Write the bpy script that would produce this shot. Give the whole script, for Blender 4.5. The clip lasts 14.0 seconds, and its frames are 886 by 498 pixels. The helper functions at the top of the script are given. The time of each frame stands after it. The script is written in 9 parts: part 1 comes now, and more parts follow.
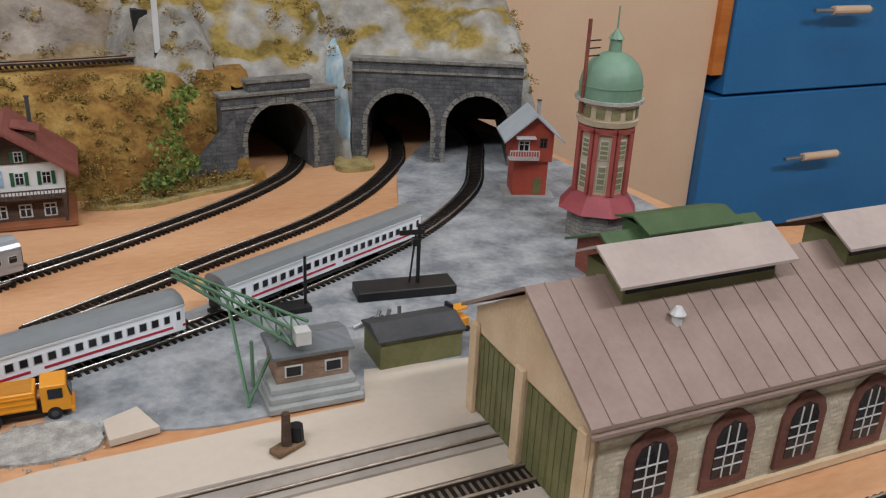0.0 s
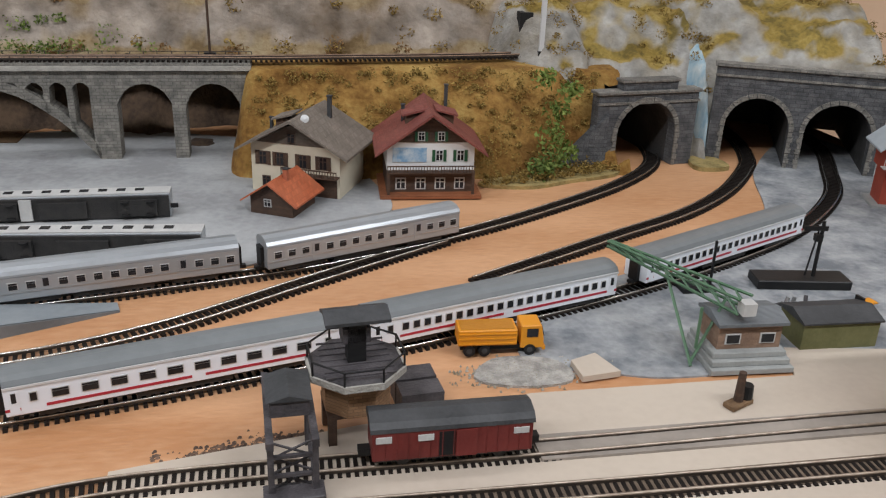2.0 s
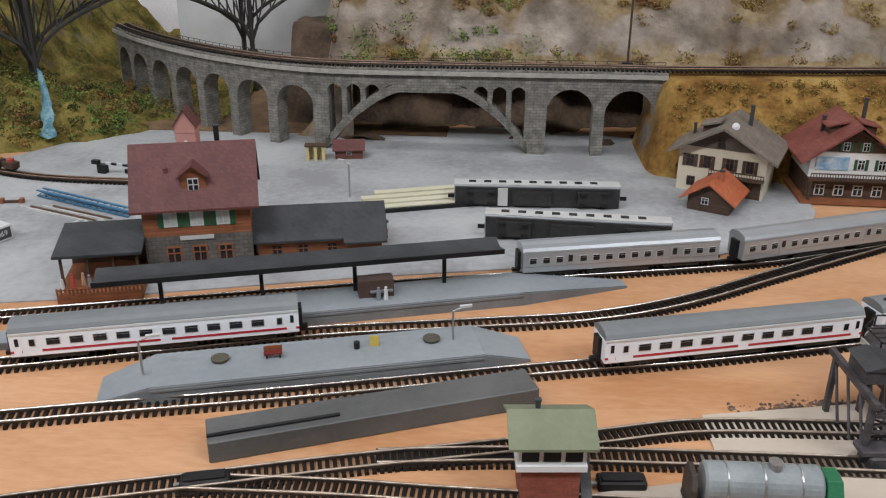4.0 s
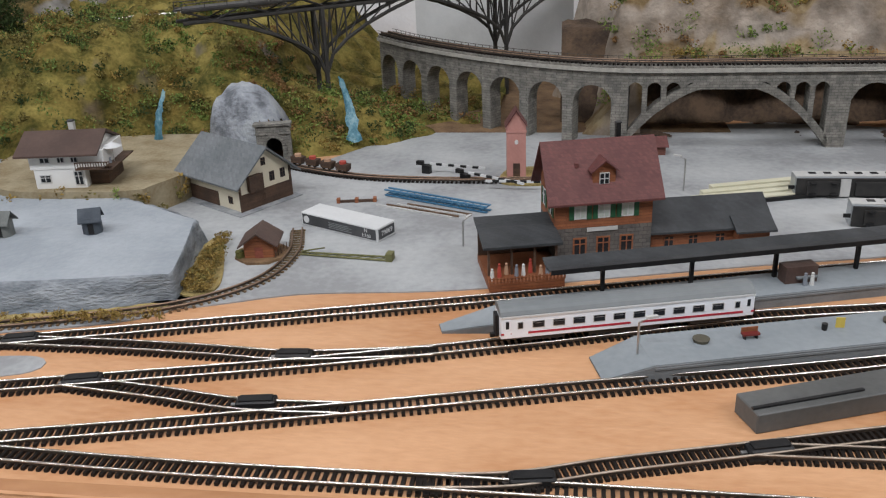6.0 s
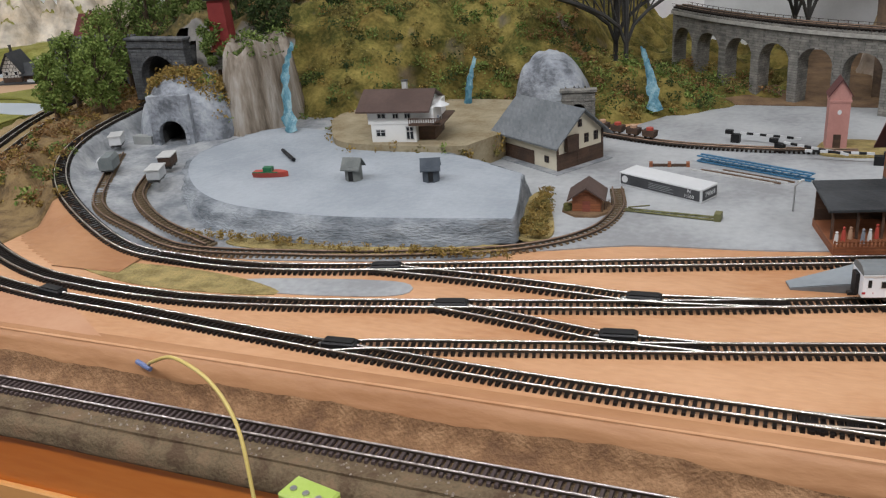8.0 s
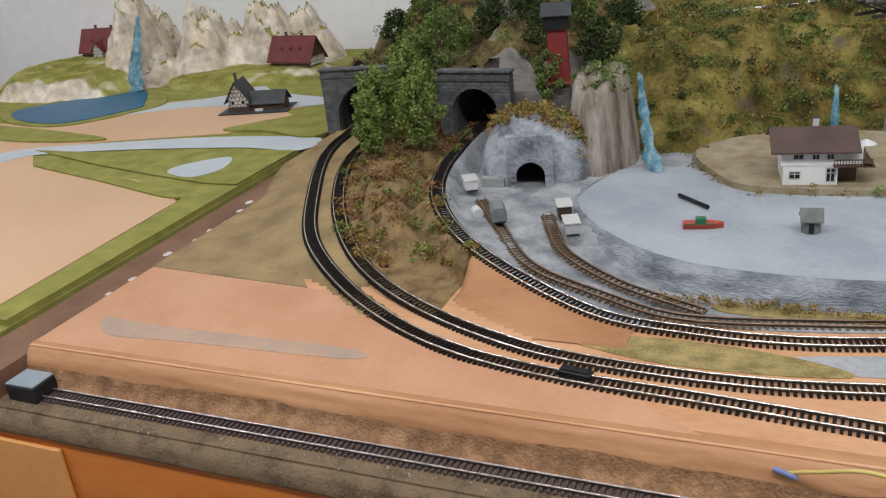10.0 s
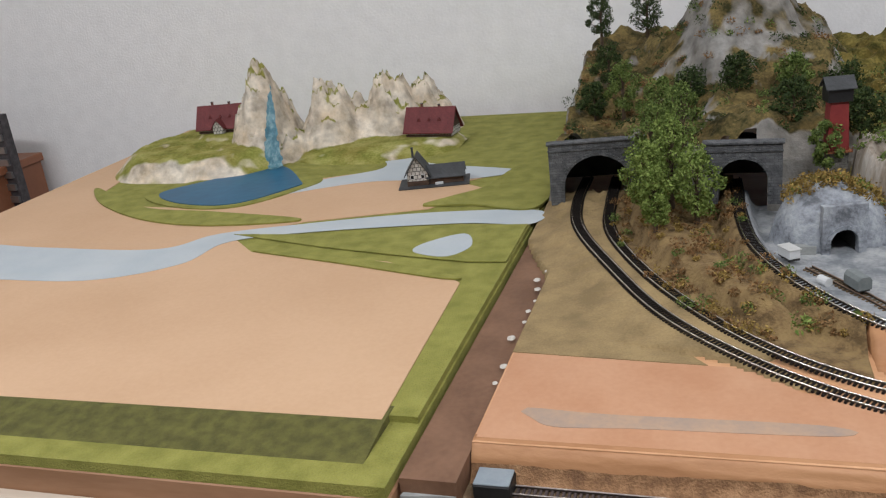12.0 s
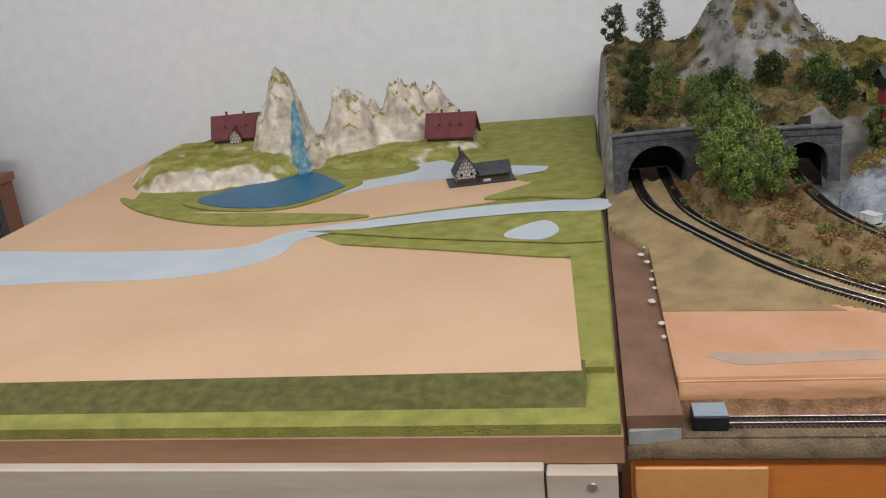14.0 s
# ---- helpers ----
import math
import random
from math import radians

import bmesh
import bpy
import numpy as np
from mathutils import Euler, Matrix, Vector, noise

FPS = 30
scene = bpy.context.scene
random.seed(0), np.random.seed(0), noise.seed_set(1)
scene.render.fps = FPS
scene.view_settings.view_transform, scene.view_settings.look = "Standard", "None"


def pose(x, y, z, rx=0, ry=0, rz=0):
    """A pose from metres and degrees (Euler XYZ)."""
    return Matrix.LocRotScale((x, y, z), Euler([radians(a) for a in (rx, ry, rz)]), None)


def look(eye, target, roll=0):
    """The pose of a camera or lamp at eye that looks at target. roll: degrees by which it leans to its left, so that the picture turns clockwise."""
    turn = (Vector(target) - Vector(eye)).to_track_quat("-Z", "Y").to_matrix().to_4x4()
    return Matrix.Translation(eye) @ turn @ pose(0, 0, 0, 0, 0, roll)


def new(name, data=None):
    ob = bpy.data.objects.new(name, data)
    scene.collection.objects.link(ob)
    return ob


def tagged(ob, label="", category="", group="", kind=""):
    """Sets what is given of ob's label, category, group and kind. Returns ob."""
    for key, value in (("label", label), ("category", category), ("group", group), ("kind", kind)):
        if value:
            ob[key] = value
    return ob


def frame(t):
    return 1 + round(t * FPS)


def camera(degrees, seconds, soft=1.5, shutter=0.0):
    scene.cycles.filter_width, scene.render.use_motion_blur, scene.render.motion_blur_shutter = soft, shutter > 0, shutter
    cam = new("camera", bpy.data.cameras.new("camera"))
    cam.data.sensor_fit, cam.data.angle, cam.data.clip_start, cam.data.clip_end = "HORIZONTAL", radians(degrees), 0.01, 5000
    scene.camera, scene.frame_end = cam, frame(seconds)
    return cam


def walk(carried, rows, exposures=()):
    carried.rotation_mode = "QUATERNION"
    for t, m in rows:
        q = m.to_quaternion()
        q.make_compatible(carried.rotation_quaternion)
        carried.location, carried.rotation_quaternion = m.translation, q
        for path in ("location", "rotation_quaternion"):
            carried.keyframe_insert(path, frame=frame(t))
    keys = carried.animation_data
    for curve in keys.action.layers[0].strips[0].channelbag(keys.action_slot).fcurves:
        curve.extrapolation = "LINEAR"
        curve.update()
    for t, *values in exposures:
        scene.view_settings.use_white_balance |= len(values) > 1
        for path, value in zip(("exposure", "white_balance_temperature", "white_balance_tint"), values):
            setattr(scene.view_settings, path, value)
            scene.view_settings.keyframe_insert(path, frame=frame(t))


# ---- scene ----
cam = camera(54.0, 14.0, soft=1.2)
PATH = [
    (0, (1.516, -0.1649, 0.226), (2.3318, 1.4904, -0.544), 2.7),
    (0.5, (1.4671, -0.1617, 0.214), (2.0879, 1.5793, -0.551), 1.9),
    (1, (1.434, -0.1721, 0.214), (1.9445, 1.6016, -0.556), 1.8),
    (1.5, (1.4053, -0.1824, 0.218), (1.8091, 1.617, -0.557), 2.0),
    (2, (1.3871, -0.1863, 0.229), (1.7318, 1.6229, -0.549), 2.1),
    (2.5, (1.3691, -0.1925, 0.227), (1.6548, 1.6244, -0.559), 2.0),
    (3, (1.332, -0.2044, 0.236), (1.467, 1.6281, -0.555), 1.3),
    (3.5, (1.2787, -0.2234, 0.245), (1.2314, 1.6126, -0.547), 1.2),
    (4, (1.2009, -0.2555, 0.255), (1.0876, 1.5748, -0.543), 0.3),
    (4.2, (1.1696, -0.2668, 0.252), (1.0568, 1.5622, -0.549), -0.1),
    (6.3, (0.9621, -0.3123, 0.261), (0.6316, 1.4998, -0.517), -2.9),
    (6.5, (0.9583, -0.3161, 0.259), (0.5797, 1.4889, -0.515), -3.3),
    (7, (0.9577, -0.3322, 0.251), (0.434, 1.4345, -0.527), -3.9),
    (7.5, (0.9459, -0.3489, 0.248), (0.3291, 1.3882, -0.527), -3.7),
    (8, (0.896, -0.365, 0.25), (0.1684, 1.3273, -0.528), -4.5),
    (8.5, (0.7963, -0.3775, 0.261), (0.006, 1.2945, -0.502), -4.9),
    (9, (0.7061, -0.3932, 0.268), (-0.1113, 1.2646, -0.496), -6.0),
    (9.2, (0.672, -0.3911, 0.276), (-0.1528, 1.2623, -0.488), -6.1),
    (11.3, (0.3227, -0.5192, 0.335), (-0.2928, 1.2108, -0.458), -6.3),
    (11.5, (0.2808, -0.5322, 0.347), (-0.3296, 1.202, -0.439), -6.6),
    (12, (0.1812, -0.547, 0.366), (-0.4298, 1.2302, -0.32), -6.8),
    (12.5, (0.1122, -0.5863, 0.378), (-0.4966, 1.1932, -0.302), -6.6),
    (13, (0.0142, -0.6467, 0.371), (-0.4432, 1.1803, -0.302), -6.9),
    (13.5, (-0.0479, -0.6902, 0.364), (-0.3973, 1.1631, -0.304), -7.0),
    (14, (-0.065, -0.6771, 0.363), (-0.4062, 1.1824, -0.289), -6.0),
]
walk(cam, [(t, look(eye, target, roll)) for t, eye, target, roll in PATH])

# ---- world and lights ----
world = bpy.data.worlds.new("room_air")
scene.world = world
world.use_nodes = True
world.node_tree.nodes["Background"].inputs[0].default_value = (0.93, 0.965, 1.0, 1)
world.node_tree.nodes["Background"].inputs[1].default_value = 0.05


def assumed_ceiling_lamp(x, y, z, sx, sy, watts):
    d = bpy.data.lights.new("assumed_ceiling_lamp", "AREA")
    d.shape, d.size, d.size_y, d.energy, d.color = "RECTANGLE", sx, sy, watts, (0.935, 0.95, 1.0)
    ob = new("assumed_ceiling_lamp", d)
    ob.matrix_world = pose(x, y, z)
    return ob


# no lamp is in view: places assumed, spread to brighten cupboard and left wall
for lx in (2.45, 0.65, -1.15):
    assumed_ceiling_lamp(lx, -0.75, 1.54, 1.2, 0.2, 25)
    # weak rear row, added for glints on the rails and a brighter wall
    assumed_ceiling_lamp(lx, 0.4, 1.54, 1.2, 0.2, 5)


# ---- materials ----
def mat(name, a, b=None, rough=0.7, metal=0.0, scale=60.0, bump=0.15, fine=9.0, spec=0.5, sharp=0.35, third=None, stretch=None):
    """Two colours mixed by noise at two scales, with fine relief."""
    m = bpy.data.materials.new(name)
    m.use_nodes = True
    nt = m.node_tree
    p = nt.nodes["Principled BSDF"]
    p.inputs["Roughness"].default_value = rough
    p.inputs["Metallic"].default_value = metal
    p.inputs["Specular IOR Level"].default_value = spec
    b = b or tuple(c * 0.8 for c in a)
    tc = nt.nodes.new("ShaderNodeTexCoord")
    n1 = nt.nodes.new("ShaderNodeTexNoise")
    n1.inputs["Scale"].default_value, n1.inputs["Detail"].default_value = scale, 5
    n2 = nt.nodes.new("ShaderNodeTexNoise")
    n2.inputs["Scale"].default_value, n2.inputs["Detail"].default_value = scale * fine, 3
    place = tc.outputs["Object"]
    if stretch:
        mp = nt.nodes.new("ShaderNodeMapping")
        mp.inputs["Scale"].default_value = stretch
        nt.links.new(place, mp.inputs["Vector"])
        place = mp.outputs["Vector"]
    nt.links.new(place, n1.inputs["Vector"])
    nt.links.new(place, n2.inputs["Vector"])
    add = nt.nodes.new("ShaderNodeMath")
    add.operation = "MULTIPLY_ADD"
    add.inputs[1].default_value = 0.35
    nt.links.new(n2.outputs["Fac"], add.inputs[0])
    nt.links.new(n1.outputs["Fac"], add.inputs[2])
    ramp = nt.nodes.new("ShaderNodeValToRGB")
    e = ramp.color_ramp.elements
    e[0].position, e[1].position = 0.675 - sharp * 0.5, 0.675 + sharp * 0.5
    e[0].color, e[1].color = (*a, 1), (*b, 1)
    if third:
        t = e.new(0.675)
        t.color = (*third, 1)
    nt.links.new(add.outputs[0], ramp.inputs["Fac"])
    nt.links.new(ramp.outputs["Color"], p.inputs["Base Color"])
    if bump:
        bp = nt.nodes.new("ShaderNodeBump")
        bp.inputs["Strength"].default_value, bp.inputs["Distance"].default_value = bump, 0.002
        nt.links.new(n2.outputs["Fac"], bp.inputs["Height"])
        nt.links.new(bp.outputs["Normal"], p.inputs["Normal"])
    return m


def coursed(m, w, h, depth=0.5, dark=0.55):
    """Adds stone or board courses of size w x h to a material, on upright faces."""
    nt = m.node_tree
    p = nt.nodes["Principled BSDF"]
    tc = nt.nodes.new("ShaderNodeTexCoord")
    sep = nt.nodes.new("ShaderNodeSeparateXYZ")
    nt.links.new(tc.outputs["Object"], sep.inputs[0])
    ad = nt.nodes.new("ShaderNodeMath")
    nt.links.new(sep.outputs["X"], ad.inputs[0])
    nt.links.new(sep.outputs["Y"], ad.inputs[1])
    cb = nt.nodes.new("ShaderNodeCombineXYZ")
    nt.links.new(ad.outputs[0], cb.inputs["X"])
    nt.links.new(sep.outputs["Z"], cb.inputs["Y"])
    br = nt.nodes.new("ShaderNodeTexBrick")
    br.inputs["Scale"].default_value = 1.0
    br.inputs["Brick Width"].default_value, br.inputs["Row Height"].default_value = w, h
    br.inputs["Mortar Size"].default_value, br.inputs["Mortar Smooth"].default_value = h * 0.1, 0.3
    br.inputs["Color1"].default_value, br.inputs["Color2"].default_value = (1, 1, 1, 1), (0.72, 0.72, 0.72, 1)
    br.inputs["Mortar"].default_value = (dark, dark, dark, 1)
    nt.links.new(cb.outputs[0], br.inputs["Vector"])
    old = p.inputs["Base Color"].links[0].from_socket
    mx = nt.nodes.new("ShaderNodeMix")
    mx.data_type, mx.blend_type = "RGBA", "MULTIPLY"
    mx.inputs["Factor"].default_value = 1.0
    nt.links.new(old, mx.inputs["A"])
    nt.links.new(br.outputs["Color"], mx.inputs["B"])
    nt.links.new(mx.outputs["Result"], p.inputs["Base Color"])
    bp = nt.nodes.new("ShaderNodeBump")
    bp.invert = True
    bp.inputs["Strength"].default_value, bp.inputs["Distance"].default_value = depth, 0.0008
    nt.links.new(br.outputs["Fac"], bp.inputs["Height"])
    if p.inputs["Normal"].links:
        nt.links.new(p.inputs["Normal"].links[0].from_socket, bp.inputs["Normal"])
    nt.links.new(bp.outputs["Normal"], p.inputs["Normal"])
    return m


def glass_mat(name, tint, rough=0.08):
    m = mat(name, tint, tuple(c * 0.6 for c in tint), rough, 0.0, 200, 0, spec=0.6)
    return m


TAN = mat("tan_board_paint", (0.45, 0.215, 0.095), (0.60, 0.335, 0.18), 0.5, 0, 11, 0.25, 16, third=(0.53, 0.285, 0.145), stretch=(0.55, 1.6, 1))
TANEDGE = mat("brown_edge_paint", (0.33, 0.15, 0.062), (0.44, 0.225, 0.105), 0.6, 0, 16, 0.3, 12, stretch=(0.4, 1, 1))
LEDGEM = mat("grey_brown_scatter", (0.085, 0.05, 0.026), (0.18, 0.115, 0.064), 0.9, 0, 60, 0.6, 8, third=(0.14, 0.10, 0.055))
PINK = mat("pink_board_paint", (0.52, 0.285, 0.165), (0.45, 0.225, 0.12), 0.6, 0, 14, 0.12, 14)
GREYP = mat("grey_road_paint", (0.25, 0.255, 0.26), (0.41, 0.42, 0.42), 0.65, 0, 12, 0.4, 14, third=(0.34, 0.35, 0.355))
BLUEGREY = mat("blue_grey_stone_paint", (0.27, 0.30, 0.33), (0.36, 0.39, 0.42), 0.65, 0, 18, 0.5, 12)
GRIME = mat("grey_mottled_ground", (0.15, 0.165, 0.18), (0.36, 0.37, 0.375), 0.7, 0, 40, 0.6, 6)
EARTH = mat("brown_earth", (0.11, 0.062, 0.03), (0.22, 0.135, 0.068), 0.85, 0, 45, 0.7, 8)
OCHRE = mat("ochre_scatter", (0.20, 0.15, 0.05), (0.42, 0.31, 0.12), 0.95, 0, 70, 1.0, 8, third=(0.30, 0.235, 0.09))
BALLAST = mat("pale_gravel", (0.25, 0.24, 0.22), (0.48, 0.46, 0.42), 0.9, 0, 150, 0.8, 5)
PAPER = mat("pale_card", (0.45, 0.38, 0.31), (0.51, 0.44, 0.36), 0.75, 0, 8, 0.05, 30)
GRASS = mat("green_flock", (0.195, 0.195, 0.036), (0.295, 0.285, 0.065), 0.95, 0, 40, 0.9, 14)
DGRASS = mat("dark_green_flock", (0.075, 0.073, 0.016), (0.14, 0.132, 0.032), 0.95, 0, 90, 0.9, 9)
SAND = mat("sand_paint", (0.52, 0.33, 0.195), (0.575, 0.375, 0.23), 0.7, 0, 5, 0.06, 40)
ROADB = mat("pale_blue_road_paint", (0.40, 0.45, 0.48), (0.46, 0.50, 0.52), 0.6, 0, 14, 0.06, 20)
WATER = mat("blue_lacquer_water", (0.010, 0.085, 0.17), (0.015, 0.12, 0.22), 0.4, 0, 9, 0.1, 8, spec=0.3)
CASCADE = mat("blue_cascade", (0.03, 0.115, 0.16), (0.20, 0.33, 0.36), 0.35, 0, 110, 0.7, 5, third=(0.065, 0.19, 0.245), stretch=(1, 1, 0.35))
SLEEPER = mat("black_plastic_sleepers", (0.008, 0.006, 0.005), (0.017, 0.013, 0.011), 0.6, 0, 90, 0.1, spec=0.2)
RAILSIDE = mat("brown_rail_web", (0.045, 0.035, 0.028), (0.085, 0.066, 0.05), 0.6, 0.2, 120, 0.1)
RAIL = mat("nickel_rail", (0.80, 0.77, 0.72), (0.62, 0.57, 0.51), 0.27, 1.0, 160, 0.05)
YARDRAIL = mat("dull_brown_rail", (0.30, 0.24, 0.19), (0.46, 0.39, 0.32), 0.45, 0.9, 160, 0.1)
RUSTRAIL = mat("rusty_rail", (0.20, 0.13, 0.09), (0.30, 0.21, 0.15), 0.5, 0.8, 120, 0.1)
BLACK = mat("black_plastic", (0.009, 0.009, 0.010), (0.018, 0.018, 0.018), 0.45, 0, 60, 0.05, spec=0.25)
DARK = mat("hollow_shade_black", (0.008, 0.008, 0.008), (0.014, 0.013, 0.012), 0.9, 0, 30, 0.2)
WHITEP = mat("white_plastic", (0.62, 0.63, 0.63), (0.55, 0.56, 0.56), 0.4, 0, 40, 0.02)
PINEW = mat("pale_pine", (0.46, 0.375, 0.29), (0.55, 0.475, 0.39), 0.6, 0, 20, 0.1, 6, stretch=(0.25, 1, 2.5))
ORANGEW = mat("orange_varnished_wood", (0.50, 0.135, 0.018), (0.60, 0.20, 0.036), 0.3, 0, 14, 0.08, 8, stretch=(0.3, 1, 2))
PEACH = mat("peach_veneer", (0.74, 0.50, 0.33), (0.78, 0.55, 0.37), 0.5, 0, 7, 0.03, 20)
BLUED = mat("blue_drawer_front", (0.02, 0.15, 0.36), (0.03, 0.18, 0.41), 0.4, 0, 5, 0.03, 30)
PLASTER = mat("white_wall_plaster", (0.80, 0.80, 0.80), (0.85, 0.85, 0.85), 0.9, 0, 30, 0.5, 6)
BEIGEW = mat("off_white_bounce_paint", (0.44, 0.42, 0.39), (0.50, 0.48, 0.45), 0.9, 0, 20, 0.2, 8)
FLOORM = mat("grey_room_floor", (0.20, 0.17, 0.14), (0.26, 0.22, 0.18), 0.6, 0, 8, 0.1)
STEEL = mat("dull_steel", (0.40, 0.40, 0.40), (0.52, 0.52, 0.52), 0.35, 0.9, 60, 0.05)


def hill_mat(name, low, mid, high, rock, scale=28.0, steep=0.62, stain=(0.52, 0.45, 0.37)):
    """Scatter colours on the flats, bare rock where the slope is steep."""
    m = mat(name, low, high, 0.95, 0, scale, 0.9, 8, third=mid, spec=0.2)
    nt = m.node_tree
    p = nt.nodes["Principled BSDF"]
    old = p.inputs["Base Color"].links[0].from_socket
    geo = nt.nodes.new("ShaderNodeNewGeometry")
    sep = nt.nodes.new("ShaderNodeSeparateXYZ")
    nt.links.new(geo.outputs["Normal"], sep.inputs[0])
    nz = nt.nodes.new("ShaderNodeTexNoise")
    nz.inputs["Scale"].default_value = scale * 0.7
    tc = nt.nodes.new("ShaderNodeTexCoord")
    nt.links.new(tc.outputs["Object"], nz.inputs["Vector"])
    ad = nt.nodes.new("ShaderNodeMath")
    ad.operation = "MULTIPLY_ADD"
    ad.inputs[1].default_value = 0.9
    nt.links.new(nz.outputs["Fac"], ad.inputs[0])
    nt.links.new(sep.outputs["Z"], ad.inputs[2])
    mr = nt.nodes.new("ShaderNodeMapRange")
    mr.inputs["From Min"].default_value, mr.inputs["From Max"].default_value = steep + 0.37, steep + 0.52
    nt.links.new(ad.outputs[0], mr.inputs["Value"])
    mix = nt.nodes.new("ShaderNodeMix")
    mix.data_type = "RGBA"
    nr = nt.nodes.new("ShaderNodeTexNoise")
    nr.inputs["Scale"].default_value, nr.inputs["Detail"].default_value = scale * 1.6, 6
    nt.links.new(tc.outputs["Object"], nr.inputs["Vector"])
    rr = nt.nodes.new("ShaderNodeValToRGB")
    rr.color_ramp.elements[0].position, rr.color_ramp.elements[1].position = 0.3, 0.7
    rr.color_ramp.elements[0].color = (*(c * 0.45 for c in rock), 1)
    rr.color_ramp.elements[1].color = (*rock, 1)
    nt.links.new(nr.outputs["Fac"], rr.inputs["Fac"])
    nt.links.new(mr.outputs[0], mix.inputs["Factor"])
    nt.links.new(rr.outputs["Color"], mix.inputs["A"])
    nt.links.new(old, mix.inputs["B"])
    # broad stained patches over the whole face
    nb = nt.nodes.new("ShaderNodeTexNoise")
    nb.inputs["Scale"].default_value, nb.inputs["Detail"].default_value = scale * 0.45, 7
    nb.inputs["Roughness"].default_value = 0.65
    nt.links.new(tc.outputs["Object"], nb.inputs["Vector"])
    rb = nt.nodes.new("ShaderNodeValToRGB")
    rb.color_ramp.elements[0].position, rb.color_ramp.elements[1].position = 0.36, 0.62
    rb.color_ramp.elements[0].color, rb.color_ramp.elements[1].color = (*stain, 1), (1.06, 1.06, 1.06, 1)
    nt.links.new(nb.outputs["Fac"], rb.inputs["Fac"])
    wash = nt.nodes.new("ShaderNodeMix")
    wash.data_type, wash.blend_type = "RGBA", "MULTIPLY"
    wash.inputs["Factor"].default_value = 1.0
    nt.links.new(mix.outputs["Result"], wash.inputs["A"])
    nt.links.new(rb.outputs["Color"], wash.inputs["B"])
    nt.links.new(wash.outputs["Result"], p.inputs["Base Color"])
    return m


HILLG = hill_mat("green_scatter_hill", (0.06, 0.062, 0.014), (0.17, 0.145, 0.038), (0.29, 0.235, 0.07), (0.24, 0.20, 0.16), 34, 0.4)
HILLO = hill_mat("ochre_scatter_hill", (0.20, 0.105, 0.03), (0.33, 0.19, 0.055), (0.42, 0.28, 0.09), (0.36, 0.33, 0.28), 30, 0.2)
HILLT = hill_mat("grey_ochre_tunnel_hill", (0.16, 0.125, 0.04), (0.30, 0.22, 0.06), (0.40, 0.31, 0.11), (0.47, 0.46, 0.43), 30, 0.80, (0.66, 0.60, 0.50))
ROCKM = hill_mat("grey_painted_rock", (0.17, 0.12, 0.06), (0.28, 0.21, 0.12), (0.36, 0.30, 0.19), (0.44, 0.38, 0.32), 26, 0.55)
MOUNTM = hill_mat("dark_mountain_rock", (0.035, 0.035, 0.012), (0.13, 0.10, 0.04), (0.24, 0.18, 0.07), (0.37, 0.36, 0.34), 30, 0.6, (0.7, 0.66, 0.6))
BLUEROCK = mat("blue_grey_rock", (0.11, 0.12, 0.135), (0.36, 0.385, 0.41), 0.75, 0, 34, 1.0, 7, sharp=0.28, third=(0.25, 0.27, 0.30))
ALPM = hill_mat("cream_plaster_rock", (0.17, 0.19, 0.035), (0.27, 0.27, 0.07), (0.36, 0.35, 0.12), (0.86, 0.78, 0.66), 30, 0.78, (0.78, 0.70, 0.60))
STONE = coursed(mat("grey_cut_stone", (0.16, 0.155, 0.14), (0.30, 0.285, 0.25), 0.85, 0, 120, 0.6, 5), 0.0062, 0.0028)
DSTONE = coursed(mat("dark_slate_stone", (0.07, 0.073, 0.078), (0.14, 0.145, 0.15), 0.8, 0, 120, 0.6, 5), 0.009, 0.0035)
FASC = mat("pale_stone_band", (0.30, 0.29, 0.26), (0.42, 0.40, 0.36), 0.85, 0, 150, 0.5, 5)


# ---- building helpers ----
def part(name, bm, material, parent=None, label="", smooth=False, bevel=0.0):
    if bevel:
        bmesh.ops.bevel(bm, geom=list(bm.edges), offset=bevel, segments=1, affect="EDGES", clamp_overlap=True)
    me = bpy.data.meshes.new(name)
    bm.to_mesh(me)
    bm.free()
    me.materials.append(material)
    if smooth:
        for f in me.polygons:
            f.use_smooth = True
    ob = new(name, me)
    if parent:
        ob.parent = parent
    if label:
        ob["label"] = label
    return ob


def thing(name, x, y, z, turn=0.0, label="", category="", group="", kind=""):
    ob = new(name)
    ob.empty_display_size = 0.01
    ob.matrix_world = pose(x, y, z, 0, 0, turn)
    return tagged(ob, label, category, group, kind)


def structure(ob, label, category=""):
    return tagged(ob, label, category, kind="structure")


def box(x0, x1, y0, y1, z0, z1, bm=None):
    bm = bm or bmesh.new()
    m = Matrix.Translation(((x0 + x1) / 2, (y0 + y1) / 2, (z0 + z1) / 2)) @ Matrix.Diagonal((abs(x1 - x0), abs(y1 - y0), abs(z1 - z0), 1))
    bmesh.ops.create_cube(bm, size=1, matrix=m)
    return bm


def cyl(r0, r1, length, m, n=16, bm=None):
    """A tapered cylinder along its own z, centred on m."""
    bm = bm or bmesh.new()
    bmesh.ops.create_cone(bm, cap_ends=True, segments=n, radius1=r0, radius2=r1, depth=length, matrix=m)
    return bm


def rod(a, b, r, n=6, bm=None):
    a, b = Vector(a), Vector(b)
    q = (b - a).to_track_quat("Z", "Y").to_matrix().to_4x4()
    return cyl(r, r, (b - a).length, Matrix.Translation((a + b) / 2) @ q, n, bm)


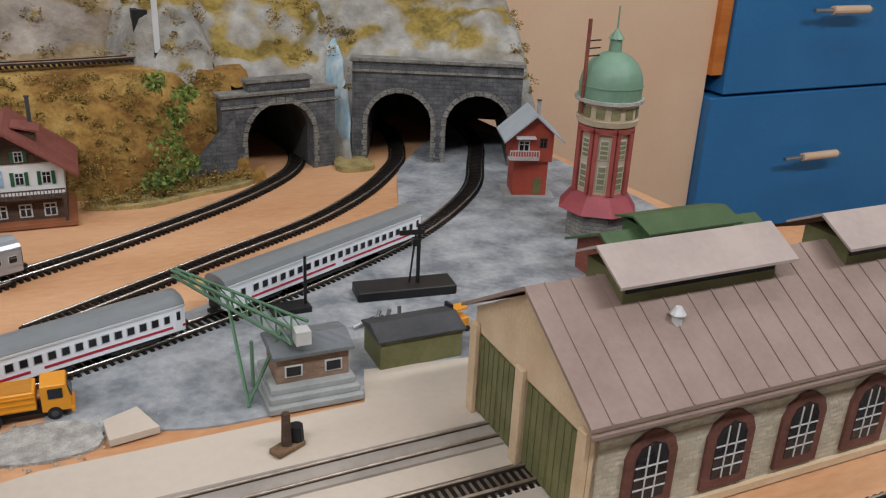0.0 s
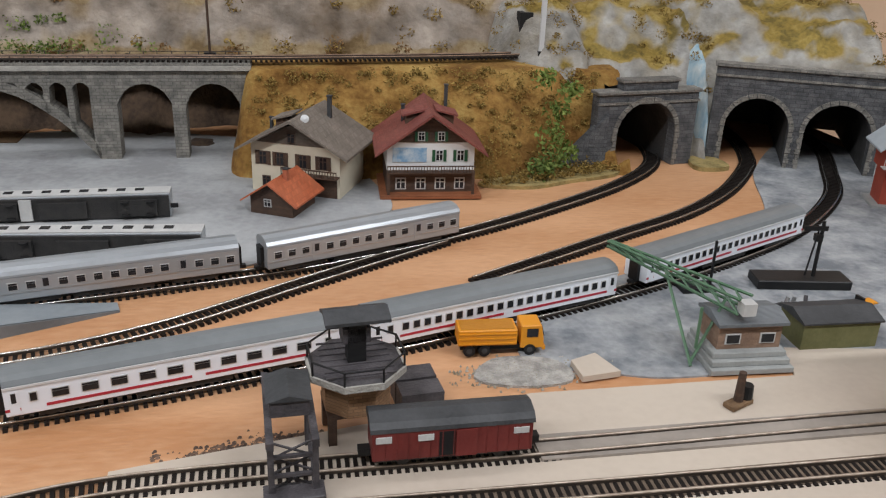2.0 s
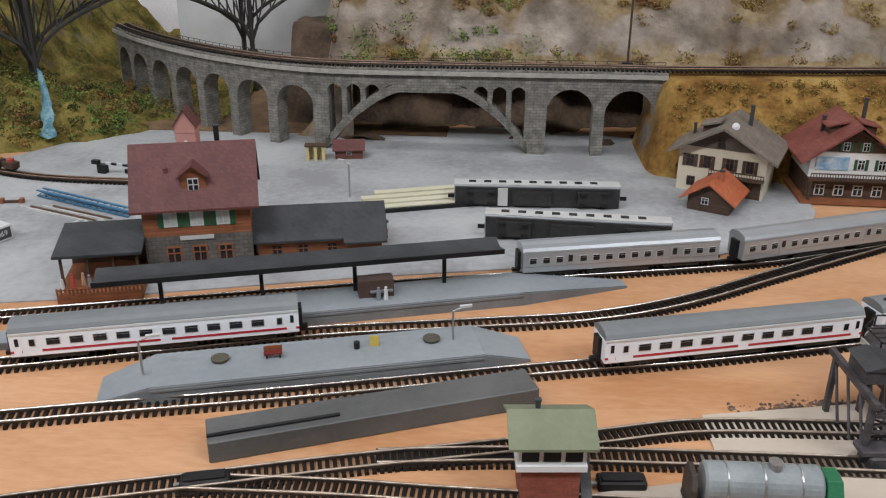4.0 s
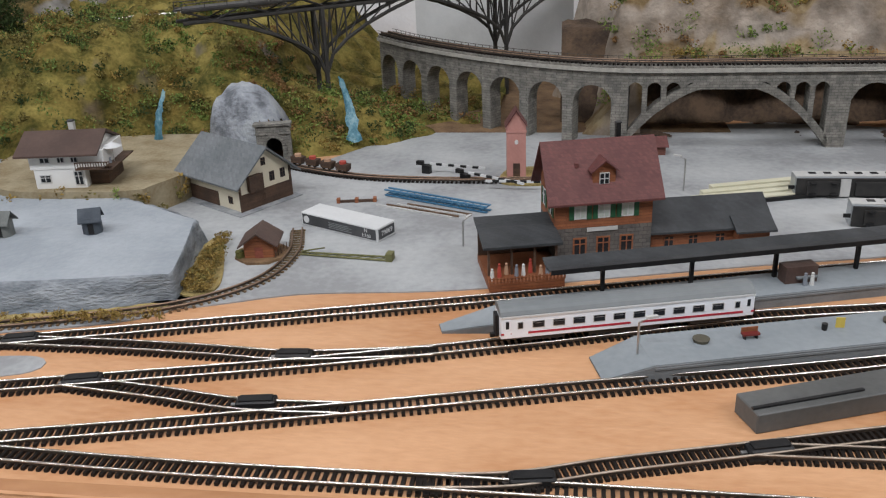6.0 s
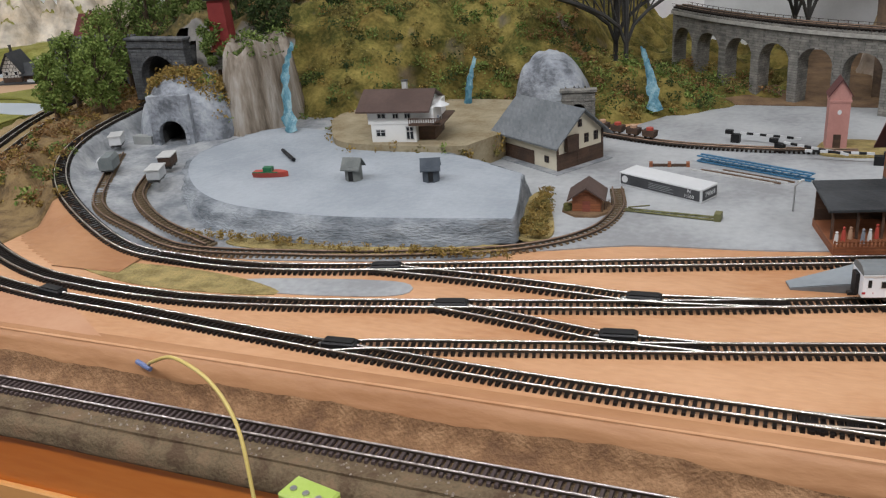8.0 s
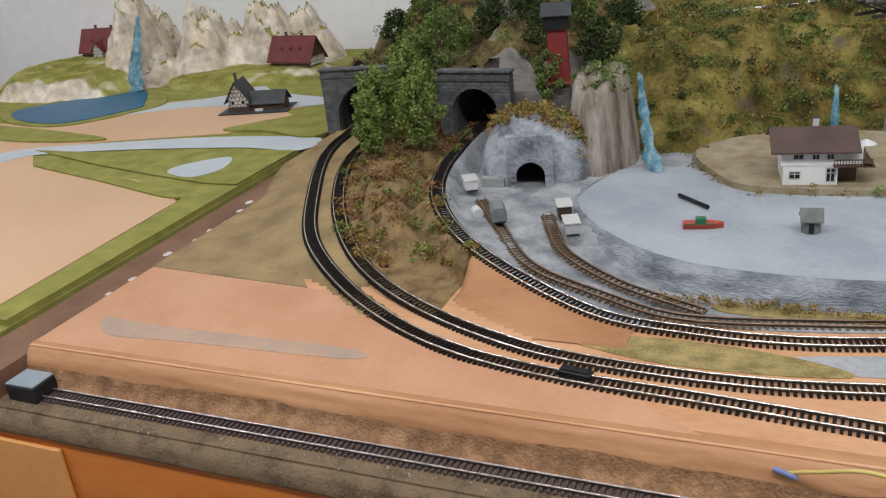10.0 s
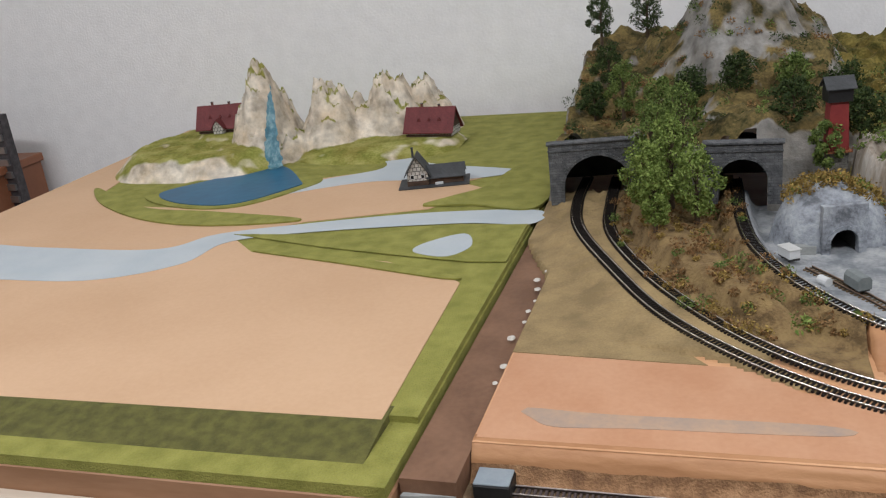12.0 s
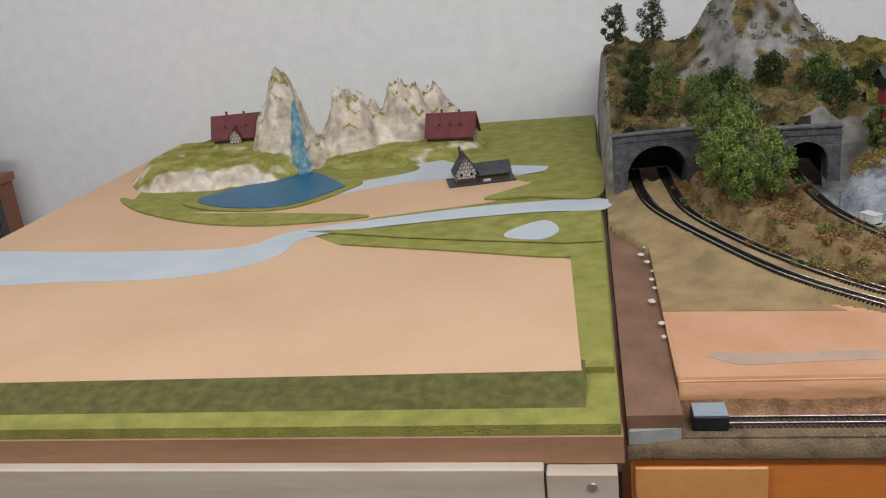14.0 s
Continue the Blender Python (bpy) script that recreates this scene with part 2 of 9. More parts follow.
def prism(profile, y0, y1, bm=None, axis="y"):
    """A profile of (u, z) swept from y0 to y1; axis x sweeps along x with u as y."""
    bm = bm or bmesh.new()
    put = (lambda u, d, z: (u, d, z)) if axis == "y" else (lambda u, d, z: (d, u, z))
    if axis == "z":
        put = lambda u, d, z: (u, z, d)
    a = [bm.verts.new(put(u, y0, z)) for u, z in profile]
    b = [bm.verts.new(put(u, y1, z)) for u, z in profile]
    bm.faces.new(a)
    bm.faces.new(b[::-1])
    for i in range(len(a)):
        j = (i + 1) % len(a)
        bm.faces.new((a[j], a[i], b[i], b[j]))
    bmesh.ops.recalc_face_normals(bm, faces=bm.faces)
    return bm


def spline(pts, step):
    """Points every step along a smooth line through pts (any dimension)."""
    p = [np.array(q, float) for q in pts]
    p = [2 * p[0] - p[1]] + p + [2 * p[-1] - p[-2]]
    fine = []
    for i in range(1, len(p) - 2):
        n = max(4, int(np.linalg.norm(p[i + 1] - p[i]) / step * 3))
        for k in range(n):
            t = k / n
            fine.append(0.5 * (2 * p[i] + (p[i + 1] - p[i - 1]) * t + (2 * p[i - 1] - 5 * p[i] + 4 * p[i + 1] - p[i + 2]) * t * t
                               + (3 * p[i] - p[i - 1] - 3 * p[i + 1] + p[i + 2]) * t ** 3))
    fine.append(p[-2])
    fine = np.array(fine)
    d = np.concatenate([[0], np.cumsum(np.linalg.norm(np.diff(fine, axis=0), axis=1))])
    n = max(2, int(d[-1] / step))
    s = np.linspace(0, d[-1], n + 1)
    return np.stack([np.interp(s, d, fine[:, k]) for k in range(fine.shape[1])], 1)


def closed(pts, step=0.006):
    q = list(pts)
    n = len(q)
    out = spline(q[-2:] + q + q[:2], step)
    a = np.argmin(np.linalg.norm(out - np.array(q[0]), axis=1)[: len(out) // 2])
    b = len(out) // 2 + np.argmin(np.linalg.norm(out - np.array(q[0]), axis=1)[len(out) // 2:])
    return [tuple(v) for v in out[a:b]]


def mesh_part(name, verts, faces, material, parent=None, label="", smooth=False):
    me = bpy.data.meshes.new(name)
    me.from_pydata([tuple(map(float, v)) for v in verts], [], faces)
    me.materials.append(material)
    me.update()
    if smooth:
        for f in me.polygons:
            f.use_smooth = True
    ob = new(name, me)
    if parent:
        ob.parent = parent
    if label:
        ob["label"] = label
    return ob


def patch(name, outline, z0, z1, material, label, category="", smooth_line=True, kind="structure", parent=None):
    """A flat painted or laid sheet with a rim, from its outline."""
    pts = closed(outline) if smooth_line else outline
    bm = bmesh.new()
    a = [bm.verts.new((x, y, z0)) for x, y in pts]
    b = [bm.verts.new((x, y, z1)) for x, y in pts]
    bm.faces.new(b)
    for i in range(len(a)):
        j = (i + 1) % len(a)
        bm.faces.new((a[i], a[j], b[j], b[i]))
    bmesh.ops.recalc_face_normals(bm, faces=bm.faces)
    bmesh.ops.triangulate(bm, faces=[f for f in bm.faces if len(f.verts) > 4])
    ob = part(name, bm, material, parent)
    return tagged(ob, label, category, kind=kind)


BORES = []


def in_bore(x, y, z):
    """True inside one of the tunnels."""
    for m, c, r, top, deep in BORES:
        p = m @ Vector((x, y, 0))
        if abs(p.x - c) < r + 0.004 and -0.02 < p.y < deep and z < top:
            return True
    return False


def sheet(name, x0, x1, y0, y1, step, height, material, label, category="hill", kind="structure", bored=True, keep=None):
    """Modelled land: a fine grid raised by height(x, y), with a skirt."""
    nx, ny = int((x1 - x0) / step) + 1, int((y1 - y0) / step) + 1
    v, f = [], []
    for j in range(ny):
        for i in range(nx):
            x, y = x0 + (x1 - x0) * i / (nx - 1), y0 + (y1 - y0) * j / (ny - 1)
            v.append((x, y, height(x, y)))
    for j in range(ny - 1):
        for i in range(nx - 1):
            k = j * nx + i
            q = (k, k + 1, k + nx + 1, k + nx)
            low = min(q, key=lambda t: v[t][2])
            if max(v[t][2] for t in q) > -0.004 and not (bored and in_bore(*v[low])) and (keep is None or keep(*v[k])):
                f.append(q)
    ob = mesh_part(name, v, f, material, smooth=True)
    return tagged(ob, label, category, kind=kind)


def rough(x, y, s, o=4, seed=0.0):
    return noise.fractal(Vector((x * s, y * s, seed)), 1.0, 2.0, o)


def smooth01(a, b, v):
    t = min(1.0, max(0.0, (v - a) / (b - a)))
    return t * t * (3 - 2 * t)


# ---- room ----
structure(part("floor", box(-2.6, 3.6, -2.6, 1.3, -0.95, -0.9), FLOORM), "grey-brown room floor under the layout table", "floor")
# ceiling out of view, closes the room so lamp light bounces
structure(part("ceiling", box(-2.6, 3.6, -2.6, 1.3, 1.6, 1.65), BEIGEW), "unseen off-white ceiling added to bounce light", "ceiling")
structure(part("wall_north", box(-2.6, 3.6, 1.2, 1.3, -0.9, 1.6), PLASTER), "white textured plaster wall behind the layout", "wall")
# three unseen walls, added and toned to set the bounced light
structure(part("wall_south", box(-2.6, 3.6, -2.7, -2.6, -0.9, 1.6), BEIGEW), "unseen plain off-white wall added to bounce light", "wall")
structure(part("wall_west", box(-2.7, -2.6, -2.6, 1.3, -0.9, 1.6), BEIGEW), "unseen plain off-white wall added to bounce light", "wall")
structure(part("wall_east", box(3.6, 3.7, -2.6, 1.3, -0.9, 1.6), BEIGEW), "unseen plain off-white wall added to bounce light", "wall")

# ---- the layout table ----
structure(part("ground", prism([(0.0, -0.006), (0.0, 1.18), (1.9, 1.18), (1.955, 0.46), (1.97, 0.285), (2.1, 0.26), (2.1, -0.006)], -0.022, 0.0, axis="z"), TAN), "tan painted baseboard of the model railway", "baseboard")
def rolled(name, profile, material, label, category, x0, x1, seed):
    """A hand-plastered strip along the front: a rounded profile of (y, z) swept along x, slightly uneven."""
    q = spline(profile, 0.0018)
    n = int((x1 - x0) / 0.009)
    v, f = [], []
    for i in range(n + 1):
        x = x0 + (x1 - x0) * i / n
        for k, (y, z) in enumerate(q):
            w = math.sin(math.pi * k / (len(q) - 1))
            v.append((x, y + 0.0009 * w * rough(x, k * 0.02, 13, 3, seed), z + 0.0006 * w * rough(x, k * 0.02, 19, 3, seed + 5)))
    m = len(q)
    for i in range(n):
        for k in range(m - 1):
            a = i * m + k
            f.append((a, a + 1, a + m + 1, a + m))
    for e in (0, n):
        f.append(tuple(e * m + k for k in range(m)))
    return structure(mesh_part(name, v, f, material, smooth=True), label, category)


rolled("baseboard_edge", [(0.004, 0.0006), (-0.003, 0.0004), (-0.0085, -0.0035), (-0.0125, -0.011), (-0.0155, -0.019), (-0.0205, -0.0245), (-0.023, -0.0262)], TANEDGE, "brown painted rounded front edge of the baseboard", "trim", 0.0, 2.25, 61)
def stain_edge(x):
    """Upper limit of the brown glue stain along the front edge."""
    return -0.0125 + 0.0035 * rough(x, 0.3, 9, 4, 77) + 0.0012 * rough(x, 0.1, 60, 3, 78)


v, f = [], []
n = 560
for i in range(n + 1):
    x = 2.249 * i / n + 0.0005
    top = stain_edge(x)
    for k in range(5):
        z = top + (-0.0258 - top) * k / 4
        y = float(np.interp(-z, (0.0035, 0.011, 0.019, 0.0245, 0.0262), (-0.0085, -0.0125, -0.0155, -0.0205, -0.023)))
        v.append((x, y - 0.0011, z))
for i in range(n):
    f += [(i * 5 + k, i * 5 + k + 1, i * 5 + k + 6, i * 5 + k + 5) for k in range(4)]
structure(mesh_part("edge_stain", v, f, mat("brown_glue_scatter", (0.15, 0.075, 0.035), (0.34, 0.19, 0.095), 0.9, 0, 70, 0.8, 7, third=(0.23, 0.12, 0.055)), smooth=True), "dark brown glue and scatter along the lower front edge", "trim")
structure(part("edge_backing", box(0.0, 2.25, -0.012, -0.0062, -0.0262, -0.012), TAN), "baseboard core behind the front edge", "baseboard")
structure(part("lower_ledge", box(-0.045, 2.25, -0.05, -0.011, -0.042, -0.0264), LEDGEM), "brown scattered ledge below the baseboard edge", "ledge")
rolled("ledge_edge", [(-0.036, -0.0262), (-0.044, -0.0266), (-0.051, -0.0285), (-0.056, -0.033), (-0.0575, -0.039), (-0.057, -0.0432), (-0.05, -0.0432)], LEDGEM, "rounded grey-brown scattered front of the ledge", "ledge", -0.045, 2.25, 71)
structure(part("table_body", box(-0.043, 2.25, -0.054, 0.25, -0.9, -0.043), ORANGEW), "orange varnished wooden cabinet under the layout", "cabinet")
structure(part("groove_board", box(-0.045, -0.001, -0.05, 1.1, -0.03, -0.006), mat("dark_brown_joint", (0.13, 0.065, 0.035), (0.2, 0.105, 0.06), 0.65, 0, 20, 0.2)), "brown joint board between the two layout modules", "trim")


# ---- tracks ----
# rail section: web, then a rounded head
HEAD = ((-0.00035, 0.0018), (0.00035, 0.0018), (0.00078, 0.0035), (0.0005, 0.0040), (0.0, 0.0043), (-0.0005, 0.0040), (-0.00078, 0.0035))
def track(label, pts, z=0.0, gauge=0.009, rail=RAIL, sleeper=SLEEPER, pitch=0.0042, slen=0.0155, sw=0.0021, category="railway track"):
    """Flexible model track: two rails on a row of sleepers, laid along a smooth line of (x, y) or (x, y, dz)."""
    q = [(*p, 0.0) if len(p) == 2 else p for p in pts]
    mid = spline(q, 0.004)
    t = np.gradient(mid, axis=0)
    t[:, 2] = 0
    t /= np.linalg.norm(t, axis=1)[:, None]
    nrm = np.stack([-t[:, 1], t[:, 0], np.zeros(len(t))], 1)
    root = thing("railway_track", 0, 0, z, 0, label, category, "model railway tracks")
    for side in (-1, 1):
        c = mid + nrm * side * (gauge / 2 + 0.0005)
        v, f = [], []
        for i in range(len(c)):
            for du, dz in HEAD:
                v.append(c[i] + nrm[i] * du + np.array([0, 0, dz]))
        m = len(HEAD)
        for i in range(len(c) - 1):
            for k in range(m):
                a, b = i * m + k, i * m + (k + 1) % m
                f.append((a, b, b + m, a + m))
        ob = mesh_part("rail", v, f, rail, root)
        ob.data.materials.append(RAILSIDE)
        for face in ob.data.polygons:
            k = face.index % m
            face.material_index = 0 if 2 <= k <= 5 else 1
            face.use_smooth = 2 <= k <= 5
    s = spline(q, pitch)
    t = np.gradient(s, axis=0)
    t[:, 2] = 0
    t /= np.linalg.norm(t, axis=1)[:, None]
    n = np.stack([-t[:, 1], t[:, 0], np.zeros(len(t))], 1)
    # up to 300 sleepers are pieces of their own on one shared mesh, the rest stay joined
    one = bpy.data.meshes.new("sleeper")
    sv = [(a * w, e * slen / 2, dz) for dz, w in ((0.0, sw * 0.5), (0.0019, sw * 0.42)) for a, e in ((-1, -1), (1, -1), (1, 1), (-1, 1))]
    sf = [(4, 5, 6, 7)] + [(a, (a + 1) % 4, 4 + (a + 1) % 4, 4 + a) for a in range(4)]
    one.from_pydata(sv, [], sf)
    one.materials.append(sleeper)
    v, f = [], []
    for i in range(len(s)):
        if i < 300:
            ob = new("sleeper", one)
            ob.parent = root
            ob.matrix_local = pose(float(s[i][0]), float(s[i][1]), float(s[i][2]), 0, 0, math.degrees(math.atan2(t[i][1], t[i][0])))
            continue
        k = len(v)
        v += [tuple(s[i] + t[i] * p[0] + n[i] * p[1] + np.array([0, 0, p[2]])) for p in sv]
        f += [tuple(k + a for a in q) for q in sf]
    if v:
        tagged(mesh_part("sleeper_strip", v, f, sleeper, root, "run of black plastic sleepers"), kind="stuff")
    return root


LB = "nickel rails on black sleepers, "
LINE_B = [(0.197, 0.54, 0.037), (0.199, 0.48, 0.037), (0.2, 0.43, 0.036), (0.21, 0.335, 0.033), (0.235, 0.262, 0.030), (0.277, 0.205, 0.022), (0.335, 0.162, 0.012), (0.413, 0.124, 0.002), (0.478, 0.115, 0.0)]
LINE_A2 = [(0.042, 0.64, 0.014), (0.046, 0.53, 0.014), (0.058, 0.42, 0.013), (0.105, 0.305, 0.011), (0.163, 0.212, 0.008), (0.222, 0.149, 0.004), (0.29, 0.106, 0.0)]
LINE_A1 = [(0.001, 0.64, 0.014), (0.003, 0.53, 0.014), (0.02, 0.43, 0.013), (0.075, 0.305, 0.011), (0.131, 0.205, 0.008), (0.2, 0.133, 0.004), (0.27, 0.085, 0.0)]
track(LB + "inner curve through station to tunnel", LINE_B + [(0.545, 0.115), (0.63, 0.132),
       (0.74, 0.160), (0.85, 0.188), (0.94, 0.211), (1.08, 0.247), (1.2, 0.276), (1.361, 0.312), (1.431, 0.335), (1.503, 0.366), (1.578, 0.409), (1.66, 0.466), (1.712, 0.525), (1.73, 0.6), (1.73, 0.66)])
track(LB + "middle curve and station line", LINE_A2 + [(0.37, 0.072), (0.44, 0.06), (0.522, 0.058), (0.6, 0.068),
       (0.694, 0.088), (0.827, 0.118), (0.942, 0.149), (1.017, 0.171), (1.098, 0.194), (1.19, 0.211), (1.264, 0.226), (1.325, 0.252), (1.389, 0.293), (1.441, 0.326), (1.49, 0.357)])
track(LB + "outer curve along the front edge", LINE_A1 + [(0.335, 0.055), (0.409, 0.04), (0.494, 0.034), (0.57, 0.028),
       (0.655, 0.022), (0.79, 0.016), (0.91, 0.0155), (1.05, 0.0135), (1.2, 0.012), (1.5, 0.012), (2.0, 0.012)])
track(LB + "express train line to the double tunnel", [(0.655, 0.022), (0.684, 0.032), (0.748, 0.046), (0.87, 0.074), (0.989, 0.103), (1.108, 0.13), (1.226, 0.16), (1.324, 0.182), (1.408, 0.205), (1.473, 0.224), (1.58, 0.262),
       (1.674, 0.304), (1.756, 0.354), (1.825, 0.42), (1.864, 0.485), (1.9, 0.56), (1.92, 0.66)])
track(LB + "branch into the double tunnel", [(1.5, 0.288), (1.56, 0.322), (1.612, 0.352), (1.684, 0.393), (1.741, 0.44), (1.785, 0.492), (1.808, 0.53), (1.83, 0.6), (1.835, 0.68)])
track(LB + "crossover between station lines", [(0.63, 0.132), (0.709, 0.131), (0.77, 0.128), (0.82, 0.1255), (0.9, 0.136)])
track(LB + "crossover to the express line", [(0.694, 0.088), (0.754, 0.08), (0.806, 0.072), (0.86, 0.0725)])
track(LB + "yard lead to the engine shed", [(0.91, 0.0155), (0.955, 0.021), (1.0, 0.035), (1.067, 0.053), (1.133, 0.071), (1.201, 0.087), (1.255, 0.1), (1.307, 0.1125), (1.381, 0.116), (1.493, 0.116), (1.628, 0.118), (1.72, 0.118)], rail=YARDRAIL, pitch=0.0035)
track(LB + "second yard track into the engine shed", [(1.15, 0.077), (1.211, 0.083), (1.29, 0.086), (1.379, 0.087), (1.473, 0.086), (1.607, 0.085), (1.72, 0.085)], rail=YARDRAIL, pitch=0.0035)
track(LB + "front yard siding", [(1.067, 0.053), (1.136, 0.0535), (1.2, 0.0515), (1.35, 0.05), (1.62, 0.05)], rail=YARDRAIL, pitch=0.0035)
track("dark rusty rails of the lower track", [(0.03, -0.03), (0.3, -0.031), (0.7, -0.032), (1.2, -0.032), (2.2, -0.032)], -0.026, rail=mat("worn_steel_rail", (0.55, 0.5, 0.47), (0.4, 0.35, 0.32), 0.35, 0.9, 120, 0.05), sleeper=mat("brown_purple_sleepers", (0.05, 0.034, 0.032), (0.085, 0.06, 0.056), 0.75, 0, 90, 0.2))
track("rusty narrow track buried in grey ground", [(0.262, 0.3, 0.0165), (0.3, 0.24, 0.0165), (0.348, 0.173, 0.013), (0.41, 0.145, 0.0065), (0.47, 0.129, 0.002), (0.557, 0.142), (0.636, 0.158), (0.715, 0.185), (0.76, 0.225), (0.772, 0.275), (0.762, 0.325)], 0.0002, 0.0065, RUSTRAIL, LEDGEM, 0.005, 0.012)
track("rusty narrow track beside a mine tunnel", [(0.335, 0.27, 0.0165), (0.35, 0.235, 0.0165), (0.372, 0.196, 0.014), (0.421, 0.161, 0.0085), (0.483, 0.141, 0.002)], 0.0002, 0.0065, RUSTRAIL, LEDGEM, 0.005, 0.012)

# ---- painted ground ----
patch("grey_plaza", [(0.7, 0.19), (0.8, 0.212), (0.915, 0.226), (1.1, 0.272), (1.21, 0.296), (1.36, 0.33), (1.45, 0.4), (1.46, 0.47), (1.4, 0.6), (1.2, 0.66), (1.05, 0.62), (0.85, 0.66), (0.72, 0.5), (0.6, 0.42), (0.66, 0.3)], 0.0, 0.001, GREYP,
      "light grey painted station yard", "pavement")
patch("grey_yard", [(1.505, 0.195), (1.55, 0.174), (1.6, 0.168), (1.75, 0.18), (1.93, 0.2), (1.95, 0.3), (1.94, 0.5), (1.9, 0.6), (1.8, 0.5), (1.745, 0.385), (1.66, 0.322), (1.56, 0.274), (1.52, 0.235)], 0.0, 0.001, GRIME,
      "mottled blue-grey painted ground beside the tracks", "pavement")
patch("grey_curve_ground", [(0.2, 0.5), (0.232, 0.34), (0.285, 0.252), (0.345, 0.192), (0.42, 0.147), (0.48, 0.13), (0.56, 0.134), (0.7, 0.17), (0.71, 0.22), (0.6, 0.3), (0.4, 0.45), (0.26, 0.52)], 0.0, 0.001, GRIME,
      "grey stone-coloured ground inside the curve", "ground paint")
patch("grey_triangle", [(0.58, 0.083), (0.66, 0.098), (0.655, 0.118), (0.57, 0.105), (0.53, 0.09)], 0.0, 0.0006, GREYP, "grey painted strip between tracks", "ground paint")
patch("ochre_strip", [(0.4, 0.09), (0.46, 0.073), (0.53, 0.073), (0.58, 0.083), (0.53, 0.1), (0.45, 0.104)], 0.0, 0.0007, OCHRE, "ochre scatter between tracks", "ground paint")
patch("pink_panel", [(0.002, 0.0), (0.5, 0.0), (0.45, 0.03), (0.33, 0.045), (0.24, 0.09), (0.2, 0.125), (0.002, 0.138)], 0.0, 0.0008, PINK, "pinkish tan painted board corner", "ground paint", False)
patch("grey_streak", [(0.03, 0.045), (0.1, 0.042), (0.25, 0.043), (0.26, 0.03), (0.12, 0.024), (0.06, 0.02), (0.04, 0.03)], 0.0008, 0.0012, mat("grey_smear", (0.33, 0.25, 0.2), (0.45, 0.3, 0.2), 0.7, 0, 30), "grey smear on the board", "stain")
patch("brown_triangle", [(0.0, 0.14), (0.17, 0.128), (0.1, 0.21), (0.05, 0.3), (0.02, 0.38), (0.0, 0.5)], 0.0, 0.0008, mat("brown_flock", (0.20, 0.14, 0.065), (0.33, 0.235, 0.11), 0.95, 0, 30, 0.6, 20), "brown scattered triangle beside the curve", "ground cover", False)
patch("card_sheet", [(1.31, 0.125), (1.5, 0.162), (1.64, 0.162), (1.65, 0.19), (1.72, 0.18), (1.72, 0.035), (1.25, 0.035), (1.25, 0.06), (1.31, 0.075)], 0.0, 0.0012, PAPER, "pale beige card covering the depot yard", "card", False)
patch("grey_back_ground", [(0.34, 0.3), (0.7, 0.3), (0.76, 0.46), (0.7, 0.53), (0.5, 0.52), (0.36, 0.46)], 0.0, 0.0007, GREYP, "grey painted ground below the hillside", "ground paint", False)
patch("valley_floor", [(0.5, 0.62), (1.15, 0.62), (1.15, 1.17), (0.4, 1.17)], 0.0, 0.0018, EARTH, "brown earth floor of the valley", "ground", False)
CRUMB = np.random.default_rng(3)
v, f = [], []
for cx, cy, sx, sy, count in ((1.358, 0.134, 0.014, 0.0028, 260), (1.382, 0.140, 0.014, 0.0028, 260), (1.396, 0.140, 0.008, 0.002, 90), (1.327, 0.135, 0.002, 0.0015, 12)):
    for _ in range(count):
        x, y, r = CRUMB.normal(cx, sx * 0.6), CRUMB.normal(cy, sy), CRUMB.uniform(0.0003, 0.0011)
        k = len(v)
        v += [(x - r, y - r, 0), (x + r, y - r * 0.7, 0), (x + r * 0.8, y + r, 0), (x - r * 0.9, y + r * 0.8, 0), (x, y, r * 1.1)]
        f += [(k, k + 1, k + 4), (k + 1, k + 2, k + 4), (k + 2, k + 3, k + 4), (k + 3, k, k + 4)]
tagged(mesh_part("coal_crumbs", v, f, mat("coal_crumbs", (0.05, 0.035, 0.03), (0.20, 0.13, 0.09), 0.9, 0, 160, 0.3, 5)), "dark coal crumbs spilled on the board", "crumbs", kind="stuff")
for xa, xb, yy in ((1.49, 1.685, 0.1165),):
    structure(part("track_infill", box(xa, xb, yy - 0.0082, yy + 0.0098, 0.0012, 0.0025), mat("grey_card_infill", (0.24, 0.21, 0.18), (0.32, 0.28, 0.24), 0.75, 0, 30, 0.1)), "grey card infill covering sleepers between rails", "infill")

for xa, xb, yy in ((1.3, 1.685, 0.0865), (1.25, 1.62, 0.0505)):
    structure(part("track_bed", box(xa, xb, yy - 0.0075, yy + 0.0075, 0.0012, 0.0016), mat("dark_brown_track_bed", (0.09, 0.065, 0.045), (0.17, 0.125, 0.09), 0.85, 0, 90, 0.3)), "dark brown bed under the yard rails", "track bed")

